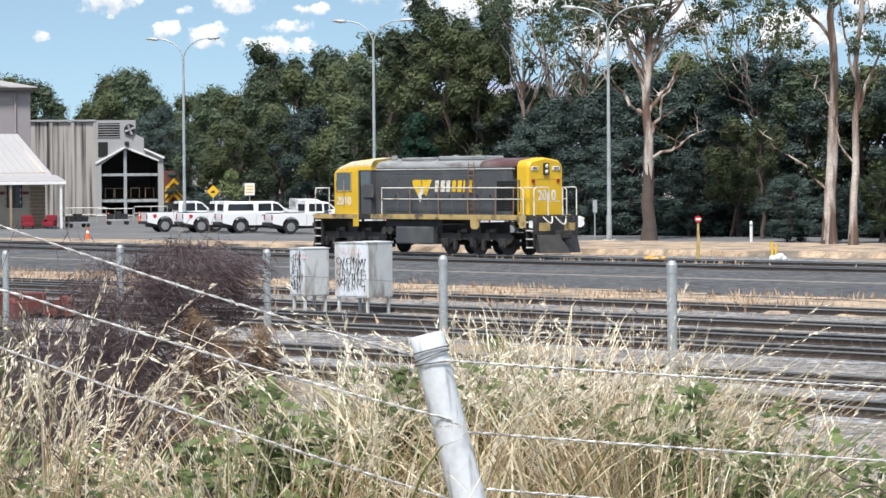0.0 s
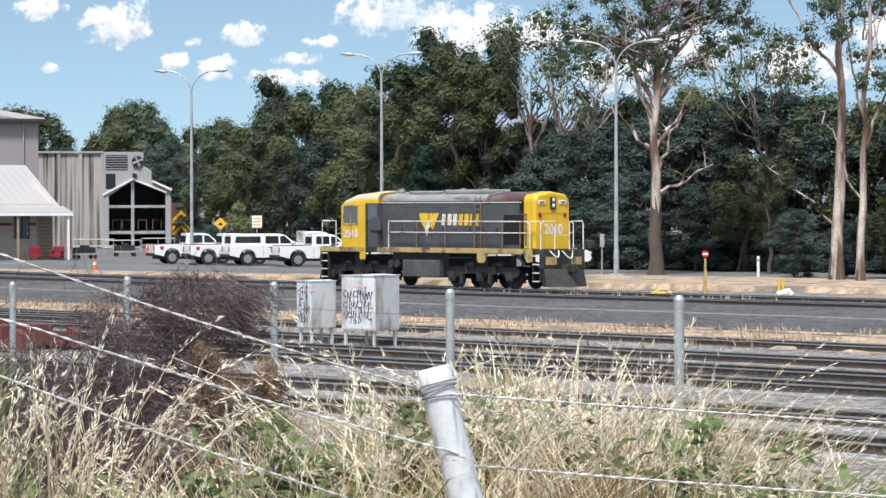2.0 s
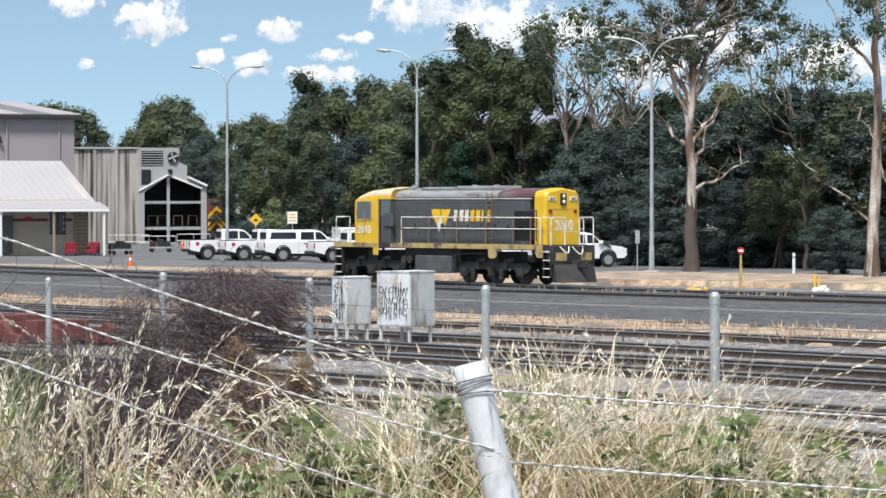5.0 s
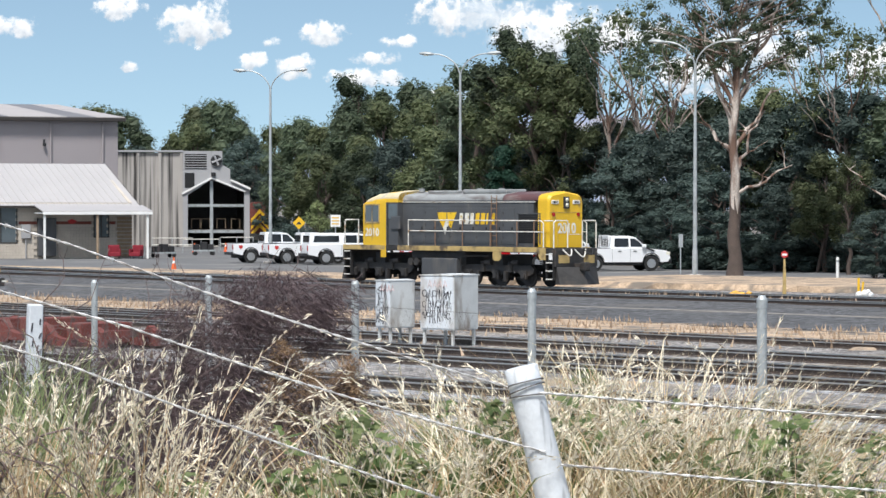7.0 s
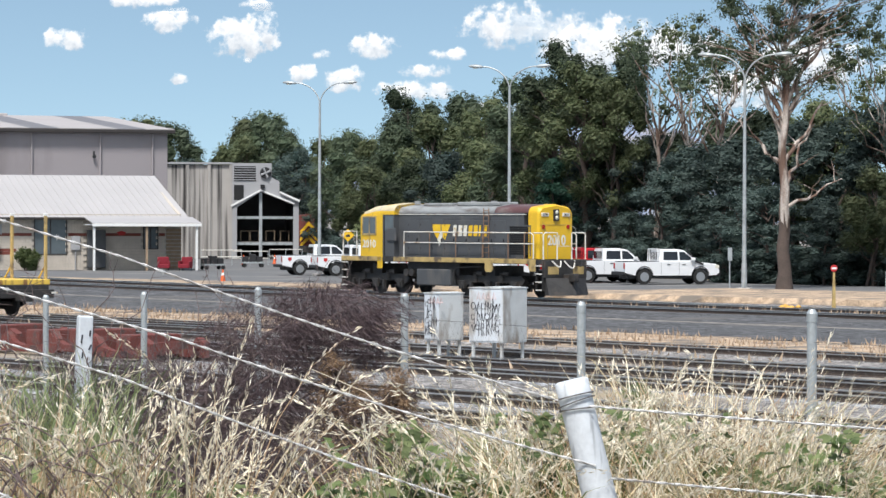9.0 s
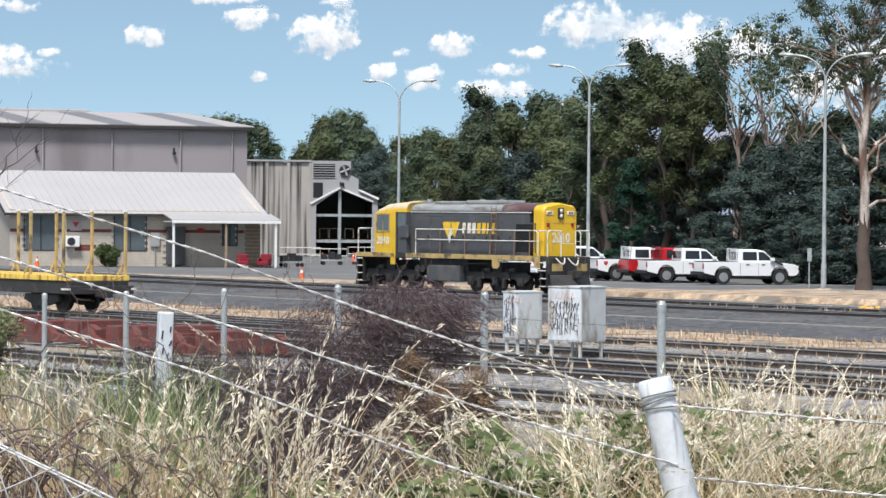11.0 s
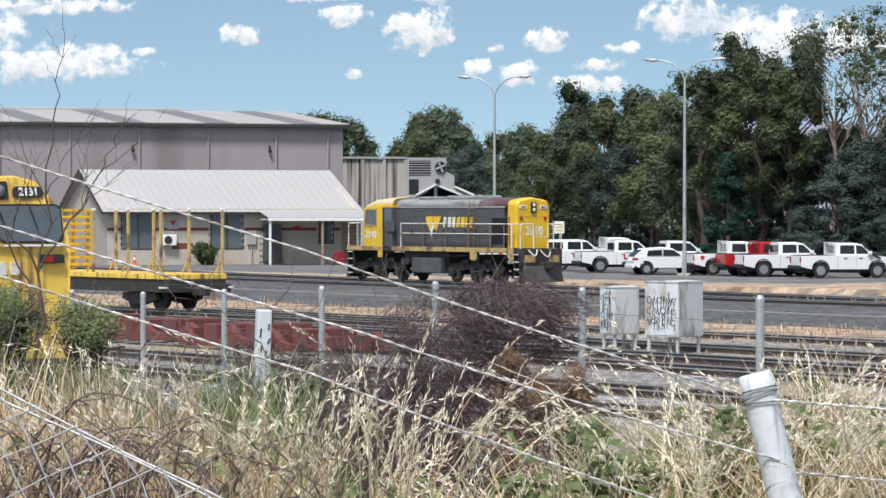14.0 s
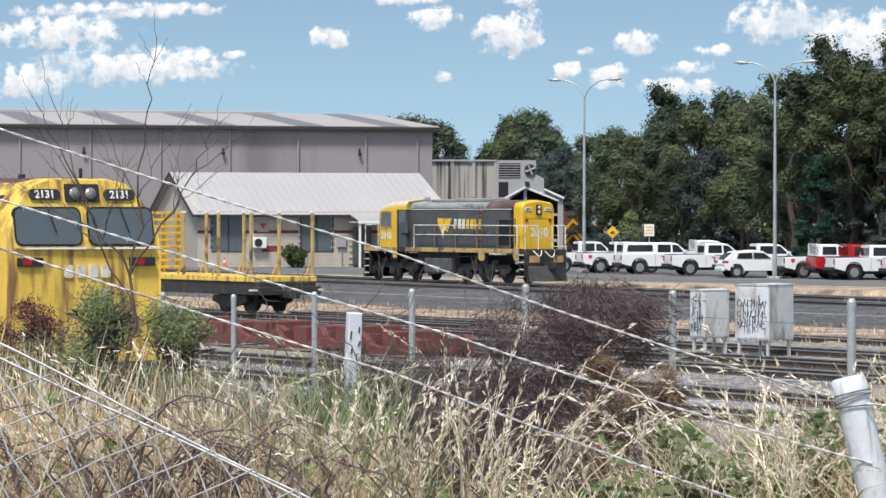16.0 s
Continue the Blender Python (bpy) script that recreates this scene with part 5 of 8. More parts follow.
def big_shed():
    t = thing("storage_shed", "large mushroom-grey industrial shed with a pale striped roof", "shed", pose(-25.6, 240, -0.1, 0, 0, 20))
    n_, bay, ev, rg, dp = 9, 5.15, 9.9, 11.5, 44.0
    for i in range(n_):
        bm = nb()
        box(bm, -(i + 1) * bay + 0.04, -i * bay - 0.04, 0, 0.25, 0, ev - 0.15, 0.01)
        part("wall_panel", bm, M["shed_grey"], t, "mushroom-grey wall panel")
        bm = nb()
        tube(bm, (-i * bay - (1.2 if i == 0 else 0), -0.09, 0), (-i * bay - (1.2 if i == 0 else 0), -0.09, ev - 0.2), 0.08, sides=8)
        part("downpipe", bm, M["shed_grey"], t)
        if i % 2 == 1:
            bm = nb()
            disc(bm, (-i * bay - 0.5, -0.22, 7.9), (0, 1, 0), 0.13, 0.2, 12)
            box(bm, -i * bay - 0.56, -i * bay - 0.44, -0.15, 0.05, 7.95, 8.3)
            part("wall_light", bm, M["plastic"], t, "round wall light")
    bm = nb()
    prism(bm, [(0.25, 0), (dp, 0), (dp, ev - 0.1), (dp / 2, rg - 0.1), (0.25, ev - 0.1)], -0.25, 0)
    for v in bm.verts:
        v.co = Vector((v.co.y, v.co.x, v.co.z))
    part("end_wall", bm, M["shed_grey"], t)
    # roof: pale and darker sheets by turns
    k = int(n_ * bay / 2.2)
    for i in range(k):
        x1 = 0.4 - i * 2.2
        x0 = x1 - 2.2
        bm = nb()
        for za, zb, ya, yb in ((ev, rg, -0.4, dp / 2), (ev, rg, dp + 0.4, dp / 2)):
            a = [bm.verts.new(p) for p in ((x0, ya, za), (x1, ya, za), (x1, yb, zb), (x0, yb, zb))]
            b = [bm.verts.new((v.co.x, v.co.y, v.co.z + 0.08)) for v in a]
            bm.faces.new(a)
            bm.faces.new(b[::-1])
            for j in range(4):
                bm.faces.new((a[j], b[j], b[(j + 1) % 4], a[(j + 1) % 4]))
        part("roof_sheet", bm, M["shed_roof_dark" if i % 3 == 1 else "shed_roof"], t)
    bm = nb()
    box(bm, -n_ * bay, 0.42, -0.6, -0.4, ev - 0.25, ev + 0.02, 0.03)
    part("gutter", bm, M["trim_and_dimness"], t, "dark eaves gutter")
    bm = nb()
    box(bm, -n_ * bay, -8, dp / 2 - 1.2, dp / 2 + 1.2, rg - 0.2, rg + 0.2, 0.05)
    part("ridge_vent", bm, M["shed_roof"], t)
    bm = nb()
    box(bm, -n_ * bay, -0.3, dp - 0.2, dp, 0, ev - 0.1)
    box(bm, -n_ * bay, -n_ * bay + 0.2, 0.3, dp - 0.3, 0, ev - 0.1)
    part("back_wall", bm, M["shed_grey"], t)


big_shed()


def workshop():
    t = thing("workshop_building", "stained concrete workshop with a grey gabled bay standing open", "workshop", pose(-23.06, 265, -0.1, 0, 0, 8))
    # concrete side, four ribs and wall slabs between them
    xs = [-7.2, -5.4, -3.6, -1.8, 0.0]
    for a, b in zip(xs, xs[1:]):
        bm = nb()
        box(bm, a + 0.12, b - 0.12, 0.15, 0.4, 0, 7.75, 0.01)
        part("concrete_panel", bm, M["concrete"], t, "rain-streaked concrete panel")
    for a in xs:
        bm = nb()
        box(bm, a - 0.13, a + 0.13, 0.0, 0.4, 0, 7.8, 0.01)
        part("rib", bm, M["concrete"], t)
    bm = nb()
    box(bm, -7.4, 0.1, -0.05, 0.6, 7.8, 7.95, 0.01)
    part("parapet_cap", bm, M["clad"], t)
    bm = nb()
    box(bm, -7.4, -7.2, 0.4, 14, 0, 7.8)
    box(bm, -7.2, 5.5, 13.8, 14, 0, 5)
    part("side_wall", bm, M["concrete"], t)
    # gabled front bay in cladding: pieces round the tall opening
    y0, y1 = 0.0, 0.25
    bm = nb()
    prism(bm, [(0.1, 0), (0.5, 0), (0.5, 4.25), (0.1, 4.25)], y0, y1)
    prism(bm, [(5.15, 0), (5.6, 0), (5.6, 4.75), (5.15, 4.5)], y0, y1)
    prism(bm, [(0.1, 4.255), (0.5, 4.255), (2.45, 5.55), (2.45, 7.9), (0.1, 7.9)], y0, y1)
    prism(bm, [(2.455, 5.55), (5.15, 4.505), (5.6, 4.755), (4.0, 5.45), (4.0, 6.4), (3.35, 6.75), (3.35, 7.9), (2.455, 7.9)], y0, y1)
    front = part("front_cladding", bm, M["clad"], t, "grey ribbed cladding")
    bm = nb()
    prism(bm, [(5.62, 4.70), (5.70, 4.86), (4.05, 5.58), (4.0, 5.45)], -0.3, 0.3)
    prism(bm, [(0.05, 4.3), (0.0, 4.45), (2.45, 5.75), (5.3, 4.62), (5.2, 4.5), (2.45, 5.6)], -0.12, -0.005)
    part("fascia", bm, M["white"], t, "pale fascia")
    bm = nb()
    box(bm, 0.25, 2.05, -0.02, 0.06, 6.45, 7.65)
    lv = part("vent", bm, M["black"], front, "dark louvred vent")
    bm = nb()
    for i in range(6):
        box(bm, 0.25, 2.05, -0.08, 0.0, 6.5 + i * 0.2, 6.56 + i * 0.2)
    part("slat", bm, M["clad"], lv)
    bm = nb()
    box(bm, 0.25, 1.05, -0.03, 0.06, 4.85, 6.1)
    part("vent", bm, M["black"], front)
    bm = nb()
    disc(bm, (2.85, -0.05, 7.1), (0, 1, 0), 0.47, 0.2, 24)
    fan = part("extractor_fan", bm, M["plastic"], front, "round extractor fan")
    bm = nb()
    for i in range(4):
        a = i * math.pi / 2 + 0.4
        tube(bm, (2.85, -0.17, 7.1), (2.85 + 0.42 * math.cos(a), -0.17, 7.1 + 0.42 * math.sin(a)), 0.06, 0.1, 6)
    part("blade", bm, M["clad"], fan)
    bm = nb()
    disc(bm, (2.6, -0.15, 5.98), (0, 0, 1), 0.18, 0.3, 12)
    part("flood_light", bm, M["plastic"], front)
    # steel frame; inner walls take a near-black colour in place of indoor dimness
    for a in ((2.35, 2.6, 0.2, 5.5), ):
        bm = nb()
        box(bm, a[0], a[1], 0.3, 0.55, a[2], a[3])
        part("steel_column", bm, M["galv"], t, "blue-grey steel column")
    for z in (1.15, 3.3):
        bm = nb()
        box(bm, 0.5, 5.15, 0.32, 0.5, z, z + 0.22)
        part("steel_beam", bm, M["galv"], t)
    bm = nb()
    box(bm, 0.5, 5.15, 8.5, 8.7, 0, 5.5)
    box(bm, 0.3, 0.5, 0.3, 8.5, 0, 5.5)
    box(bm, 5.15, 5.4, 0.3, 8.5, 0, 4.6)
    part("inner_wall", bm, M["trim_and_dimness"], t)
    bm = nb()
    for x0, x1, z in ((0, 2.5, 0), (5.65, 2.4, 1)):
        vs = [bm.verts.new(p) for p in ((0.1 if not z else 5.75, 0.3, 4.3 if not z else 4.75), (2.45, 0.3, 5.7), (2.45, 13.8, 5.7), (0.1 if not z else 5.75, 13.8, 4.3 if not z else 4.75))]
        bm.faces.new(vs)
    part("bay_roof", bm, M["clad"], t)
    for x in (0.9, 1.7, 3.0, 4.2):
        bm = nb()
        pipe(bm, [(x, 1.6, 1.5), (x, 1.6, 2.3), (x + 0.7, 1.6, 2.3), (x + 0.7, 1.6, 1.5)], 0.045, 6)
        part("work_rail", bm, M["timber"], t)
    bm = nb()
    box(bm, 0.5, 5.15, 1.2, 8.4, 1.2, 1.4)
    part("work_platform", bm, M["concrete"], t)


workshop()


# ---- utes and cars ----
def wheel(parent, x, y, z, r, s):
    bm = nb()
    disc(bm, (x, y, z), (0, 1, 0), r, 0.24, 24)
    w = part("wheel", bm, M["tyre"], parent)
    bm = nb()
    disc(bm, (x, y + s * 0.115, z), (0, 1, 0), r * 0.62, 0.03, 20)
    part("rim", bm, M["rim"], w)


def arch_line(x, r, z0, k=6):
    return [(x + r * math.cos(a), z0 + r * math.sin(a)) for a in np.linspace(math.pi, 0, k + 1)]


def ute(m, label, paint="car_white", canopy=False, rack=False, shield=False, snorkel=False, tray=True):
    """A dual-cab utility: nose towards +x."""
    t = thing("ute", label, "ute", m, group="parked utes")
    r, zw, hw = 0.39, 0.39, 0.90
    z0 = 0.48
    prof = [(-2.62, z0 + 0.12)] + arch_line(-1.55, 0.48, z0 - 0.02)[0:] + arch_line(1.55, 0.48, z0 - 0.02) + [(2.45, z0), (2.60, z0 + 0.15), (2.58, 0.88), (2.42, 1.06), (1.35, 1.18), (-0.72, 1.18), (-2.62, 1.16)]
    bm = nb()
    prism(bm, prof, -hw, hw)
    bmesh.ops.bevel(bm, geom=[e for e in bm.edges if abs(e.verts[0].co.y - e.verts[1].co.y) < 1e-5 and e.verts[0].co.z > 0.8 and e.verts[1].co.z > 0.8], offset=0.06, segments=2, affect="EDGES")
    body = part("body", bm, M[paint], t)
    # cabin, narrower at the roof
    bm = nb()
    top_back = -2.45 if canopy else -0.62
    sec = [(-hw + 0.05, 1.16), (-hw + 0.17, 1.76), (-hw + 0.30, 1.83), (hw - 0.30, 1.83), (hw - 0.17, 1.76), (hw - 0.05, 1.16)]
    a = [bm.verts.new((top_back - (0.08 if z < 1.3 else 0), y, z)) for y, z in sec]
    mid = [bm.verts.new((0.35 + (0 if z > 1.3 else 0), y, z)) for y, z in sec]
    b = [bm.verts.new((1.42 if z < 1.3 else (0.72 if z < 1.8 else 0.5), y, z - (0.02 if z > 1.8 else 0))) for y, z in sec]
    for p, q in ((a, mid), (mid, b)):
        for i in range(6):
            bm.faces.new((p[i], q[i], q[(i + 1) % 6], p[(i + 1) % 6]))
    bm.faces.new(a[::-1])
    bm.faces.new(b)
    cabin = part("cabin", bm, M[paint], t)
    def pane(name, pts, y_lo, y_hi, s):
        bm = nb()
        vs = [bm.verts.new((x, s * (y_hi + (y_lo - y_hi) * (1.76 - z) / 0.6), z)) for x, z in pts]
        ws = [bm.verts.new((v.co.x, v.co.y - s * 0.02, v.co.z)) for v in vs]
        bm.faces.new(vs)
        bm.faces.new(ws[::-1])
        k = len(vs)
        for i in range(k):
            bm.faces.new((vs[i], ws[i], ws[(i + 1) % k], vs[(i + 1) % k]))
        part(name, bm, M["tinted"], cabin)
    for s in (-1, 1):
        lo, hi = hw - 0.05 + 0.008, hw - 0.17 + 0.008
        pane("side_window", [(0.42, 1.26), (1.16, 1.26), (0.72, 1.68), (0.42, 1.70)], lo, hi, s)
        pane("side_window", [(-0.48, 1.26), (0.32, 1.26), (0.32, 1.70), (-0.44, 1.70)], lo, hi, s)
        if canopy:
            pane("side_window", [(-2.3, 1.30), (-0.75, 1.30), (-0.75, 1.68), (-2.2, 1.68)], lo, hi, s)
        for x0 in (-0.3, 0.55):
            bm = nb()
            box(bm, x0, x0 + 0.18, s * 0.905, s * 0.925, 1.02, 1.06)
            part("door_handle", bm, M["plastic"], body)
        for x in (-0.62, 0.38, 1.25):
            bm = nb()
            box(bm, x - 0.006, x + 0.006, s * 0.898, s * 0.904, 0.5, 1.14)
            part("door_seam", bm, M["plastic"], body)
        bm = nb()
        box(bm, 1.0, 1.22, s * 0.90, s * 1.08, 1.22, 1.40, 0.03)
        part("mirror", bm, M[paint], body)
        bm = nb()
        box(bm, -2.655, -2.60, s * 0.72, s * 0.88, 0.80, 1.10, 0.015)
        part("tail_light", bm, M["red_lens"], body, "red tail light")
        bm = nb()
        box(bm, 2.38, 2.60, s * 0.60, s * 0.905, 0.84, 1.0, 0.02)
        part("headlight", bm, M["lamp_glass"], body)
        for x in (-1.55, 1.55):
            wheel(t, x, s * 0.80, zw, r, s)
            bm = nb()
            pts = arch_line(x, 0.47, z0 - 0.02, 10)
            pipe(bm, [(px, s * 0.90, pz) for px, pz in pts], 0.025, 5)
            part("arch_trim", bm, M["plastic"], body)
    bm = nb()
    box(bm, top_back - 0.09, top_back - 0.05, -0.62, 0.62, 1.30, 1.68)
    part("rear_window", bm, M["tinted"], cabin)
    bm = nb()
    vs = [(1.36, 0.78, 1.22), (1.36, -0.78, 1.22), (0.76, -0.64, 1.72), (0.76, 0.64, 1.72)]
    q = [bm.verts.new((x + 0.03, y, z)) for x, y, z in vs]
    w = [bm.verts.new((x, y, z - 0.02)) for x, y, z in vs]
    bm.faces.new(q)
    bm.faces.new(w[::-1])
    for i in range(4):
        bm.faces.new((q[i], w[i], w[(i + 1) % 4], q[(i + 1) % 4]))
    part("windscreen", bm, M["tinted"], cabin)
    bm = nb()
    box(bm, -2.78, -2.6, -0.86, 0.86, 0.48, 0.66, 0.03)
    part("rear_bumper", bm, M["plastic"], t, "black rear bumper")
    bm = nb()
    box(bm, 2.5, 2.70, -0.88, 0.88, 0.42, 0.74, 0.05)
    part("front_bumper", bm, M["plastic"] if snorkel else M[paint], t)
    bm = nb()
    box(bm, -2.4, 2.3, -0.7, 0.7, 0.30, 0.50)
    part("chassis", bm, M["plastic"], t)
    if not canopy:
        bm = nb()
        box(bm, -2.58, -0.72, -0.86, 0.86, 1.165, 1.20, 0.01)
        part("tray_cover", bm, M["plastic"], t, "black tray cover")
    if rack:
        bm = nb()
        for x in (-0.78, -0.70):
            pipe(bm, [(x, -0.78, 1.18), (x, -0.72, 1.84), (x, 0.72, 1.84), (x, 0.78, 1.18)], 0.028, 6)
        for y in np.linspace(-0.6, 0.6, 6):
            tube(bm, (-0.74, y, 1.18), (-0.74, y, 1.84), 0.016, sides=5)
        part("headboard_rack", bm, M[paint], t, "ladder-like headboard rack")
    if snorkel:
        bm = nb()
        pipe(bm, [(1.7, -0.93, 1.05), (1.3, -0.95, 1.2), (0.82, -0.90, 1.75), (0.80, -0.90, 1.92)], 0.045, 8)
        part("snorkel", bm, M["plastic"], t, "black snorkel")
    if shield:
        bm = nb()
        prism(bm, [(-2.28, 1.06), (-2.06, 1.06), (-2.06, 0.92), (-2.17, 0.82), (-2.28, 0.92)], -0.912, -0.904)
        part("badge", bm, M["sign_red"], body, "red shield badge")
    return t


ROW0, ROWD = Vector((6.7, 168.8, 0)), Vector((-0.6376, 0.7704, 0))   # rear wheels of the parked row
def bay(d, back=0.0):
    """Where a vehicle stands, d metres along the parked row."""
    p = ROW0 + ROWD * d + Vector((math.cos(radians(17)), math.sin(radians(17)), 0)) * (1.55 - back)
    return pose(p.x, p.y, -0.115, 0, 0, 17)


ute(bay(0), "white dual-cab ute with black snorkel and headboard rack", rack=True, snorkel=True)
ute(bay(4.5), "white dual-cab ute with alloy wheels parked in a row")
ute(bay(6.9, -0.6), "red dual-cab ute with a headboard rack, tail outwards", "car_red", rack=True)
ute(bay(9.2, -0.4), "white ute with a red shield badge on its tray", rack=True, shield=True)
ute(bay(13.9), "white dual-cab ute with a black tray cover")
ute(bay(18.5), "white dual-cab ute parked tail outwards")
ute(bay(23.2), "white ute with a windowed canopy over its tray", canopy=True)
ute(bay(27.0), "white dual-cab ute beside the street lamp", shield=True)
ute(bay(30.6), "white dual-cab ute with a red shield badge", shield=True)
ute(pose(-4.5, 203, -0.115, 0, 0, 17), "white ute standing in a second row", rack=True)


def hatchback(m):
    t = thing("hatchback", "small white hatchback with red tail lights", "car", m)
    hw, z0 = 0.84, 0.40
    prof = [(-1.95, z0 + 0.1)] + arch_line(-1.25, 0.40, z0 - 0.02) + arch_line(1.25, 0.40, z0 - 0.02) + [(1.95, z0), (2.02, 0.6), (1.85, 0.85), (1.0, 0.98), (-1.85, 1.0), (-2.0, 0.75)]
    bm = nb()
    prism(bm, prof, -hw, hw)
    body = part("body", bm, M["car_white"], t)
    bm = nb()
    secs = [(-1.88, 1.0, 0.80), (-1.35, 1.42, 0.60), (-0.2, 1.50, 0.60), (0.35, 1.42, 0.60), (1.05, 0.98, 0.78)]
    rings = [[bm.verts.new((x, y, z)) for y, z in ((-w, 0.97), (-w * 0.93, max(0.98, z - 0.05)), (-w * 0.7, z + 0.01), (w * 0.7, z + 0.01), (w * 0.93, max(0.98, z - 0.05)), (w, 0.97))] for x, z, w in secs]
    for a, b in zip(rings, rings[1:]):
        for i in range(6):
            bm.faces.new((a[i], b[i], b[(i + 1) % 6], a[(i + 1) % 6]))
    cabin = part("cabin", bm, M["car_white"], t)
    for s in (-1, 1):
        for pts in ([(-1.2, 1.04), (-0.35, 1.04), (-0.35, 1.36), (-1.1, 1.32)], [(-0.25, 1.04), (0.75, 1.04), (0.3, 1.34), (-0.25, 1.37)]):
            bm = nb()
            prism(bm, pts, s * 0.63, s * 0.72)
            part("side_window", bm, M["tinted"], cabin)
        bm = nb()
        box(bm, -2.0, -1.72, s * 0.55, s * 0.85, 0.78, 0.92, 0.03)
        part("tail_light", bm, M["red_lens"], body, "red tail light")
        for x in (-1.25, 1.25):
            wheel(t, x, s * 0.74, 0.31, 0.31, s)
    bm = nb()
    prism(bm, [(-1.90, 1.05), (-1.86, 1.05), (-1.46, 1.34), (-1.50, 1.36)], -0.55, 0.55)
    part("rear_window", bm, M["tinted"], cabin)
    bm = nb()
    box(bm, -2.06, -1.9, -0.78, 0.78, 0.36, 0.56, 0.04)
    part("rear_bumper", bm, M["car_white"], t)


hatchback(bay(11.4, 2.2))


# ---- the weathered yellow locomotive and the bolster wagon ----
def yellow_loco():
    t = thing("yellow_locomotive", "weathered yellow diesel locomotive with a flat twin-window cab front", "locomotive", Matrix.Translation((-10.85, 50.0, RAIL)) @ Matrix.Rotation(radians(HEADING), 4, "Z"))
    def sec(k=1.0, dz=0.0, z0=1.0):
        h = [(-1.37, z0), (-1.37, 2.85), (-1.34, 3.12), (-1.24, 3.42), (-1.06, 3.68), (-0.84, 3.88), (-0.5, 3.95)]
        h = [(y * k, z + (dz if z > 2 else 0)) for y, z in h]
        return h + [(-y, z) for y, z in h[::-1]]
    bm = nb()
    loft(bm, [(-2.3, sec()), (-0.42, sec()), (-0.28, sec(0.995)), (-0.16, [(y * 0.97, z) for y, z in sec(1, -0.03)])])
    # the face leans back above the waist
    for v in bm.verts:
        if v.co.x > -0.5:
            v.co.x += 0.16 - max(0, v.co.z - 2.75) * 0.20
    cab = part("cab", bm, M["old_yellow"], t, "rust-streaked yellow cab")
    bm = nb()
    loft(bm, [(-16.5, sec(0.98)), (-2.3, sec(0.98))])
    part("long_body", bm, M["old_yellow"], t)
    bm = nb()
    loft(bm, [(-16.4, [(y * 0.985, z) for y, z in sec(0.985, 0.012, 3.60) if z > 3.55]), (-0.75, [(y * 0.985, z) for y, z in sec(0.985, 0.012, 3.60) if z > 3.55])])
    part("cab_roof", bm, M["roof_rust"], cab, "brown stained roof")
    fx = lambda z: 0.0 - max(0, z - 2.75) * 0.20
    def face_plate(name, y0, y1, z0, z1, mat, parent, proud=0.0, rnd=0.0, label=""):
        bm = nb()
        pts = []
        for cy, cz, a0 in ((y1 - rnd, z1 - rnd, 0), (y0 + rnd, z1 - rnd, 90), (y0 + rnd, z0 + rnd, 180), (y1 - rnd, z0 + rnd, 270)):
            for i in range(5 if rnd else 1):
                a = radians(a0 + (i * 22.5 if rnd else 45))
                pts.append((cy + rnd * math.cos(a), cz + rnd * math.sin(a)))
        f = [bm.verts.new((fx(z) + proud, y, z)) for y, z in pts]
        b = [bm.verts.new((fx(z) - 0.05, y, z)) for y, z in pts]
        bm.faces.new(f)
        bm.faces.new(b[::-1])
        k = len(pts)
        for i in range(k):
            bm.faces.new((f[i], b[i], b[(i + 1) % k], f[(i + 1) % k]))
        return part(name, bm, mat, parent, label)
    for y0, y1 in ((-1.20, -0.08), (0.08, 1.20)):
        g = face_plate("seal", y0 - 0.03, y1 + 0.03, 2.88, 3.50, M["black"], cab, 0.012, 0.12)
        w = face_plate("windscreen", y0, y1, 2.91, 3.47, M["glass"], cab, 0.022, 0.10, "windscreen pane with a bluish reflection in its colour")
        bm = nb()
        tube(bm, (fx(3.45) + 0.05, (y0 + y1) / 2, 3.47), (fx(3.1) + 0.05, (y0 + y1) / 2 + 0.12, 3.10), 0.012, sides=5)
        part("wiper", bm, M["plastic"], w)
    face_plate("waist_rail", -1.25, 1.25, 2.83, 2.86, M["white_rail"], cab, 0.035, 0, "white waist rail")
    for y in (-0.66, 0.66):
        p = face_plate("number_board", y - 0.27, y + 0.27, 3.60, 3.78, M["plastic"], cab, 0.03, 0.08, "black number board")
        writing("2131", 0.175, M["white"], p, Matrix.Translation((fx(3.69) + 0.034, y, 3.69)) @ pose(0, 0, 0, 90 - 11, 0, 90), "white running number")
        q = face_plate("marker_plate", y * 1.5 - 0.22, y * 1.5 + 0.22, 2.56, 2.70, M["plastic"], cab, 0.03, 0.02)
        face_plate("marker_light", y * 1.5 - 0.14, y * 1.5 + 0.02, 2.58, 2.68, M["red_lens"], q, 0.042, 0, "red marker light")
    h = face_plate("headlight_box", -0.30, 0.30, 3.57, 3.86, M["plastic"], cab, 0.03, 0.03)
    for y in (-0.14, 0.14):
        bm = nb()
        disc(bm, (fx(3.7) + 0.04, y, 3.71), (1, 0, 0.2), 0.095, 0.03, 20)
        part("headlight", bm, M["reflector"], h, "round headlight", True)
    for i, y in enumerate((-0.32, -0.1, 0.12, 0.34)):
        face_plate("worn_mark", y - 0.07, y + 0.08, 2.38, 2.58, M["white_letter"], cab, 0.006, 0.03, "worn white mark")
    for s in (-1, 1):
        bm = nb()
        box(bm, -1.6, -0.75, s * 1.36, s * 1.385, 2.5, 3.1, 0.04)
        part("side_window", bm, M["glass"], cab)
        bm = nb()
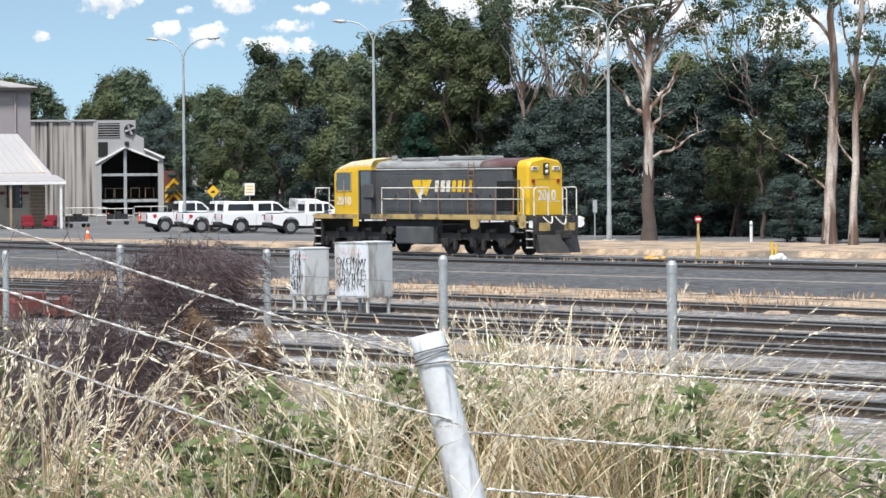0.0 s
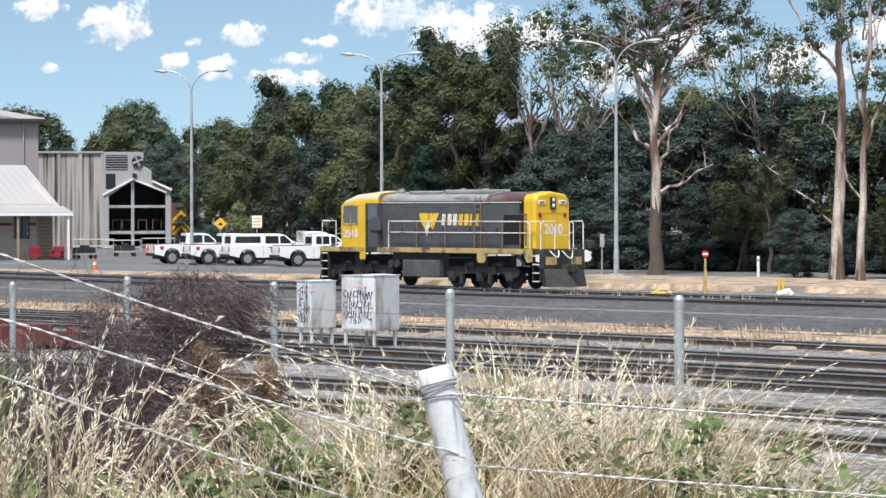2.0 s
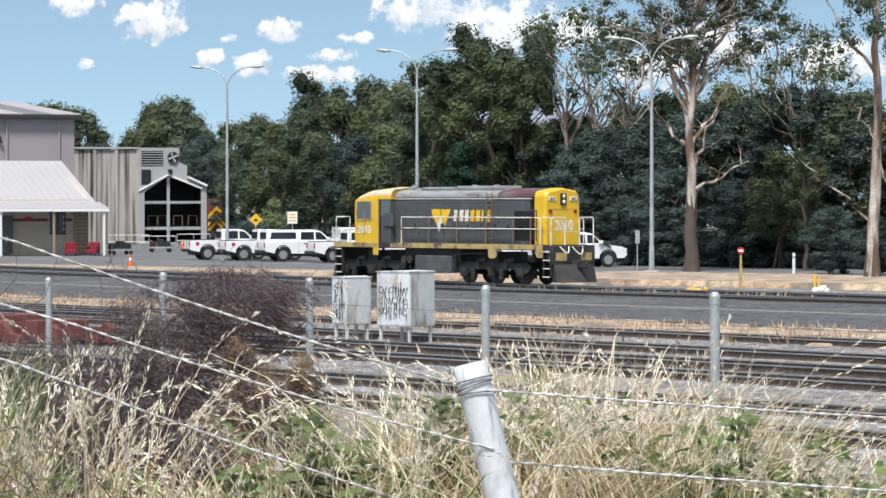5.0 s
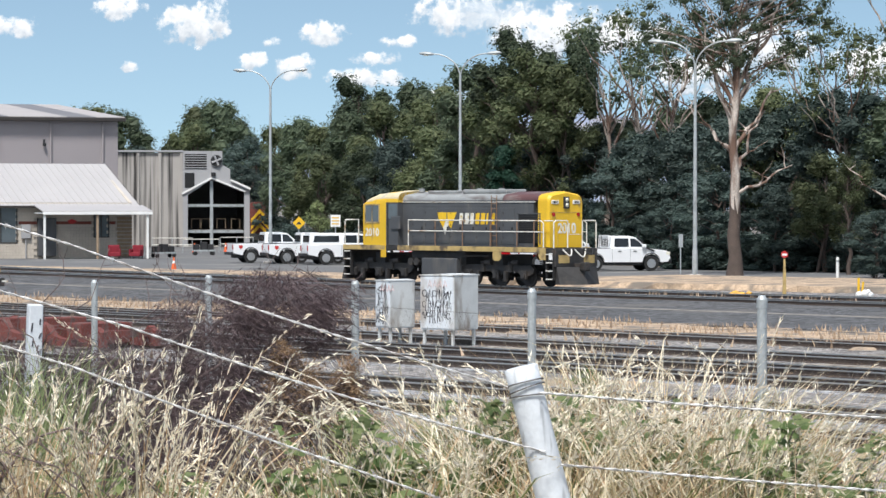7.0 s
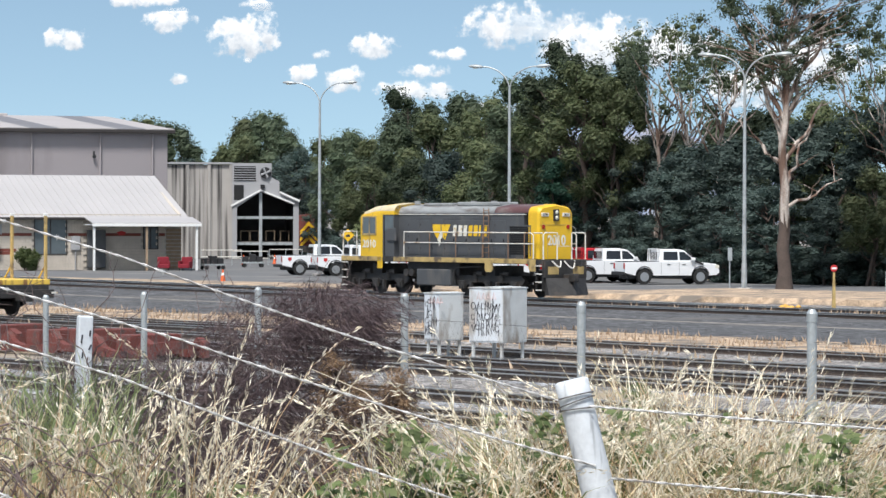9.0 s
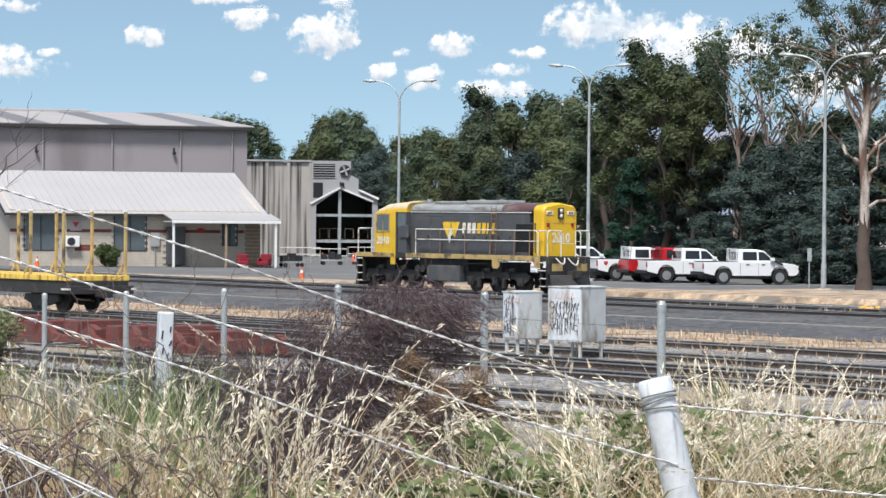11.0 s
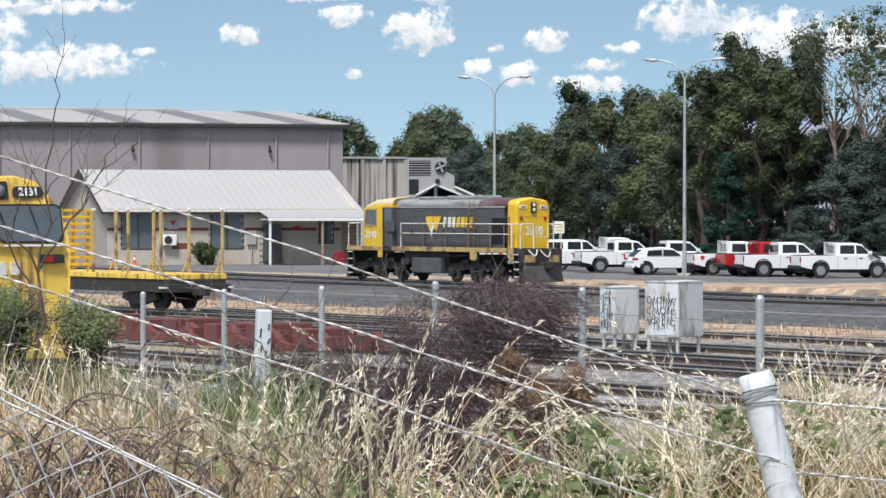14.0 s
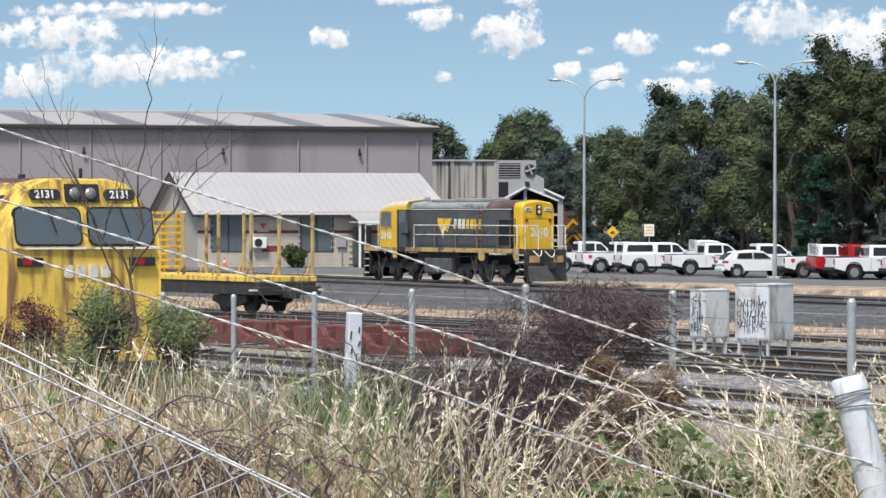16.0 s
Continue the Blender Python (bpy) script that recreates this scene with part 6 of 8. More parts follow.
        tube(bm, (-0.5, s * 1.42, 1.2), (-0.5, s * 1.42, 2.7), 0.02, sides=6)
        part("grab_rail", bm, M["white_rail"], cab)
        bm = nb()
        box(bm, -2.4, -1.75, s * 1.36, s * 1.40, 1.05, 3.2, 0.03)
        part("cab_door", bm, M["old_yellow"], cab)
    for x, y, z, r in ((-0.9, 0.35, 4.12, 0.03), (-1.3, -0.5, 4.02, 0.06)):
        bm = nb()
        tube(bm, (x, y, 3.9), (x, y, z), r)
        part("aerial", bm, M["plastic"], cab)
    bm = nb()
    box(bm, -16.4, 0.1, -1.2, 1.2, 0.85, 1.05)
    box(bm, -0.1, 0.25, -1.25, 1.25, 0.45, 1.05, 0.03)
    box(bm, 0.2, 0.75, -0.18, 0.18, 0.62, 0.92, 0.04)
    fr = part("frame", bm, M["under"], t)
    for c in (-3.2, -13.2):
        bm = nb()
        box(bm, c - 2.2, c + 2.2, -1.02, 1.02, 0.5, 0.85, 0.05)
        b = part("bogie", bm, M["under"], t)
        for x in (c - 1.65, c, c + 1.65):
            o = new("wheelset", loco_wheels[0][0].data)
            o.parent = t
            o.location = (x, 0, 0.46)


yellow_loco()


def bolster_wagon():
    t = thing("flat_wagon", "yellow flat wagon with tall stanchions and a barred bulkhead", "wagon", Matrix.Translation((-16.55, 107.9, RAIL)) @ Matrix.Rotation(radians(HEADING), 4, "Z"))
    bm = nb()
    box(bm, -14.0, 0, -1.25, 1.25, 1.10, 1.28, 0.02)
    part("deck", bm, M["old_yellow"], t, "yellow deck")
    bm = nb()
    box(bm, -14.0, 0.02, -1.2, 1.2, 0.66, 1.10, 0.02)
    box(bm, 0.0, 0.2, -1.3, 1.3, 0.66, 0.94, 0.02)
    box(bm, 0.1, 0.7, -0.2, 0.2, 0.55, 0.85, 0.04)
    part("underframe", bm, M["under"], t)
    for s in (-1, 1):
        bm = nb()
        box(bm, 0.0, 0.22, s * 1.18, s * 1.42, 0.80, 0.86)
        part("step", bm, M["white_rail"], t)
    for i, x in enumerate((-0.22, -2.45, -4.9, -7.6)):
        for s in (-1, 1):
            bm = nb()
            box(bm, x - 0.05, x + 0.05, s * 1.16, s * 1.25, 1.26, 3.46, 0.01)
            p = part("stanchion", bm, M["sill_yellow"], t, "tall yellow stanchion")
            bm = nb()
            box(bm, x - 0.06, x + 0.06, s * 1.14, s * 1.27, 3.42, 3.50, 0.01)
            part("tip", bm, M["white"], p, "white tip")
            bm = nb()
            tube(bm, (x - 0.45, s * 1.2, 1.3), (x, s * 1.2, 1.75), 0.03, sides=6)
            part("brace", bm, M["old_yellow"], p)
    bm = nb()
    for y in (-1.2, -0.6, 0.0, 0.6, 1.2):
        box(bm, -9.75, -9.65, y - 0.05, y + 0.05, 1.28, 3.45)
    b = part("bulkhead", bm, M["yellow"], t, "barred orange-yellow bulkhead")
    for i in range(9):
        bm = nb()
        box(bm, -9.64, -9.56, -1.28, 1.28, 1.42 + i * 0.245, 1.52 + i * 0.245, 0.01)
        part("bar", bm, M["yellow"], b)
    wm = loco_wheels[0][0].data
    for c in (-2.2, -12):
        bm = nb()
        for s in (-1, 1):
            prism(bm, [(c - 1.2, 0.42), (c - 0.75, 0.30), (c - 0.3, 0.22), (c + 0.3, 0.22), (c + 0.75, 0.30), (c + 1.2, 0.42), (c + 1.1, 0.62), (c - 1.1, 0.62)], s * 0.78, s * 0.92)
        box(bm, c - 0.25, c + 0.25, -0.85, 0.85, 0.35, 0.68)
        part("bogie", bm, M["under"], t)
        for x in (c - 0.85, c + 0.85):
            o = new("wheelset", wm)
            o.parent = t
            o.location = (x, 0, 0.46)


bolster_wagon()


def red_frames():
    """Oxide-red bogie frames lying in a row between the tracks."""
    bm = nb()
    prism(bm, [(-1.3, 0.05), (-1.3, 0.42), (-1.0, 0.55), (-0.75, 0.30), (-0.35, 0.22), (0.35, 0.22), (0.75, 0.30), (1.0, 0.55), (1.3, 0.42), (1.3, 0.05)], -0.92, -0.72)
    prism(bm, [(-1.3, 0.05), (-1.3, 0.42), (-1.0, 0.55), (-0.75, 0.30), (-0.35, 0.22), (0.35, 0.22), (0.75, 0.30), (1.0, 0.55), (1.3, 0.42), (1.3, 0.05)], 0.72, 0.92)
    box(bm, -0.3, 0.3, -0.8, 0.8, 0.1, 0.62, 0.03)
    box(bm, -1.15, -0.95, -0.75, 0.75, 0.28, 0.45)
    box(bm, 0.95, 1.15, -0.75, 0.75, 0.28, 0.45)
    first = None
    for i in range(7):
        p = Vector((-9.0, 80.0, 0)) - TRACK * (i * 2.15)
        m = Matrix.Translation((p.x, p.y, YARD + 0.04 + 0.07 * (i % 2))) @ Matrix.Rotation(radians(HEADING + (3, -4, 2, 5, -3, 1, -2)[i]), 4, "Z")
        if first is None:
            first = solid("bogie_frame", bm, M["rust_red"], "oxide-red steel bogie frame lying on the ground", "bogie frame", m, "spare bogie frames")
        else:
            copy_thing(first, m)


red_frames()


def red_engine():
    t = thing("red_locomotive", "dark red locomotive end with yellow chevrons, far behind", "locomotive", pose(-18.2, 290, -0.1, 0, 0, -84))
    bm = nb()
    loft(bm, [(-8, arch(1.0, 0.9, 3.3, 3.75)), (0, arch(1.0, 0.9, 3.3, 3.75))])
    b = part("body", bm, M["rust_red"], t)
    for i in range(3):
        bm = nb()
        for s in (-1, 1):
            vs = [bm.verts.new((0.012, y * s, z)) for y, z in ((0, 3.1 - i * 0.62), (0.8, 2.2 - i * 0.62), (0.8, 1.85 - i * 0.62), (0, 2.7 - i * 0.62))]
            bm.faces.new(vs if s > 0 else vs[::-1])
        part("chevron", bm, M["sign_yellow"], b, "yellow chevron")
    bm = nb()
    box(bm, -8, 0.3, -1.2, 1.2, 0.3, 0.9, 0.02)
    part("frame", bm, M["under"], t)


red_engine()


# ---- signs and small things ----
def red_sign(x, y):
    t = thing("stop_board", "small red and white disc on a yellow post", "sign", pose(x, y, YARD + 0.03, 0, 0, 6))
    bm = nb()
    prism(bm, [(-0.07, 0), (0.07, 0), (0.05, 1.05), (-0.05, 1.05)], -0.05, 0.05)
    part("post", bm, M["sill_yellow"], t, "yellow tapered post")
    bm = nb()
    prism(bm, [(-0.05, 1.05), (0.05, 1.05), (0.03, 1.5), (-0.03, 1.5)], -0.03, 0.03)
    part("stem", bm, M["sill_yellow"], t)
    bm = nb()
    disc(bm, (0, 0, 1.66), (0, 1, 0), 0.135, 0.04, 20)
    d = part("disc", bm, M["sign_red"], t)
    bm = nb()
    box(bm, -0.095, 0.095, -0.026, -0.021, 1.62, 1.70)
    part("bar", bm, M["white"], d)


red_sign(12.35, 123.4)


def bollard(x, y, h, label, z=-0.12):
    bm = nb()
    tube(bm, (0, 0, 0), (0, 0, h), 0.075, sides=12)
    tube(bm, (0, 0, h), (0, 0, h + 0.05), 0.075, 0.03, 12)
    t = solid("marker_post", bm, M["white"], label, "marker post", pose(x, y, z, 0, 0, 0))
    bm = nb()
    tube(bm, (0, 0, h * 0.8), (0, 0, h * 0.9), 0.078, sides=12)
    part("band", bm, M["galv"], t)


bollard(17.73, 152.1, 0.95, "white marker post in dry grass under the trees")


def board_sign(x, y, h, w, bh, mat, label, diamond=False, mark=None):
    t = thing("road_sign", label, "sign", pose(x, y, -0.12, 0, 0, 8))
    bm = nb()
    tube(bm, (0, 0.04, 0), (0, 0.04, h + (0 if diamond else bh)), 0.035, sides=8)
    part("post", bm, M["galv"], t)
    bm = nb()
    if diamond:
        prism(bm, [(0, h - w), (w, h), (0, h + w), (-w, h)], -0.015, 0.0)
    else:
        box(bm, -w / 2, w / 2, -0.015, 0.0, h, h + bh)
    b = part("board", bm, M[mat], t)
    if mark:
        bm = nb()
        if diamond:
            prism(bm, [(-w * 0.4, h - w * 0.25), (w * 0.4, h - w * 0.25), (w * 0.25, h), (0, h + w * 0.2), (-w * 0.25, h)], -0.02, -0.016)
        else:
            for i in range(3):
                box(bm, -w * 0.36, w * 0.36, -0.02, -0.016, h + bh * (0.2 + 0.25 * i), h + bh * (0.3 + 0.25 * i))
        part("mark", bm, M[mark], b)


board_sign(-10.12, 200, 2.35, 0.40, 0, "sign_yellow", "yellow diamond hump warning sign", True, "ink")
board_sign(-7.85, 200, 2.1, 0.62, 0.75, "white", "white notice board with yellow lower half", False, "sign_yellow")
board_sign(10.9, 160.5, 1.35, 0.22, 0.65, "galv", "small grey sign on a thin post")


def trackside_lump():
    """Yellow rag over a point lever and white bags by the line."""
    bm = nb()
    for i in range(9):
        bmesh.ops.create_icosphere(bm, subdivisions=1, radius=random.uniform(0.12, 0.24), matrix=Matrix.Translation((random.uniform(-0.5, 0.5), random.uniform(-0.15, 0.15), random.uniform(0.05, 0.12))))
    bmesh.ops.scale(bm, vec=(0.8, 0.7, 0.55), verts=bm.verts)
    solid("orange_tarpaulin", bm, M["cloth_orange"], "crumpled orange tarpaulin lying beside the rail", "tarpaulin", pose(10.75, 124.0, YARD + 0.12), smooth=True)
    bm = nb()
    for x, z, r in ((-0.22, 0.10, 0.14), (0.0, 0.13, 0.16), (0.2, 0.09, 0.13), (0.1, 0.21, 0.10)):
        bmesh.ops.create_icosphere(bm, subdivisions=2, radius=r, matrix=Matrix.Translation((x, random.uniform(-0.05, 0.05), z)))
    for v in bm.verts:
        v.co += v.co.normalized() * 0.05 * noise.noise(v.co * 6)
    solid("white_bag", bm, M["white"], "white bags piled beside the track", "bag", pose(15.55, 124.3, YARD + 0.03), smooth=True)
    bm = nb()
    tube(bm, (0, 0, 0), (0, 0, 0.75), 0.05, sides=8)
    tube(bm, (0.12, 0, 0), (0.18, 0, 0.6), 0.04, sides=8)
    solid("point_lever", bm, M["sign_yellow"], "short yellow point lever beside the track", "lever", pose(15.35, 124.7, YARD + 0.02))


trackside_lump()


def cone(x, y, z=-0.14, h=0.7):
    t = thing("traffic_cone", "orange traffic cone with a white collar", "traffic cone", pose(x, y, z), group="traffic cones")
    bm = nb()
    tube(bm, (0, 0, 0.04), (0, 0, h), 0.15, 0.03, 14)
    box(bm, -0.19, 0.19, -0.19, 0.19, 0, 0.05, 0.01)
    b = part("body", bm, M["orange"], t)
    bm = nb()
    tube(bm, (0, 0, h * 0.55), (0, 0, h * 0.75), 0.088, 0.062, 14)
    part("collar", bm, M["white"], b)


for c in ((-15.23, 170.2), (-19.6, 236), (-17.6, 240), (-35.1, 203.5)):
    cone(*c)


def armchair(x, y, rz):
    t = thing("armchair", "red fabric tub armchair on the office porch", "armchair", pose(x, y, -0.12, 0, 0, rz), group="porch chairs")
    t.scale = (0.9, 0.9, 0.9)
    bm = nb()
    box(bm, -0.36, 0.36, -0.34, 0.34, 0.16, 0.46, 0.05)
    part("seat", bm, M["chair_red"], t)
    bm = nb()
    box(bm, -0.42, 0.42, 0.22, 0.40, 0.3, 0.98, 0.07)
    part("backrest", bm, M["chair_red"], t)
    for s in (-1, 1):
        bm = nb()
        box(bm, s * 0.32, s * 0.45, -0.34, 0.3, 0.2, 0.68, 0.05)
        part("armrest", bm, M["chair_red"], t)
        for y_ in (-0.28, 0.3):
            bm = nb()
            tube(bm, (s * 0.33, y_, 0), (s * 0.33, y_, 0.2), 0.03, sides=6)
            part("leg", bm, M["trim_and_dimness"], t)


armchair(-22.35, 207.0, 10)
armchair(-21.0, 207.6, -18)


def barrier(x, y, w, rz):
    t = thing("barrier", "low steel yard barrier with white rails", "barrier", pose(x, y, -0.12, 0, 0, rz), group="yard barriers")
    for x0 in (-w / 2, 0, w / 2):
        bm = nb()
        tube(bm, (x0, 0, 0), (x0, 0, 1.05), 0.03, sides=6)
        part("post", bm, M["galv"], t)
    for z in (0.5, 1.0):
        bm = nb()
        tube(bm, (-w / 2, 0, z), (w / 2, 0, z), 0.03, sides=6)
        part("rail", bm, M["white_rail"], t)


for a in ((-21.6, 240, 3.0, 8), (-18.8, 232, 2.6, 5), (-17.2, 246, 2.6, 20)):
    barrier(*a)


def dark_car(x, y, rz):
    t = thing("trolley", "grey steel trolley loaded with dark crates", "trolley", pose(x, y, -0.12, 0, 0, rz))
    t.scale = (0.75, 0.75, 0.75)
    bm = nb()
    box(bm, -1.0, 1.0, -0.5, 0.5, 0.35, 0.5, 0.02)
    part("deck", bm, M["galv"], t)
    for i, x0 in enumerate((-0.7, 0.0, 0.6)):
        bm = nb()
        box(bm, x0 - 0.28, x0 + 0.28, -0.4, 0.4, 0.5, 1.0 + 0.2 * (i % 2), 0.03)
        part("crate", bm, M["plastic"], t)
    for x0 in (-0.8, 0.8):
        for s in (-1, 1):
            bm = nb()
            disc(bm, (x0, s * 0.45, 0.18), (0, 1, 0), 0.18, 0.08, 14)
            part("wheel", bm, M["tyre"], t)


dark_car(-17.8, 222, 12)
dark_car(-19.6, 211.5, 30)


def white_stump():
    bm = nb()
    box(bm, -0.055, 0.055, -0.05, 0.05, -0.1, 1.44, 0.012)
    t = solid("white_post", bm, M["box_white"], "flaking white painted timber post in the scrub", "post", pose(-3.23, 24.0, ground_z(-3.23, 24.0), 0, 2, 20))
    rnd = random.Random(4)
    bm = nb()
    for i in range(9):
        z = rnd.uniform(0.4, 1.35)
        x = rnd.uniform(-0.04, 0.04)
        tube(bm, (x, -0.053, z), (x + rnd.uniform(-0.03, 0.03), -0.053, z + rnd.uniform(0.03, 0.08)), 0.006, sides=4)
    part("scratch", bm, M["ink"], t)


white_stump()


# ---- trees ----
def limb(verts, faces, pts, radii, sides=6):
    """A tapering, bending branch."""
    prev = None
    for i, p in enumerate(pts):
        d = (pts[min(i + 1, len(pts) - 1)] - pts[max(i - 1, 0)]).normalized()
        u = d.orthogonal().normalized()
        v = d.cross(u)
        ring = []
        for j in range(sides):
            a = 2 * math.pi * j / sides
            verts.append(p + (u * math.cos(a) + v * math.sin(a)) * radii[i])
            ring.append(len(verts) - 1)
        if prev:
            for j in range(sides):
                faces.append((prev[j], prev[(j + 1) % sides], ring[(j + 1) % sides], ring[j]))
        prev = ring


def wander(rnd, a, b, k, amount):
    a, b = Vector(a), Vector(b)
    out = []
    for i in range(k + 1):
        f = i / k
        j = amount * math.sin(math.pi * f)
        out.append(a + (b - a) * f + Vector((rnd.uniform(-j, j), rnd.uniform(-j, j), rnd.uniform(-j, j) * 0.6)))
    return out


def leaf_quads(rng, centres, radii, counts, size, droop=0.0, flat=0.75, loose=0.5, core=0.0, broad=1.0):
    """Leaf sprays hung over the skin of ball-like clumps and facing outwards, as vertex and face lists."""
    vs, n_ = [], 0
    for c, r, k in zip(centres, radii, counts):
        d = rng.normal(size=(k, 3))
        d[:, 2] += 0.25
        d /= np.linalg.norm(d, axis=1)[:, None]
        lump = 1 + 0.22 * np.sin(d[:, :1] * 5 + c[0] * 3) * np.sin(d[:, 1:2] * 5 + c[1] * 3) + 0.15 * np.sin(d[:, 2:] * 9 + c[2] * 5)
        p = np.array(c) + d * (r * lump * rng.uniform(0.12, 1.0, (k, 1)) ** 0.38) * np.array([1, 1, flat])
        nrm = d + rng.normal(size=(k, 3)) * loose + np.array([0, 0, 0.25])
        nrm /= np.linalg.norm(nrm, axis=1)[:, None]
        ax = rng.normal(size=(k, 3))
        ax[:, 2] -= droop
        ax -= nrm * np.sum(ax * nrm, 1)[:, None]
        ax /= np.linalg.norm(ax, axis=1)[:, None] + 1e-9
        side = np.cross(ax, nrm)
        ln = size * rng.uniform(0.6, 1.4, (k, 1))
        w = ln * rng.uniform(0.28, 0.5, (k, 1)) * broad
        q = np.stack([p - ax * ln * 0.5, p + side * w * 0.5, p + ax * ln * 0.5, p - side * w * 0.5], 1)
        vs.append(q.reshape(-1, 3))
        n_ += k
    faces = [(4 * i, 4 * i + 1, 4 * i + 2, 4 * i + 3) for i in range(n_)]
    if core:                                          # the thick of each clump
        for c, r in zip(centres, radii):
            k = sum(len(v) for v in vs)
            ring = [[(math.cos(j * math.pi / 3 + e) * math.cos(e), math.sin(j * math.pi / 3 + e) * math.cos(e), math.sin(e)) for j in range(6)] for e in (-0.7, 0.1, 0.85)]
            pts = np.array([p for rg_ in ring for p in rg_] + [(0, 0, 1), (0, 0, -1)]) * rng.uniform(0.8, 1.15, (20, 1))
            vs.append(np.array(c) + pts * r * core * np.array([1, 1, flat]))
            for j in range(6):
                n2 = (j + 1) % 6
                faces += [(k + j, k + n2, k + 6 + n2, k + 6 + j), (k + 6 + j, k + 6 + n2, k + 12 + n2, k + 12 + j), (k + 12 + j, k + 12 + n2, k + 18), (k + n2, k + j, k + 19)]
    return np.concatenate(vs), faces


def tree_kind(seed, shape, leaf, bark):
    """Meshes of a trunk and a crown, ten metres high."""
    rnd, rng = random.Random(seed), np.random.default_rng(seed)
    tv, tf = [], []
    centres, radii = [], []
    if shape in ("dense", "wattle"):
        low = 2.3 if shape == "dense" else 0.8
        for i in range(3 if shape == "dense" else 1):
            limb(tv, tf, wander(rnd, (rnd.uniform(-0.5, 0.5), rnd.uniform(-0.5, 0.5), -0.3), (rnd.uniform(-1.3, 1.3), rnd.uniform(-0.8, 0.8), 8.3), 7, 0.25), np.linspace(0.14, 0.03, 8))
        for i in range(46):
            z = low + (9.3 - low) * rnd.random() ** 0.85
            f = (z - low) / (9.4 - low)
            R = 2.7 * (math.sin(math.pi * min(1, f * 0.80 + 0.18)) ** 0.7)
            a, q = rnd.uniform(0, 6.28), rnd.uniform(0.25, 1.05)
            c = (R * q * math.cos(a), R * q * math.sin(a), z)
            centres.append(c)
            radii.append(rnd.uniform(0.42, 0.92))
            if i % 3 == 0:
                limb(tv, tf, wander(rnd, (0, 0, max(0.5, z - 1.6)), c, 4, 0.15), np.linspace(0.06, 0.015, 5), 5)
        counts = [int(470 * r ** 1.2) for r in radii]
        v, f = leaf_quads(rng, centres, radii, counts, 0.165, 1.3 if shape == "dense" else 0.4, 1.3 if shape == "dense" else 0.9, 0.5, 0.66, 1.25)
    elif shape == "under":
        for i in range(16):
            c = (rnd.gauss(0, 2.6), rnd.gauss(0, 1.2), rnd.uniform(0.6, 6.5))
            centres.append(c)
            radii.append(rnd.uniform(0.9, 1.9))
            limb(tv, tf, wander(rnd, (c[0] * 0.4, c[1] * 0.4, -0.3), c, 4, 0.3), np.linspace(0.09, 0.03, 5), 5)
        v, f = leaf_quads(rng, centres, radii, [420] * 16, 0.36, 0.4, 0.9, 0.6, 0.72, 1.2)
    elif shape == "tall":
        limb(tv, tf, wander(rnd, (0, 0, -0.3), (rnd.uniform(-0.5, 0.5), 0, 9.2), 8, 0.22), np.linspace(0.15, 0.03, 9))
        for i in range(34):
            z = 3.6 + 6.0 * rnd.random() ** 0.8
            R = 1.75 * math.sin(math.pi * min(1, (z - 2.8) / 7.6)) ** 0.8
            a, q = rnd.uniform(0, 6.28), rnd.uniform(0.2, 1.0)
            c = (R * q * math.cos(a), R * q * math.sin(a), z)
            centres.append(c)
            radii.append(rnd.uniform(0.28, 0.68))
            limb(tv, tf, wander(rnd, (0, 0, z - 1.3), c, 4, 0.12), np.linspace(0.05, 0.012, 5), 5)
        v, f = leaf_quads(rng, centres, radii, [int(560 * r) for r in radii], 0.135, 1.5, 1.3, 0.5, 0.6, 1.2)
    elif shape == "cone":
        limb(tv, tf, wander(rnd, (0, 0, -0.3), (0, 0, 9), 4, 0.05), np.linspace(0.2, 0.04, 5))
        for i in range(70):
            z = 0.8 + 9 * rnd.random() ** 1.3
            R = 3.0 * (1 - z / 10.2) ** 0.8
            a, q = rnd.uniform(0, 6.28), rnd.uniform(0.4, 1.0)
            centres.append((R * q * math.cos(a), R * q * math.sin(a), z))
            radii.append(rnd.uniform(0.4, 0.8))
        v, f = leaf_quads(rng, centres, radii, [150] * 70, 0.19, 0.5, 0.8, 0.45, 0.7, 1.3)
    else:                                             # open: bare pale limbs and thin high foliage
        limb(tv, tf, wander(rnd, (0, 0, -0.3), (rnd.uniform(-0.6, 0.6), 0, 6.2), 6, 0.18), np.linspace(0.13, 0.06, 7))
        for i in range(13):
            a = i * 2.4 + rnd.uniform(-0.4, 0.4)
            R = rnd.uniform(0.8, 2.6)
            c = Vector((R * math.cos(a), R * math.sin(a), rnd.uniform(7.0, 9.8)))
            limb(tv, tf, wander(rnd, (0, 0, rnd.uniform(4.4, 6.2)), c, 6, 0.22), np.linspace(0.045, 0.010, 7), 5)
            for j in range(3):
                centres.append(tuple(c + Vector((rnd.uniform(-0.7, 0.7), rnd.uniform(-0.7, 0.7), rnd.uniform(-0.4, 0.5)))))
                radii.append(rnd.uniform(0.35, 0.65))
        v, f = leaf_quads(rng, centres, radii, [75] * len(centres), 0.13, 1.6, 0.8, 0.7, 0.25, 1.1)
    return raw("trunk", tv, tf, M[bark], True), raw("crown", v, f, L[leaf])


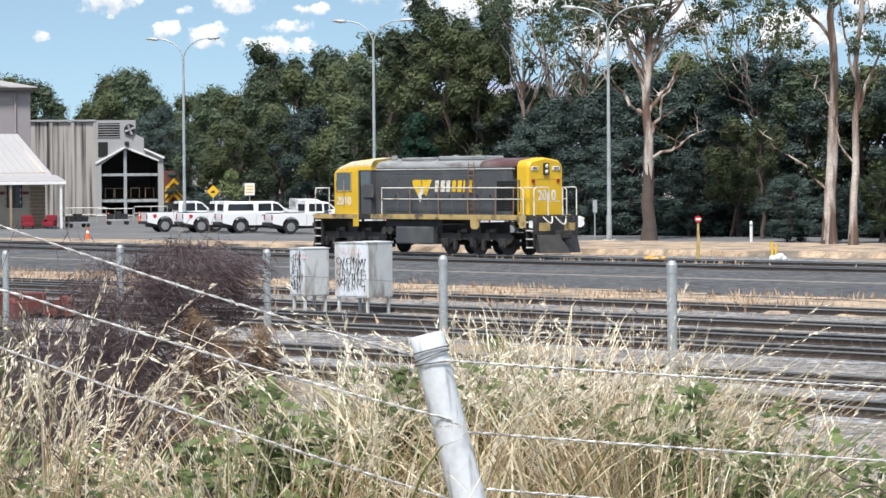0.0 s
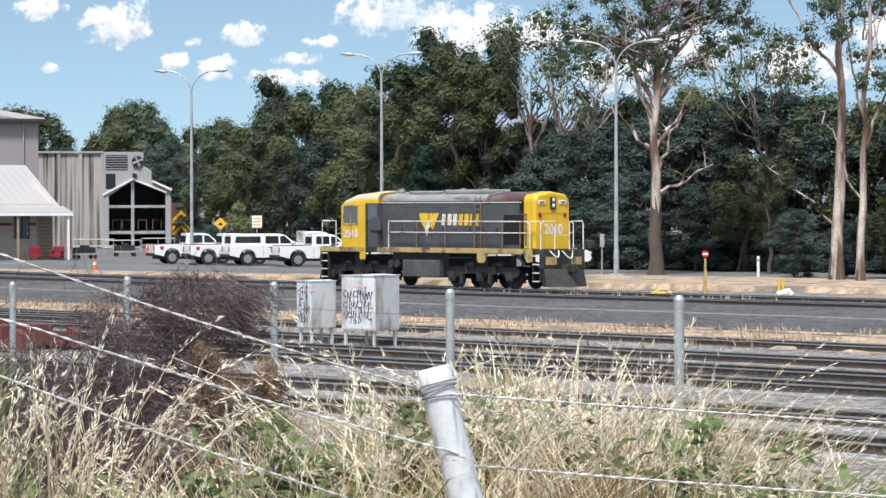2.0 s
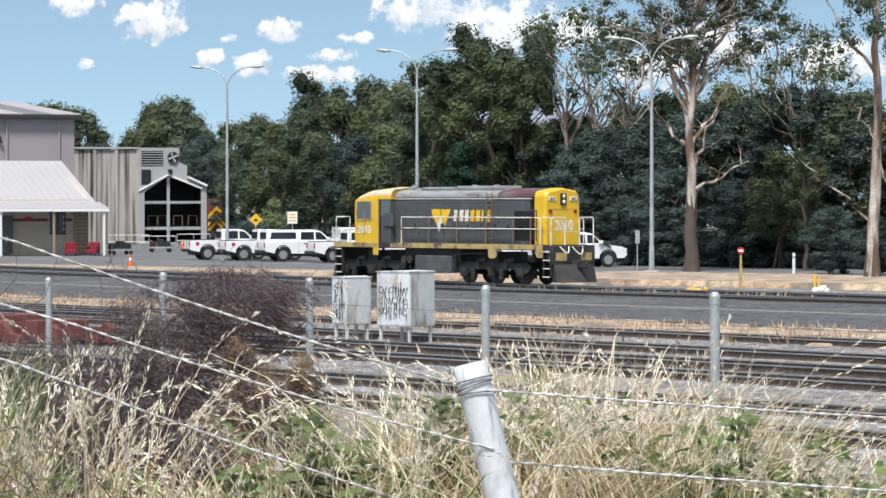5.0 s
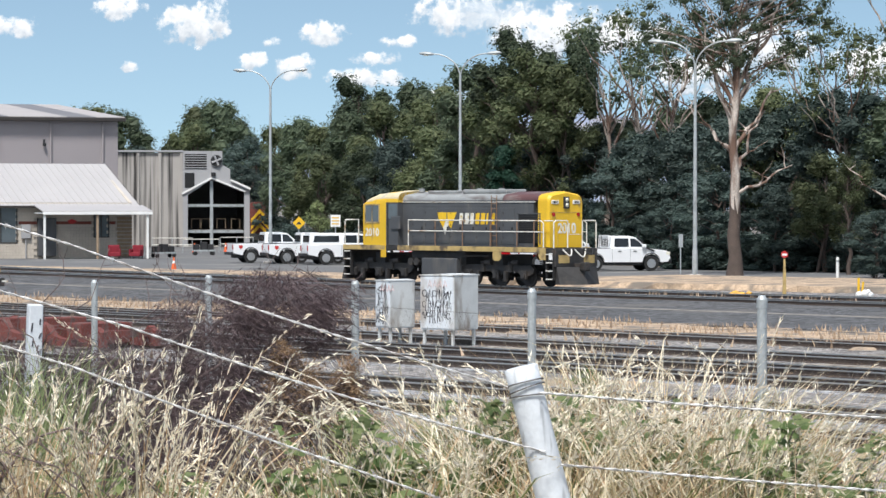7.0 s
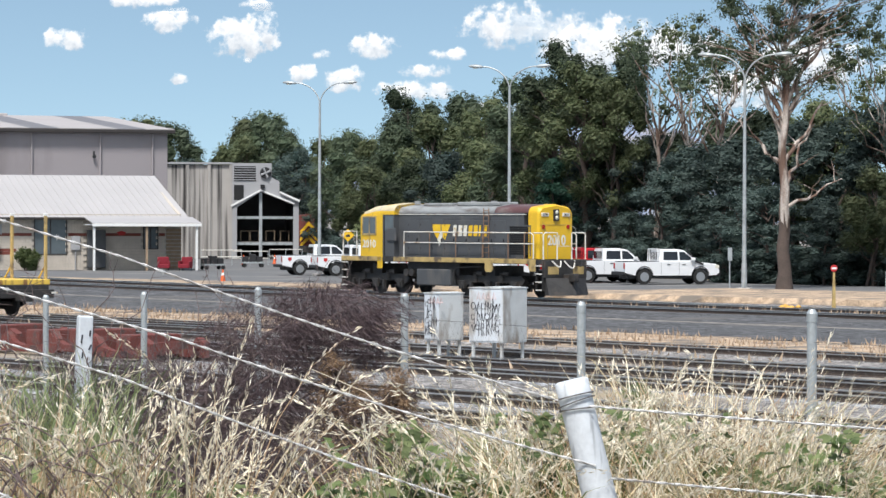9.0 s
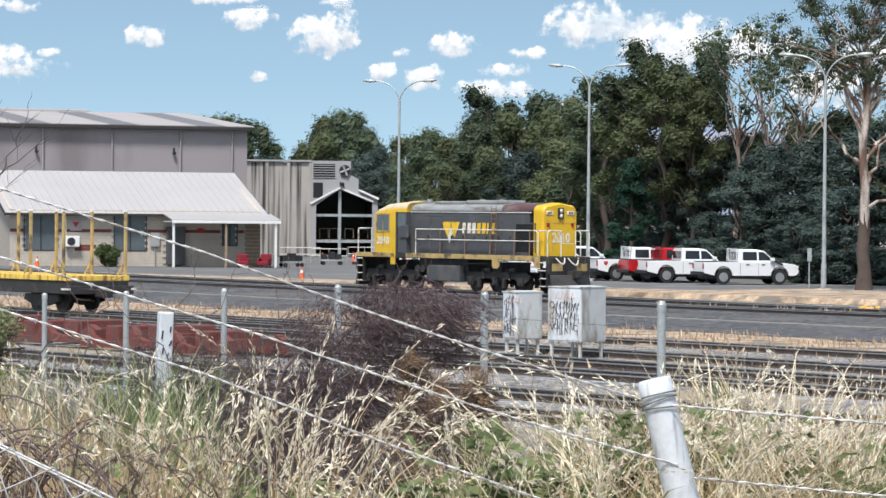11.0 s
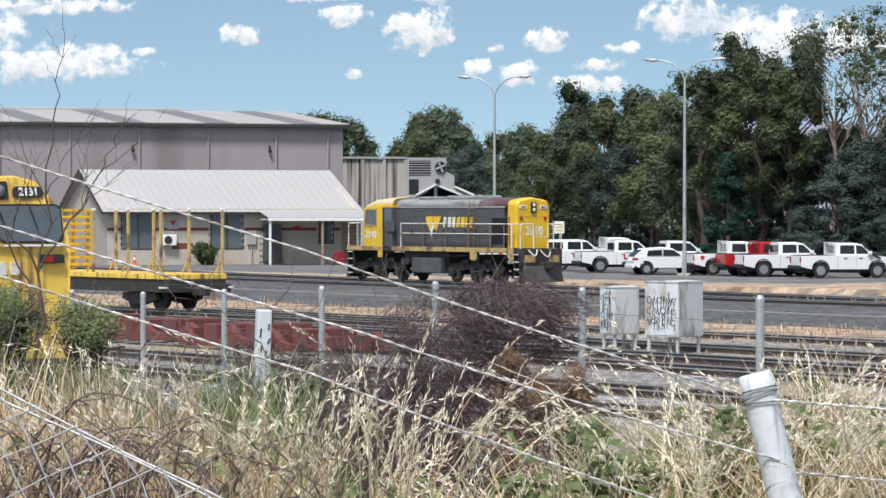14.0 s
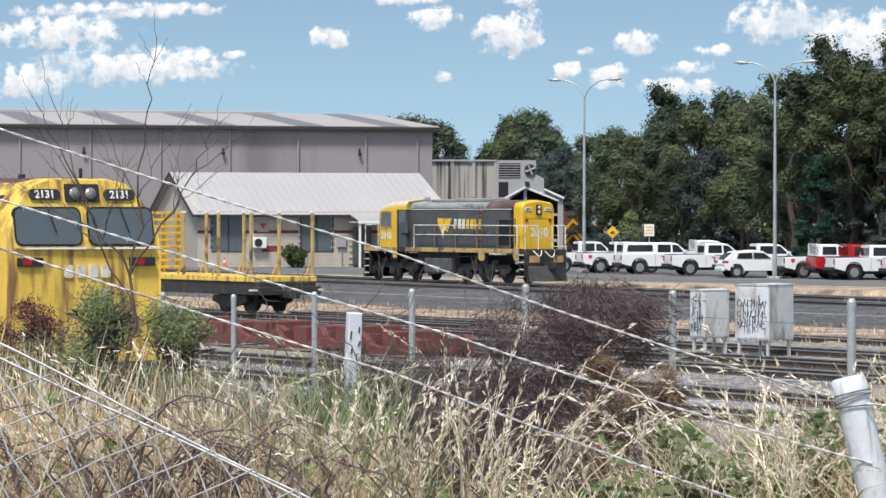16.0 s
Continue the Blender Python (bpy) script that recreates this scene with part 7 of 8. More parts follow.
KINDS = {
    "dense_a": (tree_kind(11, "dense", "gum", "dark_bark"), "bushy dark green eucalypt in the wood", "bushy tree"),
    "dense_b": (tree_kind(12, "dense", "olive", "dark_bark"), "bushy olive-green eucalypt in the wood", "bushy tree"),
    "dense_c": (tree_kind(13, "wattle", "dark", "dark_bark"), "dense wattle, its blue-green darkened as in deep shade", "bushy tree"),
    "tall_a": (tree_kind(21, "tall", "gum", "dark_bark"), "tall slender eucalypt with a dark crown", "tree"),
    "tall_b": (tree_kind(22, "tall", "olive", "dark_bark"), "tall eucalypt with reddish trunk and olive crown", "tree"),
    "under": (tree_kind(51, "under", "dark", "dark_bark"), "low blue-green scrub at the foot of the wood", "scrub"),
    "cone": (tree_kind(31, "cone", "pine", "dark_bark"), "dark green conifer among the eucalypts", "conifer"),
    "open_a": (tree_kind(41, "open", "gum", "bark"), "pale-limbed gum tree with thin high foliage", "gum tree"),
    "open_b": (tree_kind(42, "open", "olive", "bark"), "pale-limbed gum tree with sparse olive leaves", "gum tree"),
}
tree_turn = random.Random(77)


def tree(kind, side, top, far, wide=1.0):
    """side and top: the bearing and height over eye level, as slopes in thousandths; far: metres away."""
    (tm, cm), label, cat = KINDS[kind]
    if side < -77 and far > 240:
        far += 45                                     # behind the workshop
    x = far * math.tan(math.atan(side / 1000) + radians(1.164))
    h = top / 1000 * far + 3.3 + 0.35
    t = thing("tree", label, "tree", Matrix.Translation((x, far, -0.3)) @ Matrix.Rotation(tree_turn.uniform(0, 6.28), 4, "Z"), group="wood behind the yard")
    t.scale = (h / 10 * wide, h / 10 * wide, h / 10)
    for nm, me in (("trunk", tm), ("crown", cm)):
        o = new(nm, me)
        o.parent = t


def s0(x):
    return (x - 784) / 5.7


def h0(y):
    return (306 - y) / 5.7


# the wood behind the sheds and the car park, from the sheds round to the gums
for k, x, y, d, w in (
    ("dense_a", -150, 178, 300, 1.1), ("dense_b", -85, 172, 305, 1.2), ("dense_a", -25, 150, 310, 1.2), ("dense_b", 45, 160, 300, 1.1), ("dense_c", 95, 195, 290, 1.2), ("dense_a", 150, 198, 330, 1.0),
    ("dense_a", -60, 140, 300, 1.3), ("dense_b", 18, 130, 310, 1.3), ("dense_a", 66, 138, 300, 1.2), ("dense_b", 212, 128, 300, 1.2), ("dense_a", 262, 150, 296, 1.2), ("dense_b", 190, 160, 280, 1.1), ("dense_a", 238, 118, 285, 1.15), ("dense_c", 290, 176, 275, 1.2), ("dense_b", 335, 165, 280, 1.1), ("dense_a", 385, 150, 285, 1.1),
    ("dense_b", 425, 165, 265, 1.1), ("dense_a", 470, 138, 262, 1.1), ("tall_a", 491, 78, 270, 1.35), ("dense_b", 530, 120, 255, 1.1), ("dense_a", 585, 84, 258, 1.0), ("dense_b", 632, 92, 250, 1.0), ("dense_a", 672, 110, 248, 1.0),
    ("dense_b", 420, 215, 235, 1.3), ("dense_a", 500, 200, 232, 1.3), ("dense_c", 560, 180, 228, 1.3), ("dense_b", 620, 170, 224, 1.3), ("dense_a", 690, 150, 215, 1.3), ("dense_c", 340, 230, 245, 1.4), ("dense_c", 270, 225, 255, 1.4),
    ("tall_a", 705, 62, 212, 1.5), ("tall_b", 742, 62, 206, 1.5), ("tall_a", 775, -6, 204, 1.25), ("tall_b", 800, 30, 198, 1.5), ("tall_a", 862, -2, 200, 1.1), ("tall_b", 845, 60, 196, 1.1),
    ("cone", 742, 205, 196, 1.15), ("dense_c", 800, 190, 200, 1.4), ("dense_a", 860, 170, 205, 1.3), ("dense_c", 905, 150, 196, 1.2), ("dense_a", 955, 150, 200, 1.2),
    ("open_a", 930, -15, 195, 1.1), ("open_b", 985, -30, 190, 1.1), ("open_a", 1040, -20, 185, 1.1), ("dense_c", 930, 215, 186, 1.5), ("dense_c", 1000, 165, 188, 1.5), ("dense_a", 1040, 128, 192, 1.2),
    ("dense_c", 1075, 150, 182, 1.4), ("dense_a", 1110, 110, 188, 1.2), ("dense_c", 1165, 120, 178, 1.4), ("dense_b", 1205, 95, 180, 1.1), ("dense_c", 1245, 112, 178, 1.3), ("dense_a", 1290, 104, 180, 1.2), ("dense_c", 1335, 88, 175, 1.3), ("dense_c", 1385, 92, 172, 1.3),
    ("open_b", 1285, -30, 182, 1.2), ("open_b", 1345, 10, 172, 1.2), ("dense_a", 1440, 110, 170, 1.3), ("dense_c", 1490, 130, 168, 1.4), ("dense_b", 1540, 120, 168, 1.2), ("dense_c", 1595, 110, 166, 1.3), ("dense_a", 1650, 125, 166, 1.2),
    ("dense_b", 1310, 215, 166, 1.2), ("dense_c", 1120, 240, 172, 1.6), ("dense_c", 1230, 260, 168, 1.6), ("dense_c", 1400, 310, 152, 1.7), ("dense_b", 1560, 310, 150, 1.4), ("dense_c", 1030, 290, 176, 1.7), ("dense_c", 880, 290, 192, 1.7), ("dense_c", 1480, 330, 150, 1.6),
    ("tall_b", 1352, 215, 160, 1.3), ("dense_c", 720, 225, 226, 1.6), ("dense_c", 775, 215, 223, 1.6), ("dense_c", 835, 225, 219, 1.6), ("dense_c", 655, 235, 236, 1.6), ("dense_c", 1700, 100, 166, 1.4), ("dense_a", 1750, 120, 166, 1.4), ("dense_c", 1640, 300, 150, 1.5)):
    tree(k, s0(x), h0(y), d, w)
# scrub along the foot of the wood
for i in range(20):
    tree("under", s0(1062 + i * 36), h0(352 - 22 * (i * 7 % 5) / 4), 174 - 0.9 * i, 1.6 + 0.3 * (i % 3))
for i in range(17):
    tree("under", s0(300 + i * 31), h0(338 - 16 * (i * 3 % 4) / 3), 262 - 2.4 * i, 2.0)
for i in range(9):
    tree("under", s0(840 + i * 24), h0(345 - 14 * (i % 3)), 193 - i, 1.7)


def hero_gum(x, y, height, girth, seed, limbs, crown, label, lean=0.0, foot=0.27):
    """A tall pale gum with its own limbs; limbs: (start height, reach sideways, end height, thickness, leafy)."""
    rnd, rng = random.Random(seed), np.random.default_rng(seed)
    t = thing("gum_tree", label, "gum tree", pose(x, y, -0.3), group="tall pale gums")
    tv, tf = [], []
    spine = wander(rnd, (0, 0, 0), (lean, 0, height), 12, 0.16)
    limb(tv, tf, spine, [girth * (1 - 0.72 * i / 12) * (1.35 if i == 0 else 1) for i in range(13)], 12)
    centres, radii = [], []
    for z0, dx, z1, r, leafy in limbs:
        a = spine[min(12, int(z0 / height * 12))].copy()
        b = Vector((a.x + dx, rnd.uniform(-0.8, 0.8), z1))
        pts = wander(rnd, a, b, 8, 0.28)
        limb(tv, tf, pts, np.linspace(r, r * 0.25, 9), 7)
        for i in range(3, 9, 2):
            e = pts[i] + Vector((rnd.uniform(-1.2, 1.2), rnd.uniform(-0.8, 0.8), rnd.uniform(0.1, 1.3)))
            limb(tv, tf, wander(rnd, pts[i], e, 4, 0.12), np.linspace(r * 0.35, r * 0.08, 5), 5)
            if leafy:
                for j in range(4):
                    centres.append(tuple(e + Vector((rnd.uniform(-0.8, 0.8), rnd.uniform(-0.8, 0.8), rnd.uniform(-0.5, 0.7)))))
                    radii.append(rnd.uniform(0.35, 0.75))
    for cx, cz, r, k in crown:
        for j in range(k):
            centres.append((cx + rnd.uniform(-r, r), rnd.uniform(-r, r) * 0.8, cz + rnd.uniform(-r, r) * 0.6))
            radii.append(rnd.uniform(0.4, 0.85))
            limb(tv, tf, wander(rnd, (lean * 0.8 + rnd.uniform(-0.3, 0.3), 0, cz - rnd.uniform(1.2, 3)), centres[-1], 5, 0.2), np.linspace(0.05, 0.012, 6), 5)
    o = new("trunk", raw("trunk", tv, tf, M["bark"], True))
    o.parent = t
    tagged(o, "pale smooth trunk with peeling brown bark")
    sv, sf = [], []
    low = [p for p in spine if p.z < height * foot]
    limb(sv, sf, low, [girth * (1 - 0.72 * i / 12) * (1.42 if i == 0 else 1.05 if i < len(low) - 1 else 1.01) for i in range(len(low))], 14)
    for i, q in enumerate(sv):
        if i >= len(sv) - 14:
            q.z += rnd.uniform(-1.1, 0.5)
        q.x += 0.03 * noise.noise((q.x * 5, q.y * 5, q.z * 2))
    o = new("shaggy_bark", raw("shaggy_bark", sv, sf, M["dark_bark"], True))
    o.parent = t
    tagged(o, "dark shaggy bark round the foot")
    v, f = leaf_quads(rng, centres, radii, [135] * len(centres), 0.15, 1.8, 0.75, 0.7, 0.32, 1.1)
    o = new("crown", raw("crown", v, f, L["gum"]))
    o.parent = t


hero_gum(13.4, 158.3, 12.5, 0.33, 5, [(7.2, -2.8, 8.9, 0.13, False), (7.6, -1.6, 13.0, 0.14, True), (8.4, 1.8, 13.5, 0.15, True), (7.0, 2.0, 9.4, 0.13, False), (6.0, 1.5, 8.3, 0.11, False), (4.6, 2.8, 5.6, 0.10, False), (9.0, -3.0, 14.5, 0.12, True), (9.6, 3.0, 15.0, 0.12, True), (10, 0.5, 16, 0.12, True)],
         [(-1.5, 13.6, 1.6, 9), (1.8, 14.4, 1.8, 10), (0.3, 16.2, 2.0, 9), (3.6, 13.2, 1.3, 6), (0.2, 11.2, 1.2, 6), (-3.2, 12.6, 1.4, 7), (4.8, 14.6, 1.6, 8), (3.4, 11.4, 1.0, 5), (-1.0, 10.4, 0.9, 4)], "tall pale gum tree with peeling trunk and dead white limbs", 0.0, 0.36)
hero_gum(20.2, 143.3, 15.5, 0.30, 6, [(9.5, -2.4, 13.0, 0.10, True), (7.5, -1.7, 8.8, 0.07, False), (3.6, -3.4, 5.6, 0.06, False), (11.0, 2.0, 14.0, 0.10, True)], [(-1.0, 14.6, 1.2, 3), (1.4, 15.2, 1.3, 4)], "tall straight gum with pinkish bark", 0.3, 0.15)
hero_gum(21.0, 141.5, 14.0, 0.20, 7, [(6.0, 1.6, 10.0, 0.09, True), (4.2, -1.4, 7.0, 0.06, False), (8.0, -1.2, 12.0, 0.08, True)], [(0.4, 12.6, 1.2, 5)], "slender pale gum leaning beside a taller one", 0.5, 0.1)


# ---- shrubs, dead bush, sapling ----
def shrub(name, label, parts_, leaf, m, size, count, twigs=0, twig_mat="twig", seed=1):
    """Clumps of small leaves on thin stems; parts_: (x, y, z, rx, rz)."""
    rnd, rng = random.Random(seed), np.random.default_rng(seed)
    t = thing(name, label, "shrub", m)
    tv, tf, cs, rs, ks = [], [], [], [], []
    for x, y, z, rx, rz in parts_:
        for i in range(max(3, count // 260)):
            d = Vector((rnd.gauss(0, 1), rnd.gauss(0, 1), rnd.gauss(0, 1))).normalized() * rnd.random() ** 0.4
            cs.append((x + d.x * rx * 0.75, y + d.y * rx * 0.75, z + d.z * rz * 0.75))
            rs.append(min(rx, rz) * rnd.uniform(0.32, 0.6))
            ks.append(260)
        for i in range(twigs):
            d = Vector((rnd.gauss(0, 1), rnd.gauss(0, 0.7), rnd.gauss(0, 1))).normalized() * rnd.uniform(0.6, 1.25)
            b = Vector((x + d.x * rx, y + d.y * rx, z + d.z * rz))
            a = Vector((x + rnd.uniform(-0.3, 0.3) * rx, y + rnd.uniform(-0.3, 0.3) * rx, z - rz * rnd.uniform(0.3, 1.0)))
            limb(tv, tf, wander(rnd, a, b, 6, 0.10), np.linspace(0.006, 0.0012, 7), 4)
        for i in range(7):
            limb(tv, tf, wander(rnd, (x + rnd.uniform(-0.1, 0.1), y, 0), (x + rnd.uniform(-0.5, 0.5) * rx, y, z), 5, 0.08), np.linspace(0.02, 0.006, 6), 5)
    o = new("stem_tangle", raw("stem_tangle", tv, tf, M[twig_mat], True))
    o.parent = t
    v, f = leaf_quads(rng, cs, rs, ks, size, 0.0, 0.9, 1.3, 0.0, 0.5 if size < 0.03 else 1.0)
    o = new("foliage", raw("foliage", v, f, L[leaf]))
    o.parent = t
    return t


def dead_bush():
    """Arching boughs hung with a haze of fine drooping twigs; masses: (x, y, z, half width, half height, twigs)."""
    rnd, rng = random.Random(3), np.random.default_rng(3)
    t = thing("dead_bush", "dead purple-brown bush of fine tangled twigs by the fence", "shrub", pose(-1.92, 24, ground_z(-1.9, 24)))
    masses = ((0.58, 0, 1.72, 0.46, 0.24, 5600), (0.92, 0, 1.60, 0.26, 0.24, 1900), (0.15, 0, 1.60, 0.50, 0.26, 3000), (0.25, 0, 1.2, 0.35, 0.35, 3400), (-0.3, 0.1, 1.30, 0.55, 0.30, 1700), (-0.8, 0.1, 0.95, 0.70, 0.42, 6500), (0.1, -0.1, 0.8, 0.65, 0.5, 8000), (-1.4, 0.2, 0.75, 0.75, 0.45, 9500), (-0.5, -0.3, 0.55, 1.0, 0.45, 12000), (-2.0, 0.3, 0.7, 0.6, 0.45, 5000), (-2.5, 0.3, 0.6, 0.5, 0.4, 3000), (-1.2, 0.1, 1.22, 0.5, 0.25, 1500))
    qs = []
    for x, y, z, rx, rz, k in masses:
        hub = rng.normal(size=(max(8, k // 90), 3))       # sprays, with gaps between them
        hub *= rng.uniform(0, 1.25, (len(hub), 1)) ** 0.4 / np.linalg.norm(hub, axis=1)[:, None]
        d = hub[rng.integers(0, len(hub), k)] + rng.normal(size=(k, 3)) * np.array((0.16, 0.2, 0.16)) - np.abs(rng.normal(size=(k, 1))) * np.array((0, 0, 0.22))
        p = np.array((x, y, z)) + d * np.array((rx, min(rx, 0.5), rz))
        ax = np.stack([d[:, 0] * 0.9 + 0.25 + rng.normal(0, 0.5, k), rng.normal(0, 0.5, k), -0.45 + rng.normal(0, 0.55, k)], 1)
        ax /= np.linalg.norm(ax, axis=1)[:, None]
        side = np.cross(ax, rng.normal(size=(k, 3)))
        side /= np.linalg.norm(side, axis=1)[:, None]
        ln, w = rng.uniform(0.05, 0.17, (k, 1)), rng.uniform(0.0012, 0.0032, (k, 1))
        qs.append(np.stack([p - ax * ln / 2, p + side * w, p + ax * ln / 2, p - side * w], 1).reshape(-1, 3))
    q = np.concatenate(qs)
    o = new("twig_haze", raw("twig_haze", q, [(4 * i, 4 * i + 1, 4 * i + 2, 4 * i + 3) for i in range(len(q) // 4)], L["deadleaf"]))
    o.parent = t
    tv, tf = [], []
    for i in range(26):                               # boughs spring from the foot and arch to the right
        x, y, z, rx, rz, k = masses[i % len(masses)]
        foot = Vector((rnd.uniform(-1.3, -0.2), rnd.uniform(-0.1, 0.2), -0.05))
        end = Vector((x + rnd.uniform(-0.8, 0.9) * rx, y + rnd.uniform(-0.2, 0.2), z + rnd.uniform(-0.3, 0.9) * rz))
        crest = foot.lerp(end, 0.55) + Vector((-0.18, 0, 0.30))
        pts = []
        for j in range(11):
            f = j / 10
            pts.append(foot * (1 - f) ** 2 + crest * 2 * f * (1 - f) + end * f * f + Vector((rnd.uniform(-0.03, 0.03), 0, rnd.uniform(-0.03, 0.03))))
        limb(tv, tf, pts, np.linspace(0.020, 0.004, 11), 5)
        for j in range(3, 11):
            for n_ in range(3):
                e = pts[j] + Vector((rnd.uniform(-0.28, 0.4), rnd.uniform(-0.1, 0.1), rnd.uniform(-0.3, 0.28)))
                limb(tv, tf, wander(rnd, pts[j], e, 4, 0.04), np.linspace(0.005, 0.0014, 5), 4)
    o = new("bough_tangle", raw("bough_tangle", tv, tf, M["twig"], True))
    o.parent = t
    return t


bush = dead_bush()


def sticks():
    """Bare arching sticks standing out of the bush."""
    rnd = random.Random(8)
    tv, tf = [], []
    for i in range(44):
        a = Vector((rnd.uniform(-2.3, 0.5), rnd.uniform(-0.2, 0.2), rnd.uniform(0.4, 1.3)))
        b = a + Vector((rnd.uniform(-0.45, 0.5), rnd.uniform(-0.1, 0.1), rnd.uniform(0.5, 1.15)))
        b.z = min(b.z, 2.12)
        pts = wander(rnd, a, b, 8, 0.07)
        limb(tv, tf, pts, np.linspace(0.008, 0.002, 9), 4)
        for j in range(3, 8):
            e = pts[j] + Vector((rnd.uniform(-0.22, 0.22), rnd.uniform(-0.05, 0.05), rnd.uniform(-0.02, 0.2)))
            limb(tv, tf, wander(rnd, pts[j], e, 3, 0.02), np.linspace(0.003, 0.001, 4), 4)
    o = new("stick_tangle", raw("stick_tangle", tv, tf, M["twig"], True))
    o.parent = bush


sticks()
shrub("rusty_shrub", "rust-brown dried weeds against the fence", [(-0.12, 0, 1.38, 0.13, 0.18), (0, 0, 1.12, 0.32, 0.28), (0.36, 0.1, 1.2, 0.16, 0.2), (0.3, 0.1, 0.92, 0.34, 0.32), (-0.1, -0.2, 0.7, 0.4, 0.4)], "rustleaf", pose(-1.18, 23.6, ground_z(-1.18, 23.6)), 0.024, 4200, 90, "twig", 4)
shrub("green_shrub", "feathery green shrub growing in the grass", [(0, 0, 0.85, 0.40, 0.28), (-0.3, 0, 0.7, 0.34, 0.3), (0.36, 0.1, 0.7, 0.34, 0.28), (0.1, 0.1, 1.1, 0.22, 0.18), (0.42, 0.2, 1.05, 0.18, 0.16), (-0.1, 0, 0.5, 0.6, 0.3)], "shrub", pose(-3.3, 15, ground_z(-3.3, 15)), 0.022, 5200, 60, "twig", 5)
shrub("maroon_shrub", "small shrub with maroon leaves", [(0, 0, 0.98, 0.26, 0.18), (-0.25, 0, 0.85, 0.24, 0.2), (0.2, 0, 0.8, 0.2, 0.2)], "maroon", pose(-3.72, 16, ground_z(-3.72, 16)), 0.026, 2400, 20, "twig", 6)
shrub("garden_bush", "rounded green bush against the office wall", [(0, 0, 0.95, 1.0, 0.75), (0.35, 0, 0.6, 0.8, 0.55)], "bramble", pose(-31.0, 205.5, -0.15), 0.16, 3500, 10, "dark_bark", 7)
shrub("young_tree", "grey-green young tree behind the parked utes", [(0, 0, 2.4, 0.9, 1.0), (0, 0, 3.4, 0.5, 0.6)], "shrub", pose(-9.2, 205, -0.15), 0.14, 1800, 20, "dark_bark", 9)
for wx, wy, wz, wl_, ws in ((0.57, 14.0, 2.62, "bramble", 10), (0.97, 14.0, 2.48, "rustleaf", 14), (0.30, 12.0, 2.45, "bramble", 15), (1.35, 12.0, 2.45, "rustleaf", 16), (-0.05, 12.5, 2.5, "bramble", 17)):
    wh = wz - ground_z(wx, wy)
    shrub("weed", "yellow-green weed standing in the grass" if wl_ == "bramble" else "brown seeding weed standing in the grass", [(0, 0, wh - 0.16, 0.13, 0.17), (0.1, 0, wh - 0.4, 0.17, 0.2), (-0.05, 0, wh - 0.65, 0.2, 0.25)], wl_, pose(wx, wy, ground_z(wx, wy)), 0.022, 1400, 14, "twig", ws)


def sapling():
    rnd = random.Random(12)
    tv, tf = [], []
    t = thing("bare_sapling", "bare dark sapling with thin leafless twigs", "sapling", pose(-2.86, 14, ground_z(-2.86, 14)))
    def grow(a, d, length, r, depth):
        b = a + d * length
        pts = wander(rnd, a, b, 6, length * 0.06)
        limb(tv, tf, pts, np.linspace(r, r * 0.55, 7), 5)
        if depth == 0:
            return
        for i in range(rnd.randint(3, 4)):
            p = pts[rnd.randint(2, 6)]
            s = rnd.choice((-1, 1))
            nd = (d + Vector((s * rnd.uniform(0.35, 0.95), rnd.uniform(-0.3, 0.3), rnd.uniform(-0.1, 0.4)))).normalized()
            grow(p, nd, length * rnd.uniform(0.34, 0.55), r * 0.45, depth - 1)
        grow(pts[-1], (d + Vector((rnd.uniform(-0.25, 0.25), 0, 0.2))).normalized(), length * 0.5, r * 0.5, depth - 1)
    grow(Vector((0.02, 0, -0.05)), Vector((-0.02, 0, 1)).normalized(), 1.35, 0.0125, 3)
    o = new("stem", raw("stem", tv, tf, M["dark_bark"], True))
    o.parent = t


sapling()


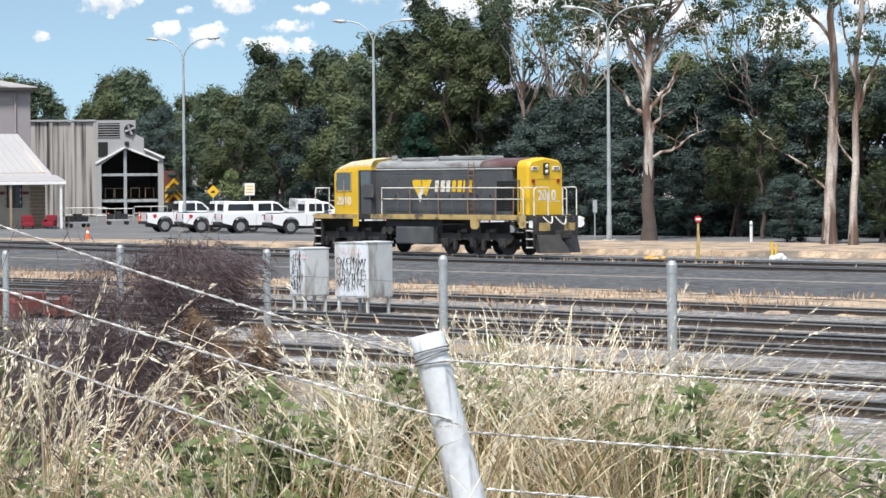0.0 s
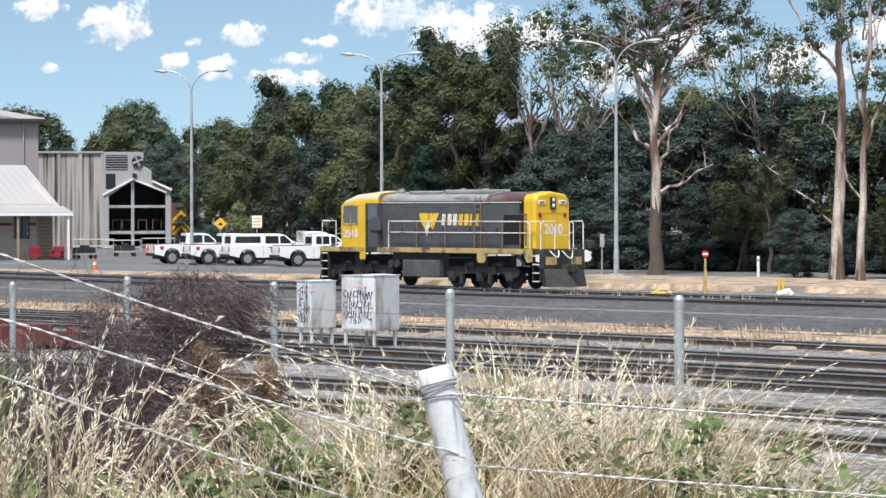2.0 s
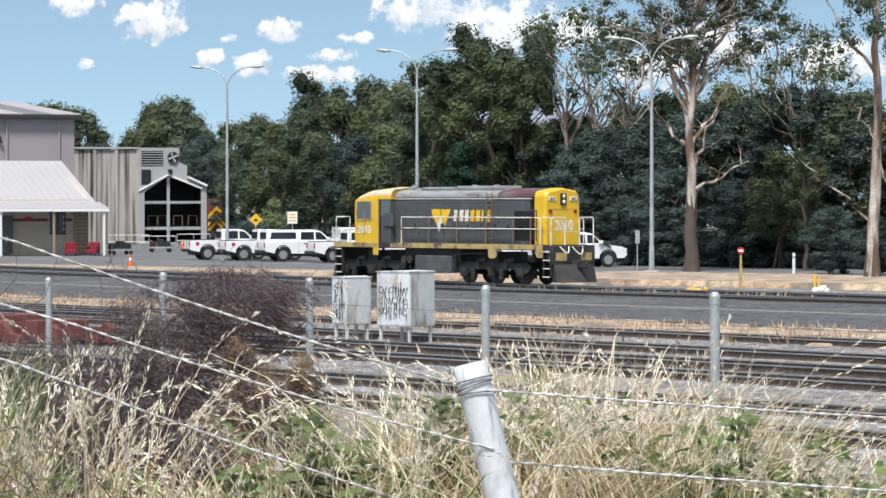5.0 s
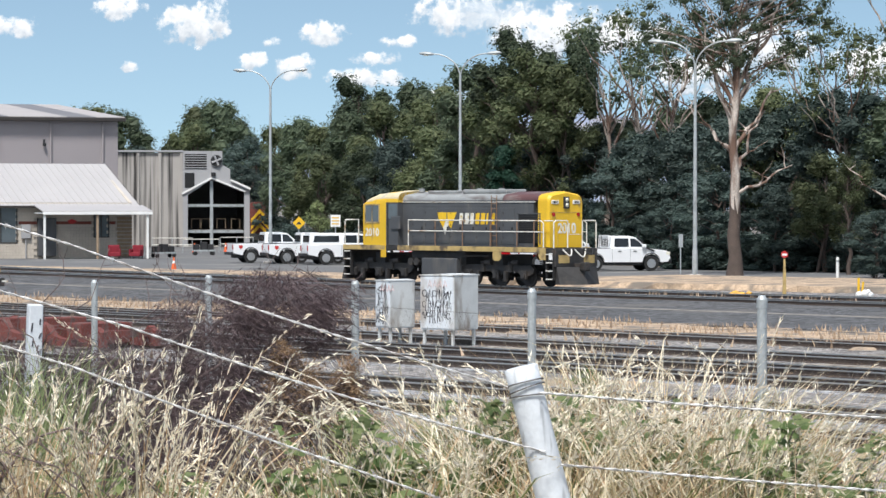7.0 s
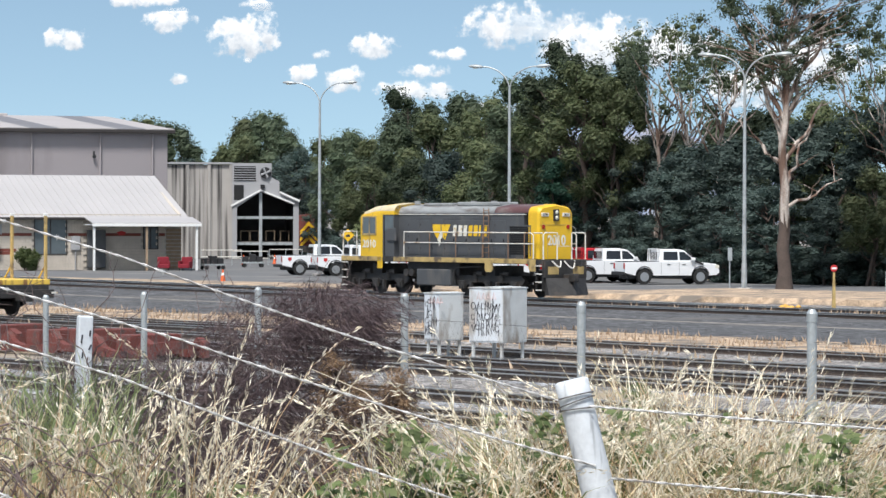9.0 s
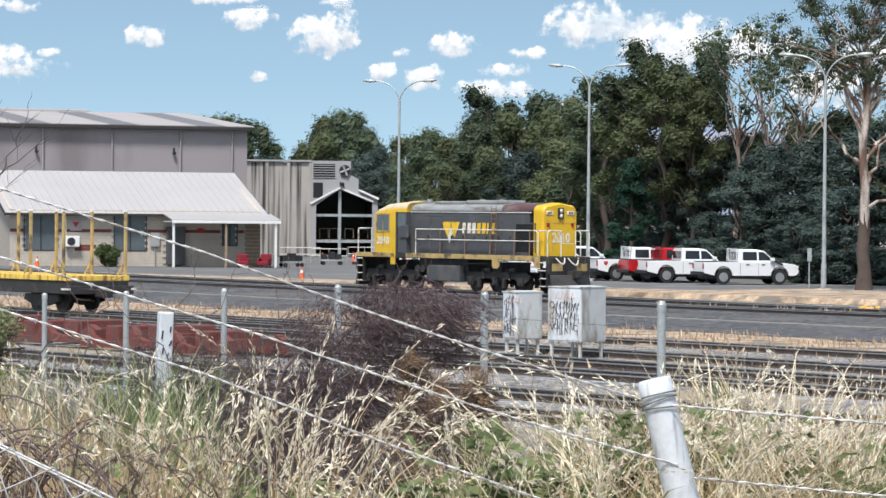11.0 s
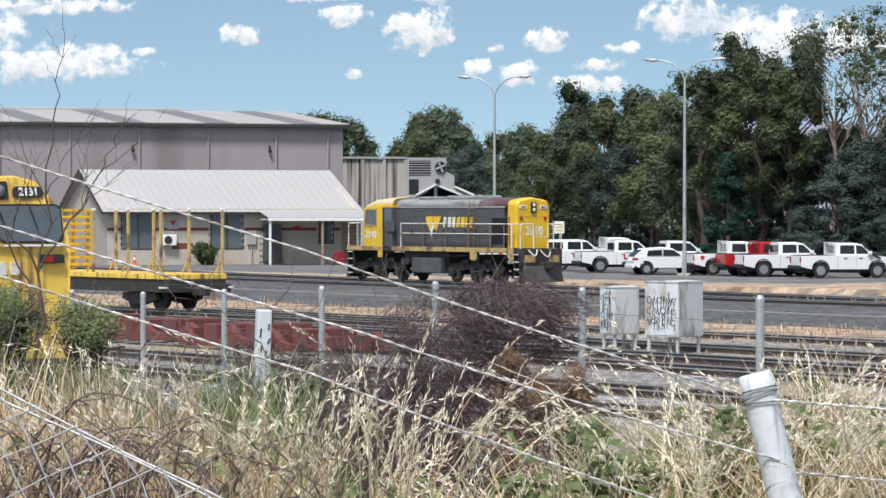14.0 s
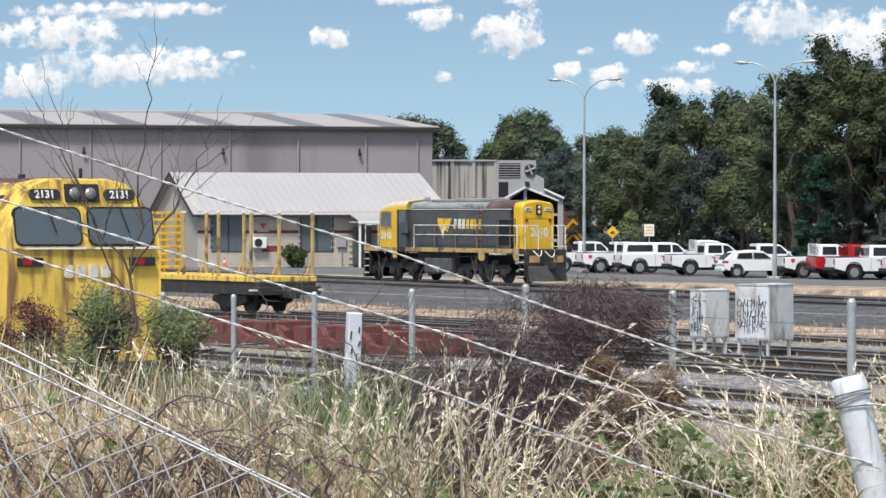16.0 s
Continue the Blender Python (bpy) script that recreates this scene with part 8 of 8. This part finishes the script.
# ---- grass ----
def blades(name, label, spots, leaf, width, rng, bend=1.0, seeds=False, lean=0.16):
    """Arching blades: each leaves the ground at its own lean and bends over towards the tip."""
    n_ = len(spots)
    x, y, h = spots.T
    gz_ = np.array([ground_z(a, b) for a, b in zip(x, y)])
    h = h + np.clip(1.72 - gz_, 0, 1) * 0.8          # taller where the bank falls away
    drift = np.array([noise.noise((a * 1.3, b * 0.8, 2.0)) for a, b in zip(x, y)])
    a = drift * 7 + rng.normal(0, 1.1, n_)
    start = np.abs(rng.normal(0, lean, n_))
    curl = rng.uniform(0.15, 1.0, n_) ** 1.4 * bend * 1.9
    lv = 7
    line = np.zeros((n_, lv + 1, 3))
    for i in range(lv):
        f = (i + 0.5) / lv
        q = start + curl * f ** 2.2
        line[:, i + 1, 0] = line[:, i, 0] + np.sin(q) * np.cos(a) / lv
        line[:, i + 1, 1] = line[:, i, 1] + np.sin(q) * np.sin(a) / lv
        line[:, i + 1, 2] = line[:, i, 2] + np.cos(q) / lv
    line *= np.minimum(h / line[:, :, 2].max(1), h * 1.4)[:, None, None]
    line += np.stack([x, y, gz_ - 0.02], 1)[:, None]
    wa = rng.uniform(0, np.pi, n_)
    w0 = width * rng.uniform(0.55, 1.35, n_)
    verts = np.zeros((n_, lv * 2 + 1, 3))
    for i in range(lv):
        w = w0 * (1 - 0.8 * (i / lv) ** 2)
        o = np.stack([np.cos(wa) * w, np.sin(wa) * w, np.zeros(n_)], 1)
        verts[:, i * 2], verts[:, i * 2 + 1] = line[:, i] - o, line[:, i] + o
    verts[:, lv * 2] = line[:, lv]
    faces = []
    k = lv * 2 + 1
    for b in range(n_):
        o = b * k
        for i in range(lv - 1):
            faces.append((o + 2 * i, o + 2 * i + 1, o + 2 * i + 3, o + 2 * i + 2))
        faces.append((o + 2 * lv - 2, o + 2 * lv - 1, o + 2 * lv))
    ob = new(name, raw(name, verts.reshape(-1, 3), faces, L[leaf]))
    tagged(ob, label, "grass", kind="stuff")
    if seeds:
        m_ = 34
        f = lv * (1 - 0.24 * rng.uniform(0, 1, (n_, m_)))
        i0 = np.minimum(f.astype(int), lv - 1)
        rows = np.arange(n_)[:, None]
        pa, pb = line[rows, i0], line[rows, i0 + 1]
        base = pa + (pb - pa) * (f - i0)[:, :, None]
        d = (pb - pa) / (np.linalg.norm(pb - pa, axis=2)[:, :, None] + 1e-9) + rng.normal(size=(n_, m_, 3)) * 0.2
        d /= np.linalg.norm(d, axis=2)[:, :, None]
        s = np.cross(d, rng.normal(size=(n_, m_, 3)))
        s /= np.linalg.norm(s, axis=2)[:, :, None]
        ln = rng.uniform(0.016, 0.032, (n_, m_, 1))
        off = rng.normal(size=(n_, m_, 3)) * 0.0034
        q = np.stack([base + off, base + off + d * ln * 0.5 + s * 0.0021, base + off + d * ln, base + off + d * ln * 0.5 - s * 0.0021], 2).reshape(-1, 3)
        ob = new("seed_heads", raw("seed_heads", q, [(4 * i, 4 * i + 1, 4 * i + 2, 4 * i + 3) for i in range(n_ * m_)], L["seed"]))
        tagged(ob, "pale feathery seed heads of the dry grass", "grass", kind="stuff")


def sector(rng, n_, r0, r1, a0, a1, h0_, h1_, clump=0.9):
    """Random standing places in a fan in front of the camera, thicker in clumps."""
    out = []
    while len(out) < n_:
        r = math.sqrt(rng.uniform(r0 * r0, r1 * r1))
        a = math.radians(rng.uniform(a0, a1))
        x, y = -r * math.sin(a), r * math.cos(a)
        c = noise.noise((x * 1.7, y * 1.1, 4.0))
        if rng.uniform(-0.6, 0.6) * clump > c:
            continue
        out.append((x, y, rng.uniform(h0_, h1_) * (1 + 0.22 * noise.noise((x * 0.9, y * 0.7, 9.0)))))
    return np.array(out)


grng = np.random.default_rng(5)
LEFT, RIGHT = 15, -11
def dip(x, y):
    """How high the growth stands, by bearing: lower before the dead bush and where the bank ends."""
    a = math.degrees(math.atan2(-x, y))
    return float(np.interp(a, (-11, -9, -8, -7, -6, -3, -1, 1, 2.2, 3.2, 4.5, 6.3, 7.6, 10, 15), (0.55, 0.55, 0.64, 0.78, 0.93, 1.03, 1.02, 0.94, 0.82, 0.66, 0.57, 0.58, 0.86, 1.05, 1.04)))


def lowered(spots):
    for row in spots:
        row[2] *= dip(row[0], row[1])
    return spots


blades("dry_grass", "long straw-coloured dry grass on the bank", lowered(sector(grng, 3400, 9.15, 12.5, RIGHT, 7.4, 0.66, 1.08, 0.5)), "straw", 0.0040, grng, 0.9)
blades("dry_grass", "tan dry grass stalks on the bank", lowered(sector(grng, 3600, 9.2, 12.5, RIGHT, 7.4, 0.62, 1.06, 0.5)), "tan", 0.0034, grng, 0.8, False, 0.2)
blades("dry_grass", "upright tan stalks standing thickly on the bank", lowered(sector(grng, 2300, 9.15, 12.0, 7.4, LEFT, 0.60, 1.06, 1.0)), "tan", 0.0034, grng, 0.4, False, 0.12)
blades("dry_grass", "upright straw stalks standing on the bank", lowered(sector(grng, 800, 9.15, 12.0, 7.4, LEFT, 0.70, 1.14, 1.0)), "straw", 0.0042, grng, 0.4, False, 0.10)
blades("dry_grass", "bent and broken dry grass low on the bank", lowered(sector(grng, 2000, 9.1, 11.0, RIGHT, 8.0, 0.62, 1.0, 0.6)), "straw", 0.0048, grng, 1.5, False, 0.35)
blades("dry_grass", "fallen tan stalks lying across the grass", lowered(sector(grng, 1000, 9.1, 10.6, RIGHT, LEFT, 0.60, 0.95, 0.6)), "tan", 0.0036, grng, 0.9, False, 0.5)
blades("green_grass", "green grass among the dry stalks", lowered(sector(grng, 3800, 9.15, 12.0, RIGHT, 7.6, 0.55, 0.94, 1.4)), "greenblade", 0.0056, grng, 1.2, False, 0.3)
blades("green_grass", "blue-green grass under the shrubs", sector(grng, 1600, 10.5, 16.0, 6.8, LEFT, 0.62, 0.95), "shrub", 0.0050, grng, 0.8)
blades("seeding_grass", "tall seeding grass standing over the bank", lowered(sector(grng, 200, 9.2, 11.0, RIGHT, 8.5, 0.98, 1.2, 1.0)), "straw", 0.0032, grng, 0.8, True)
blades("seeding_grass", "seeding grass tufts lower on the bank", lowered(sector(grng, 460, 9.1, 11.0, RIGHT, 7.6, 0.76, 1.08)), "straw", 0.0032, grng, 1.2, True)


def tufts():
    """Clumps of tall golden stalks that stand out over the rest: bearing, distance, stalks, height."""
    rows = []
    for a, r, k, h in ((5.5, 9.45, 64, 1.22), (4.3, 9.6, 10, 0.95), (2.3, 9.5, 22, 0.96), (0.6, 9.6, 22, 1.02), (-1.9, 10.2, 26, 1.12), (-3.2, 10.4, 30, 1.14), (-4.4, 10.6, 18, 1.2), (-6.2, 10.4, 18, 1.08), (-8.0, 9.8, 16, 1.0), (7.3, 9.6, 34, 1.08), (8.8, 9.5, 44, 1.14), (10.3, 9.7, 44, 1.16), (12.0, 9.6, 44, 1.12)):
        a = math.radians(a)
        for i in range(k):
            rows.append((-r * math.sin(a) + grng.normal(0, 0.09), r * math.cos(a) + grng.normal(0, 0.09), h * grng.uniform(0.72, 1.06)))
    rows = np.array(rows)
    blades("seeding_grass", "tufts of tall golden seeding grass", rows[::2], "tan", 0.0034, grng, 0.7, True)
    blades("seeding_grass", "tufts of tall pale seeding grass", rows[1::2], "straw", 0.0036, grng, 0.8, True)


tufts()


def brambles():
    """Arching bramble canes with toothed leaves in threes."""
    rnd, rng = random.Random(21), np.random.default_rng(21)
    spots = [(9.35, 7.5), (9.5, 6.2), (9.3, 5.0), (9.6, 4.2), (9.4, 2.8), (9.6, 1.5), (9.4, -1.5), (9.7, -2.6), (9.5, -4.2), (9.6, -5.4), (9.4, -6.6), (9.8, -8.0), (9.5, 0.2), (9.5, 9.5), (9.7, -3.4), (9.4, 3.4), (9.6, -7.2), (9.5, -9.0), (9.3, 8.4), (9.5, 12.0)]
    for i in range(22):
        spots.append((rnd.uniform(9.3, 10.4), rnd.uniform(-10.5, 2.5)))
    for i in range(14):
        spots.append((rnd.uniform(9.15, 9.6), rnd.uniform(1.5, 7.5)))
    for r, a in spots:
        a, r = math.radians(a), r + 0.35
        x, y = -r * math.sin(a), r * math.cos(a)
        t = thing("bramble", "green bramble with arching canes in the dry grass", "bramble", pose(x, y, ground_z(x, y)), group="brambles")
        lv_, lf = [], []
        for i in range(9):
            e = Vector((rnd.uniform(-0.45, 0.45), rnd.uniform(-0.15, 0.3), rnd.uniform(0.5, 0.94) * dip(x, y) + 1.72 - ground_z(x, y)))
            pts = wander(rnd, (rnd.uniform(-0.1, 0.1), 0, 0), e, 8, 0.06)
            tv, tf = [], []
            limb(tv, tf, pts, np.linspace(0.004, 0.0015, 9), 5)
            new("cane", raw("cane", tv, tf, M["twig"], True)).parent = t
            for p in pts[3:]:
                for j in range(5):
                    c = p + Vector((rnd.uniform(-0.05, 0.05), rnd.uniform(-0.05, 0.05), rnd.uniform(-0.05, 0.05)))
                    up = Vector((rnd.uniform(-0.5, 0.5), rnd.uniform(-0.9, 0.2), 1)).normalized()
                    u = up.orthogonal().normalized()
                    u.rotate(Matrix.Rotation(rnd.uniform(0, 6.28), 3, up))
                    v = up.cross(u)
                    s = rnd.uniform(0.022, 0.050)
                    for q in (-0.9, 0, 0.9):
                        d = u * math.cos(q) + v * math.sin(q)
                        w = d.cross(up) * s * 0.42
                        k = len(lv_)
                        b = c + d * 0.006
                        lv_ += [b, b + d * s * 0.45 + w - up * 0.002, b + d * s * 1.1 - up * 0.006, b + d * s * 0.45 - w - up * 0.002]
                        lf.append((k, k + 1, k + 2, k + 3))
        o = new("foliage", raw("foliage", lv_, lf, L["bramble"]))
        o.parent = t


brambles()


def fallen_mesh():
    """A slumped piece of chain-link close by, its diamonds sheared under the bent top wire."""
    verts, faces = [], []
    def top(x):
        return 3.13 - (x + 1.0) * 0.47 if x < -0.6 else 2.942 - (x + 0.6) * 0.62
    y = 4.0
    for sx, sz in ((0.50, -0.866), (-0.92, -0.39)):
        x = -2.6
        while x < 0.1:
            pts = []
            for j in range(34):
                px, pz = x + sx * 0.05 * j, top(x) + sz * 0.05 * j
                if px > 0.05 or px < -2.6 or pz < 1.8:
                    break
                pts.append(Vector((px + 0.004 * math.sin(j * 2.1 + x * 9), y + 0.008 * (j % 2) + 0.05 * math.sin(px * 3), pz + 0.006 * math.sin(px * 7 + j))))
            if len(pts) > 2:
                limb(verts, faces, pts, [0.0012] * len(pts), 5)
            x += 0.052
    for dz in (0.0, -0.011):
        limb(verts, faces, [Vector((px, y - 0.008, top(px) + dz + 0.004 * math.sin(px * 11 + dz * 300))) for px in np.linspace(-2.6, 0.05, 60)], [0.0019] * 60, 5)
    t = new("slumped_mesh", raw("slumped_mesh", verts, faces, M["wire"], True))
    tagged(t, "slumped galvanised chain-link mesh with a bent top wire", "fence mesh", kind="stuff")


fallen_mesh()


def dry_canes():
    """Dark dead canes arching through the grass."""
    rnd = random.Random(31)
    for bearing, r, count in ((11.9, 9.3, 16), (11.0, 9.4, 14), (10.2, 9.3, 10), (9.4, 9.5, 9), (12.8, 9.4, 12), (8.6, 9.6, 7), (6.4, 9.5, 6), (-6.6, 9.6, 6), (-7.8, 9.5, 8), (-8.6, 9.6, 8)):
        a = math.radians(bearing)
        x, y = -r * math.sin(a), r * math.cos(a)
        t = thing("dry_cane_clump", "dead grey-brown canes arching through dry grass", "dead canes", pose(x, y, ground_z(x, y)), group="dead canes")
        for i in range(count):
            tv, tf = [], []
            s_ = rnd.choice((-1, 1))
            top_ = rnd.uniform(0.75, 1.02) * dip(x, y)
            foot, crest, end = Vector((rnd.uniform(-0.15, 0.15), 0, -0.03)), Vector((s_ * rnd.uniform(0.02, 0.25), rnd.uniform(-0.1, 0.1), top_ * 1.5)), Vector((s_ * rnd.uniform(0.3, 0.75), rnd.uniform(-0.2, 0.1), top_ * rnd.uniform(0.5, 0.85)))
            pts = [foot * (1 - f) ** 2 + crest * 2 * f * (1 - f) + end * f * f for f in np.linspace(0, 1, 13)]
            pts = [p + Vector((rnd.uniform(-0.008, 0.008), 0, rnd.uniform(-0.008, 0.008))) for p in pts]
            limb(tv, tf, pts, np.linspace(0.006, 0.0018, 13), 5)
            for j in range(5, 13, 2):
                limb(tv, tf, wander(rnd, pts[j], pts[j] + Vector((rnd.uniform(-0.14, 0.14), rnd.uniform(-0.04, 0.04), rnd.uniform(-0.08, 0.12))), 3, 0.01), np.linspace(0.0024, 0.001, 4), 4)
            new("cane", raw("cane", tv, tf, M["twig"], True)).parent = t


dry_canes()


def verge_tufts():
    """Short bleached tufts along the dry verges by the tracks."""
    rng = np.random.default_rng(19)
    base = LOCO_CENTRE + SIDE.xy * 4.6
    vs = []
    for lo, hi, near, far, n_ in ((-60, 40, -24.6, -16.6, 9000), (-70, 40, -45, -24, 3500), (-70, 45, 1.2, 3.4, 1500)):
        u, w = rng.uniform(lo, hi, n_), rng.uniform(near, far, n_)
        x, y = base.x + TRACK.x * u - SIDE.x * w, base.y + TRACK.y * u - SIDE.y * w
        keep = np.array([noise.noise((a * 0.35, b * 0.35, 7.0)) + 0.5 * noise.noise((a * 1.4, b * 1.4, 3.0)) for a, b in zip(x, y)]) > -0.02
        x, y = x[keep], y[keep]
        k = len(x)
        h, an = rng.uniform(0.06, 0.24, k), rng.uniform(0, 6.28, k)
        z = np.full(k, YARD - 0.02) + GRADE * np.clip(-u[keep], 0, None) * 0.5
        dx, dy, lx, ly = np.cos(an) * 0.05, np.sin(an) * 0.05, rng.normal(0, 0.07, k), rng.normal(0, 0.07, k)
        vs.append(np.stack([np.stack([x - dx, y - dy, z], 1), np.stack([x + dx, y + dy, z], 1), np.stack([x + lx, y + ly, z + 0.08 + h], 1)], 1).reshape(-1, 3))
    q = np.concatenate(vs)
    ob = new("verge_tufts", raw("verge_tufts", q, [(3 * i, 3 * i + 1, 3 * i + 2) for i in range(len(q) // 3)], L["verge"]))
    tagged(ob, "bleached dry grass tufts along the tracks", "grass", kind="stuff")


verge_tufts()


# ---- far hills and clouds ----
def hills():
    xs = np.linspace(-1600, 1600, 130)
    verts, faces = [], []
    for x in xs:
        h = 46 + 20 * noise.noise((x * 0.004, 1.5, 0)) + 9 * noise.noise((x * 0.02, 3.1, 0)) + 44 * math.exp(-((x - 120) / 130) ** 2) + 12 * math.exp(-((x + 285) / 60) ** 2) * (1 if x < -200 else 0)
        for f in (0, 0.5, 0.85, 1.0):
            verts.append((x, 2700 + 420 * f, -2 + h * f))
    for i in range(len(xs) - 1):
        for j in range(3):
            faces.append((i * 4 + j, i * 4 + 4 + j, i * 4 + 5 + j, i * 4 + 1 + j))
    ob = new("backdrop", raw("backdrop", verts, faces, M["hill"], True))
    tagged(ob, "far hills coloured blue for haze, with bare brown slopes", "hills", kind="structure")


hills()


def cloud_material():
    m = bpy.data.materials.new("cloud")
    m.use_nodes = True
    n, l = m.node_tree.nodes, m.node_tree.links
    n.remove(n["Principled BSDF"])
    tc, info = n.new("ShaderNodeTexCoord"), n.new("ShaderNodeObjectInfo")
    off, ns, fine = n.new("ShaderNodeVectorMath"), n.new("ShaderNodeTexNoise"), n.new("ShaderNodeTexNoise")
    off.operation = "MULTIPLY_ADD"
    off.inputs[1].default_value = (1, 1, 1)
    shift = n.new("ShaderNodeMath")
    shift.operation = "MULTIPLY"
    shift.inputs[1].default_value = 900
    l.new(info.outputs["Random"], shift.inputs[0])
    l.new(tc.outputs["Object"], off.inputs[0])
    l.new(shift.outputs[0], off.inputs[2])
    ns.inputs["Scale"].default_value, ns.inputs["Detail"].default_value, ns.inputs["Roughness"].default_value = 0.055, 7, 0.58
    fine.inputs["Scale"].default_value, fine.inputs["Detail"].default_value = 0.10, 6
    l.new(off.outputs[0], ns.inputs["Vector"])
    l.new(off.outputs[0], fine.inputs["Vector"])
    sep = n.new("ShaderNodeSeparateXYZ")
    l.new(tc.outputs["UV"], sep.inputs[0])
    def mth(op, a, b=None, c=None):
        q = n.new("ShaderNodeMath")
        q.operation = op
        for i, v in enumerate((a, b, c)):
            if v is None:
                continue
            if isinstance(v, (int, float)):
                q.inputs[i].default_value = v
            else:
                l.new(v, q.inputs[i])
        return q.outputs[0]
    u, v = mth("MULTIPLY_ADD", sep.outputs["X"], 2, -1), mth("MULTIPLY_ADD", sep.outputs["Y"], 2, -0.9)
    r2 = mth("ADD", mth("MULTIPLY", u, u), mth("MULTIPLY", v, v))
    dens = mth("ADD", mth("SUBTRACT", 0.72, r2), mth("MULTIPLY_ADD", ns.outputs["Fac"], 2.6, -1.3))
    alpha = n.new("ShaderNodeMapRange")
    alpha.interpolation_type = "SMOOTHSTEP"
    alpha.inputs["From Min"].default_value, alpha.inputs["From Max"].default_value = 0.10, 0.62
    l.new(dens, alpha.inputs["Value"])
    edge = n.new("ShaderNodeMapRange")
    edge.interpolation_type = "SMOOTHSTEP"
    edge.inputs["From Min"].default_value, edge.inputs["From Max"].default_value = 1.0, 0.8
    l.new(mth("MAXIMUM", mth("ABSOLUTE", u), mth("ABSOLUTE", mth("ADD", v, -0.1))), edge.inputs["Value"])
    shade = n.new("ShaderNodeMix")
    shade.data_type = "RGBA"
    shade.inputs["A"].default_value, shade.inputs["B"].default_value = (0.52, 0.57, 0.63, 1), (0.95, 0.95, 0.95, 1)
    lit = n.new("ShaderNodeMapRange")
    lit.inputs["From Min"].default_value, lit.inputs["From Max"].default_value = -0.9, 0.5
    l.new(mth("ADD", v, mth("MULTIPLY_ADD", fine.outputs["Fac"], 2.4, -1.2)), lit.inputs["Value"])
    l.new(lit.outputs[0], shade.inputs["Factor"])
    em, tr, mx = n.new("ShaderNodeEmission"), n.new("ShaderNodeBsdfTransparent"), n.new("ShaderNodeMixShader")
    l.new(shade.outputs["Result"], em.inputs["Color"])
    em.inputs["Strength"].default_value = 1.0
    l.new(mth("MULTIPLY", mth("MULTIPLY", alpha.outputs[0], edge.outputs[0]), 0.96), mx.inputs["Fac"])
    l.new(tr.outputs[0], mx.inputs[1])
    l.new(em.outputs[0], mx.inputs[2])
    l.new(mx.outputs[0], n["Material Output"].inputs["Surface"])
    return m


CLOUD = cloud_material()


def cloud(x, y, w, h, far=3600.0):
    """A far cloud: bearing and height as slopes in thousandths from the first look, size likewise."""
    s, e = s0(x), h0(y)
    a = math.atan(s / 1000) + radians(1.164)
    px, pz = far * math.tan(a), 3.3 + far * e / 1000
    w, h = w / 5.7 * far / 1000, h / 5.7 * far / 1000
    me = bpy.data.meshes.new("cloud")
    me.from_pydata([(-w / 2, 0, -h / 2), (w / 2, 0, -h / 2), (w / 2, 0, h / 2), (-w / 2, 0, h / 2)], [], [(0, 1, 2, 3)])
    uv = me.uv_layers.new(name="spread")
    for i, c in enumerate(((0, 0), (1, 0), (1, 1), (0, 1))):
        uv.data[i].uv = c
    me.materials.append(CLOUD)
    ob = new("cloud", me)
    ob.location = (px, far, pz)
    tagged(ob, "white cumulus cloud far off in the blue sky", "cloud", kind="structure")


for c in ((-122, -14, 110, 56), (62, -45, 120, 60), (196, -22, 170, 105), (420, 0, 120, 60), (333, 14, 55, 28), (298, 49, 70, 44), (78, 58, 52, 30), (200, 26, 24, 14), (374, 58, 105, 62), (508, 45, 120, 40), (500, 78, 190, 44), (560, 14, 90, 36), (690, -40, 300, 110), (830, -10, 330, 130), (960, 0, 200, 90), (215, -72, 80, 30), (1200, 20, 260, 120), (1430, 50, 300, 110), (1080, 70, 220, 90),
          (-620, -26, 340, 90), (-500, 34, 520, 100), (-690, 62, 240, 90), (-510, -64, 480, 44), (-300, 20, 60, 24), (20, -80, 180, 40), (640, 110, 160, 40), (1600, 0, 300, 120), (-900, 20, 300, 100)):
    cloud(*c)


# ---- what moves ----
def motions():
    """The locomotive rolls away along its track; its wheelsets turn with it."""
    way = [(0, 0), (1.5, 0), (2.0, 0.03), (2.5, 0.12), (3.0, 0.27), (3.6, 0.50), (4.3, 0.92), (5.0, 1.53), (5.5, 2.01), (6.0, 2.58), (6.5, 3.26), (7.0, 4.00), (7.5, 4.82), (8.0, 5.73), (8.5, 6.70), (9.0, 7.76),
           (9.6, 9.12), (10.2, 10.58), (10.8, 12.18), (11.5, 14.12), (12.0, 15.50), (12.5, 16.97), (13.0, 18.45), (13.5, 20.02), (14.0, 21.62), (14.5, 23.25), (15.0, 24.92), (15.5, 26.58), (16.0, 28.27)]
    turn = Matrix.Rotation(radians(HEADING), 4, "Z")
    rows = []
    for t, s in way:
        p = LOCO_CENTRE - TRACK.xy * s
        rows.append((t, Matrix.Translation((p.x, p.y, RAIL + GRADE * s)) @ turn))
    walk(locomotive, rows)
    ts = np.arange(0, 16.01, 0.2)
    ss = np.interp(ts, [t for t, _ in way], [s for _, s in way])
    for ob, x in loco_wheels:
        walk(ob, [(float(t), Matrix.Translation((x, 0, 0.46)) @ Matrix.Rotation(-float(s) / 0.46, 4, "Y")) for t, s in zip(ts, ss)])


motions()
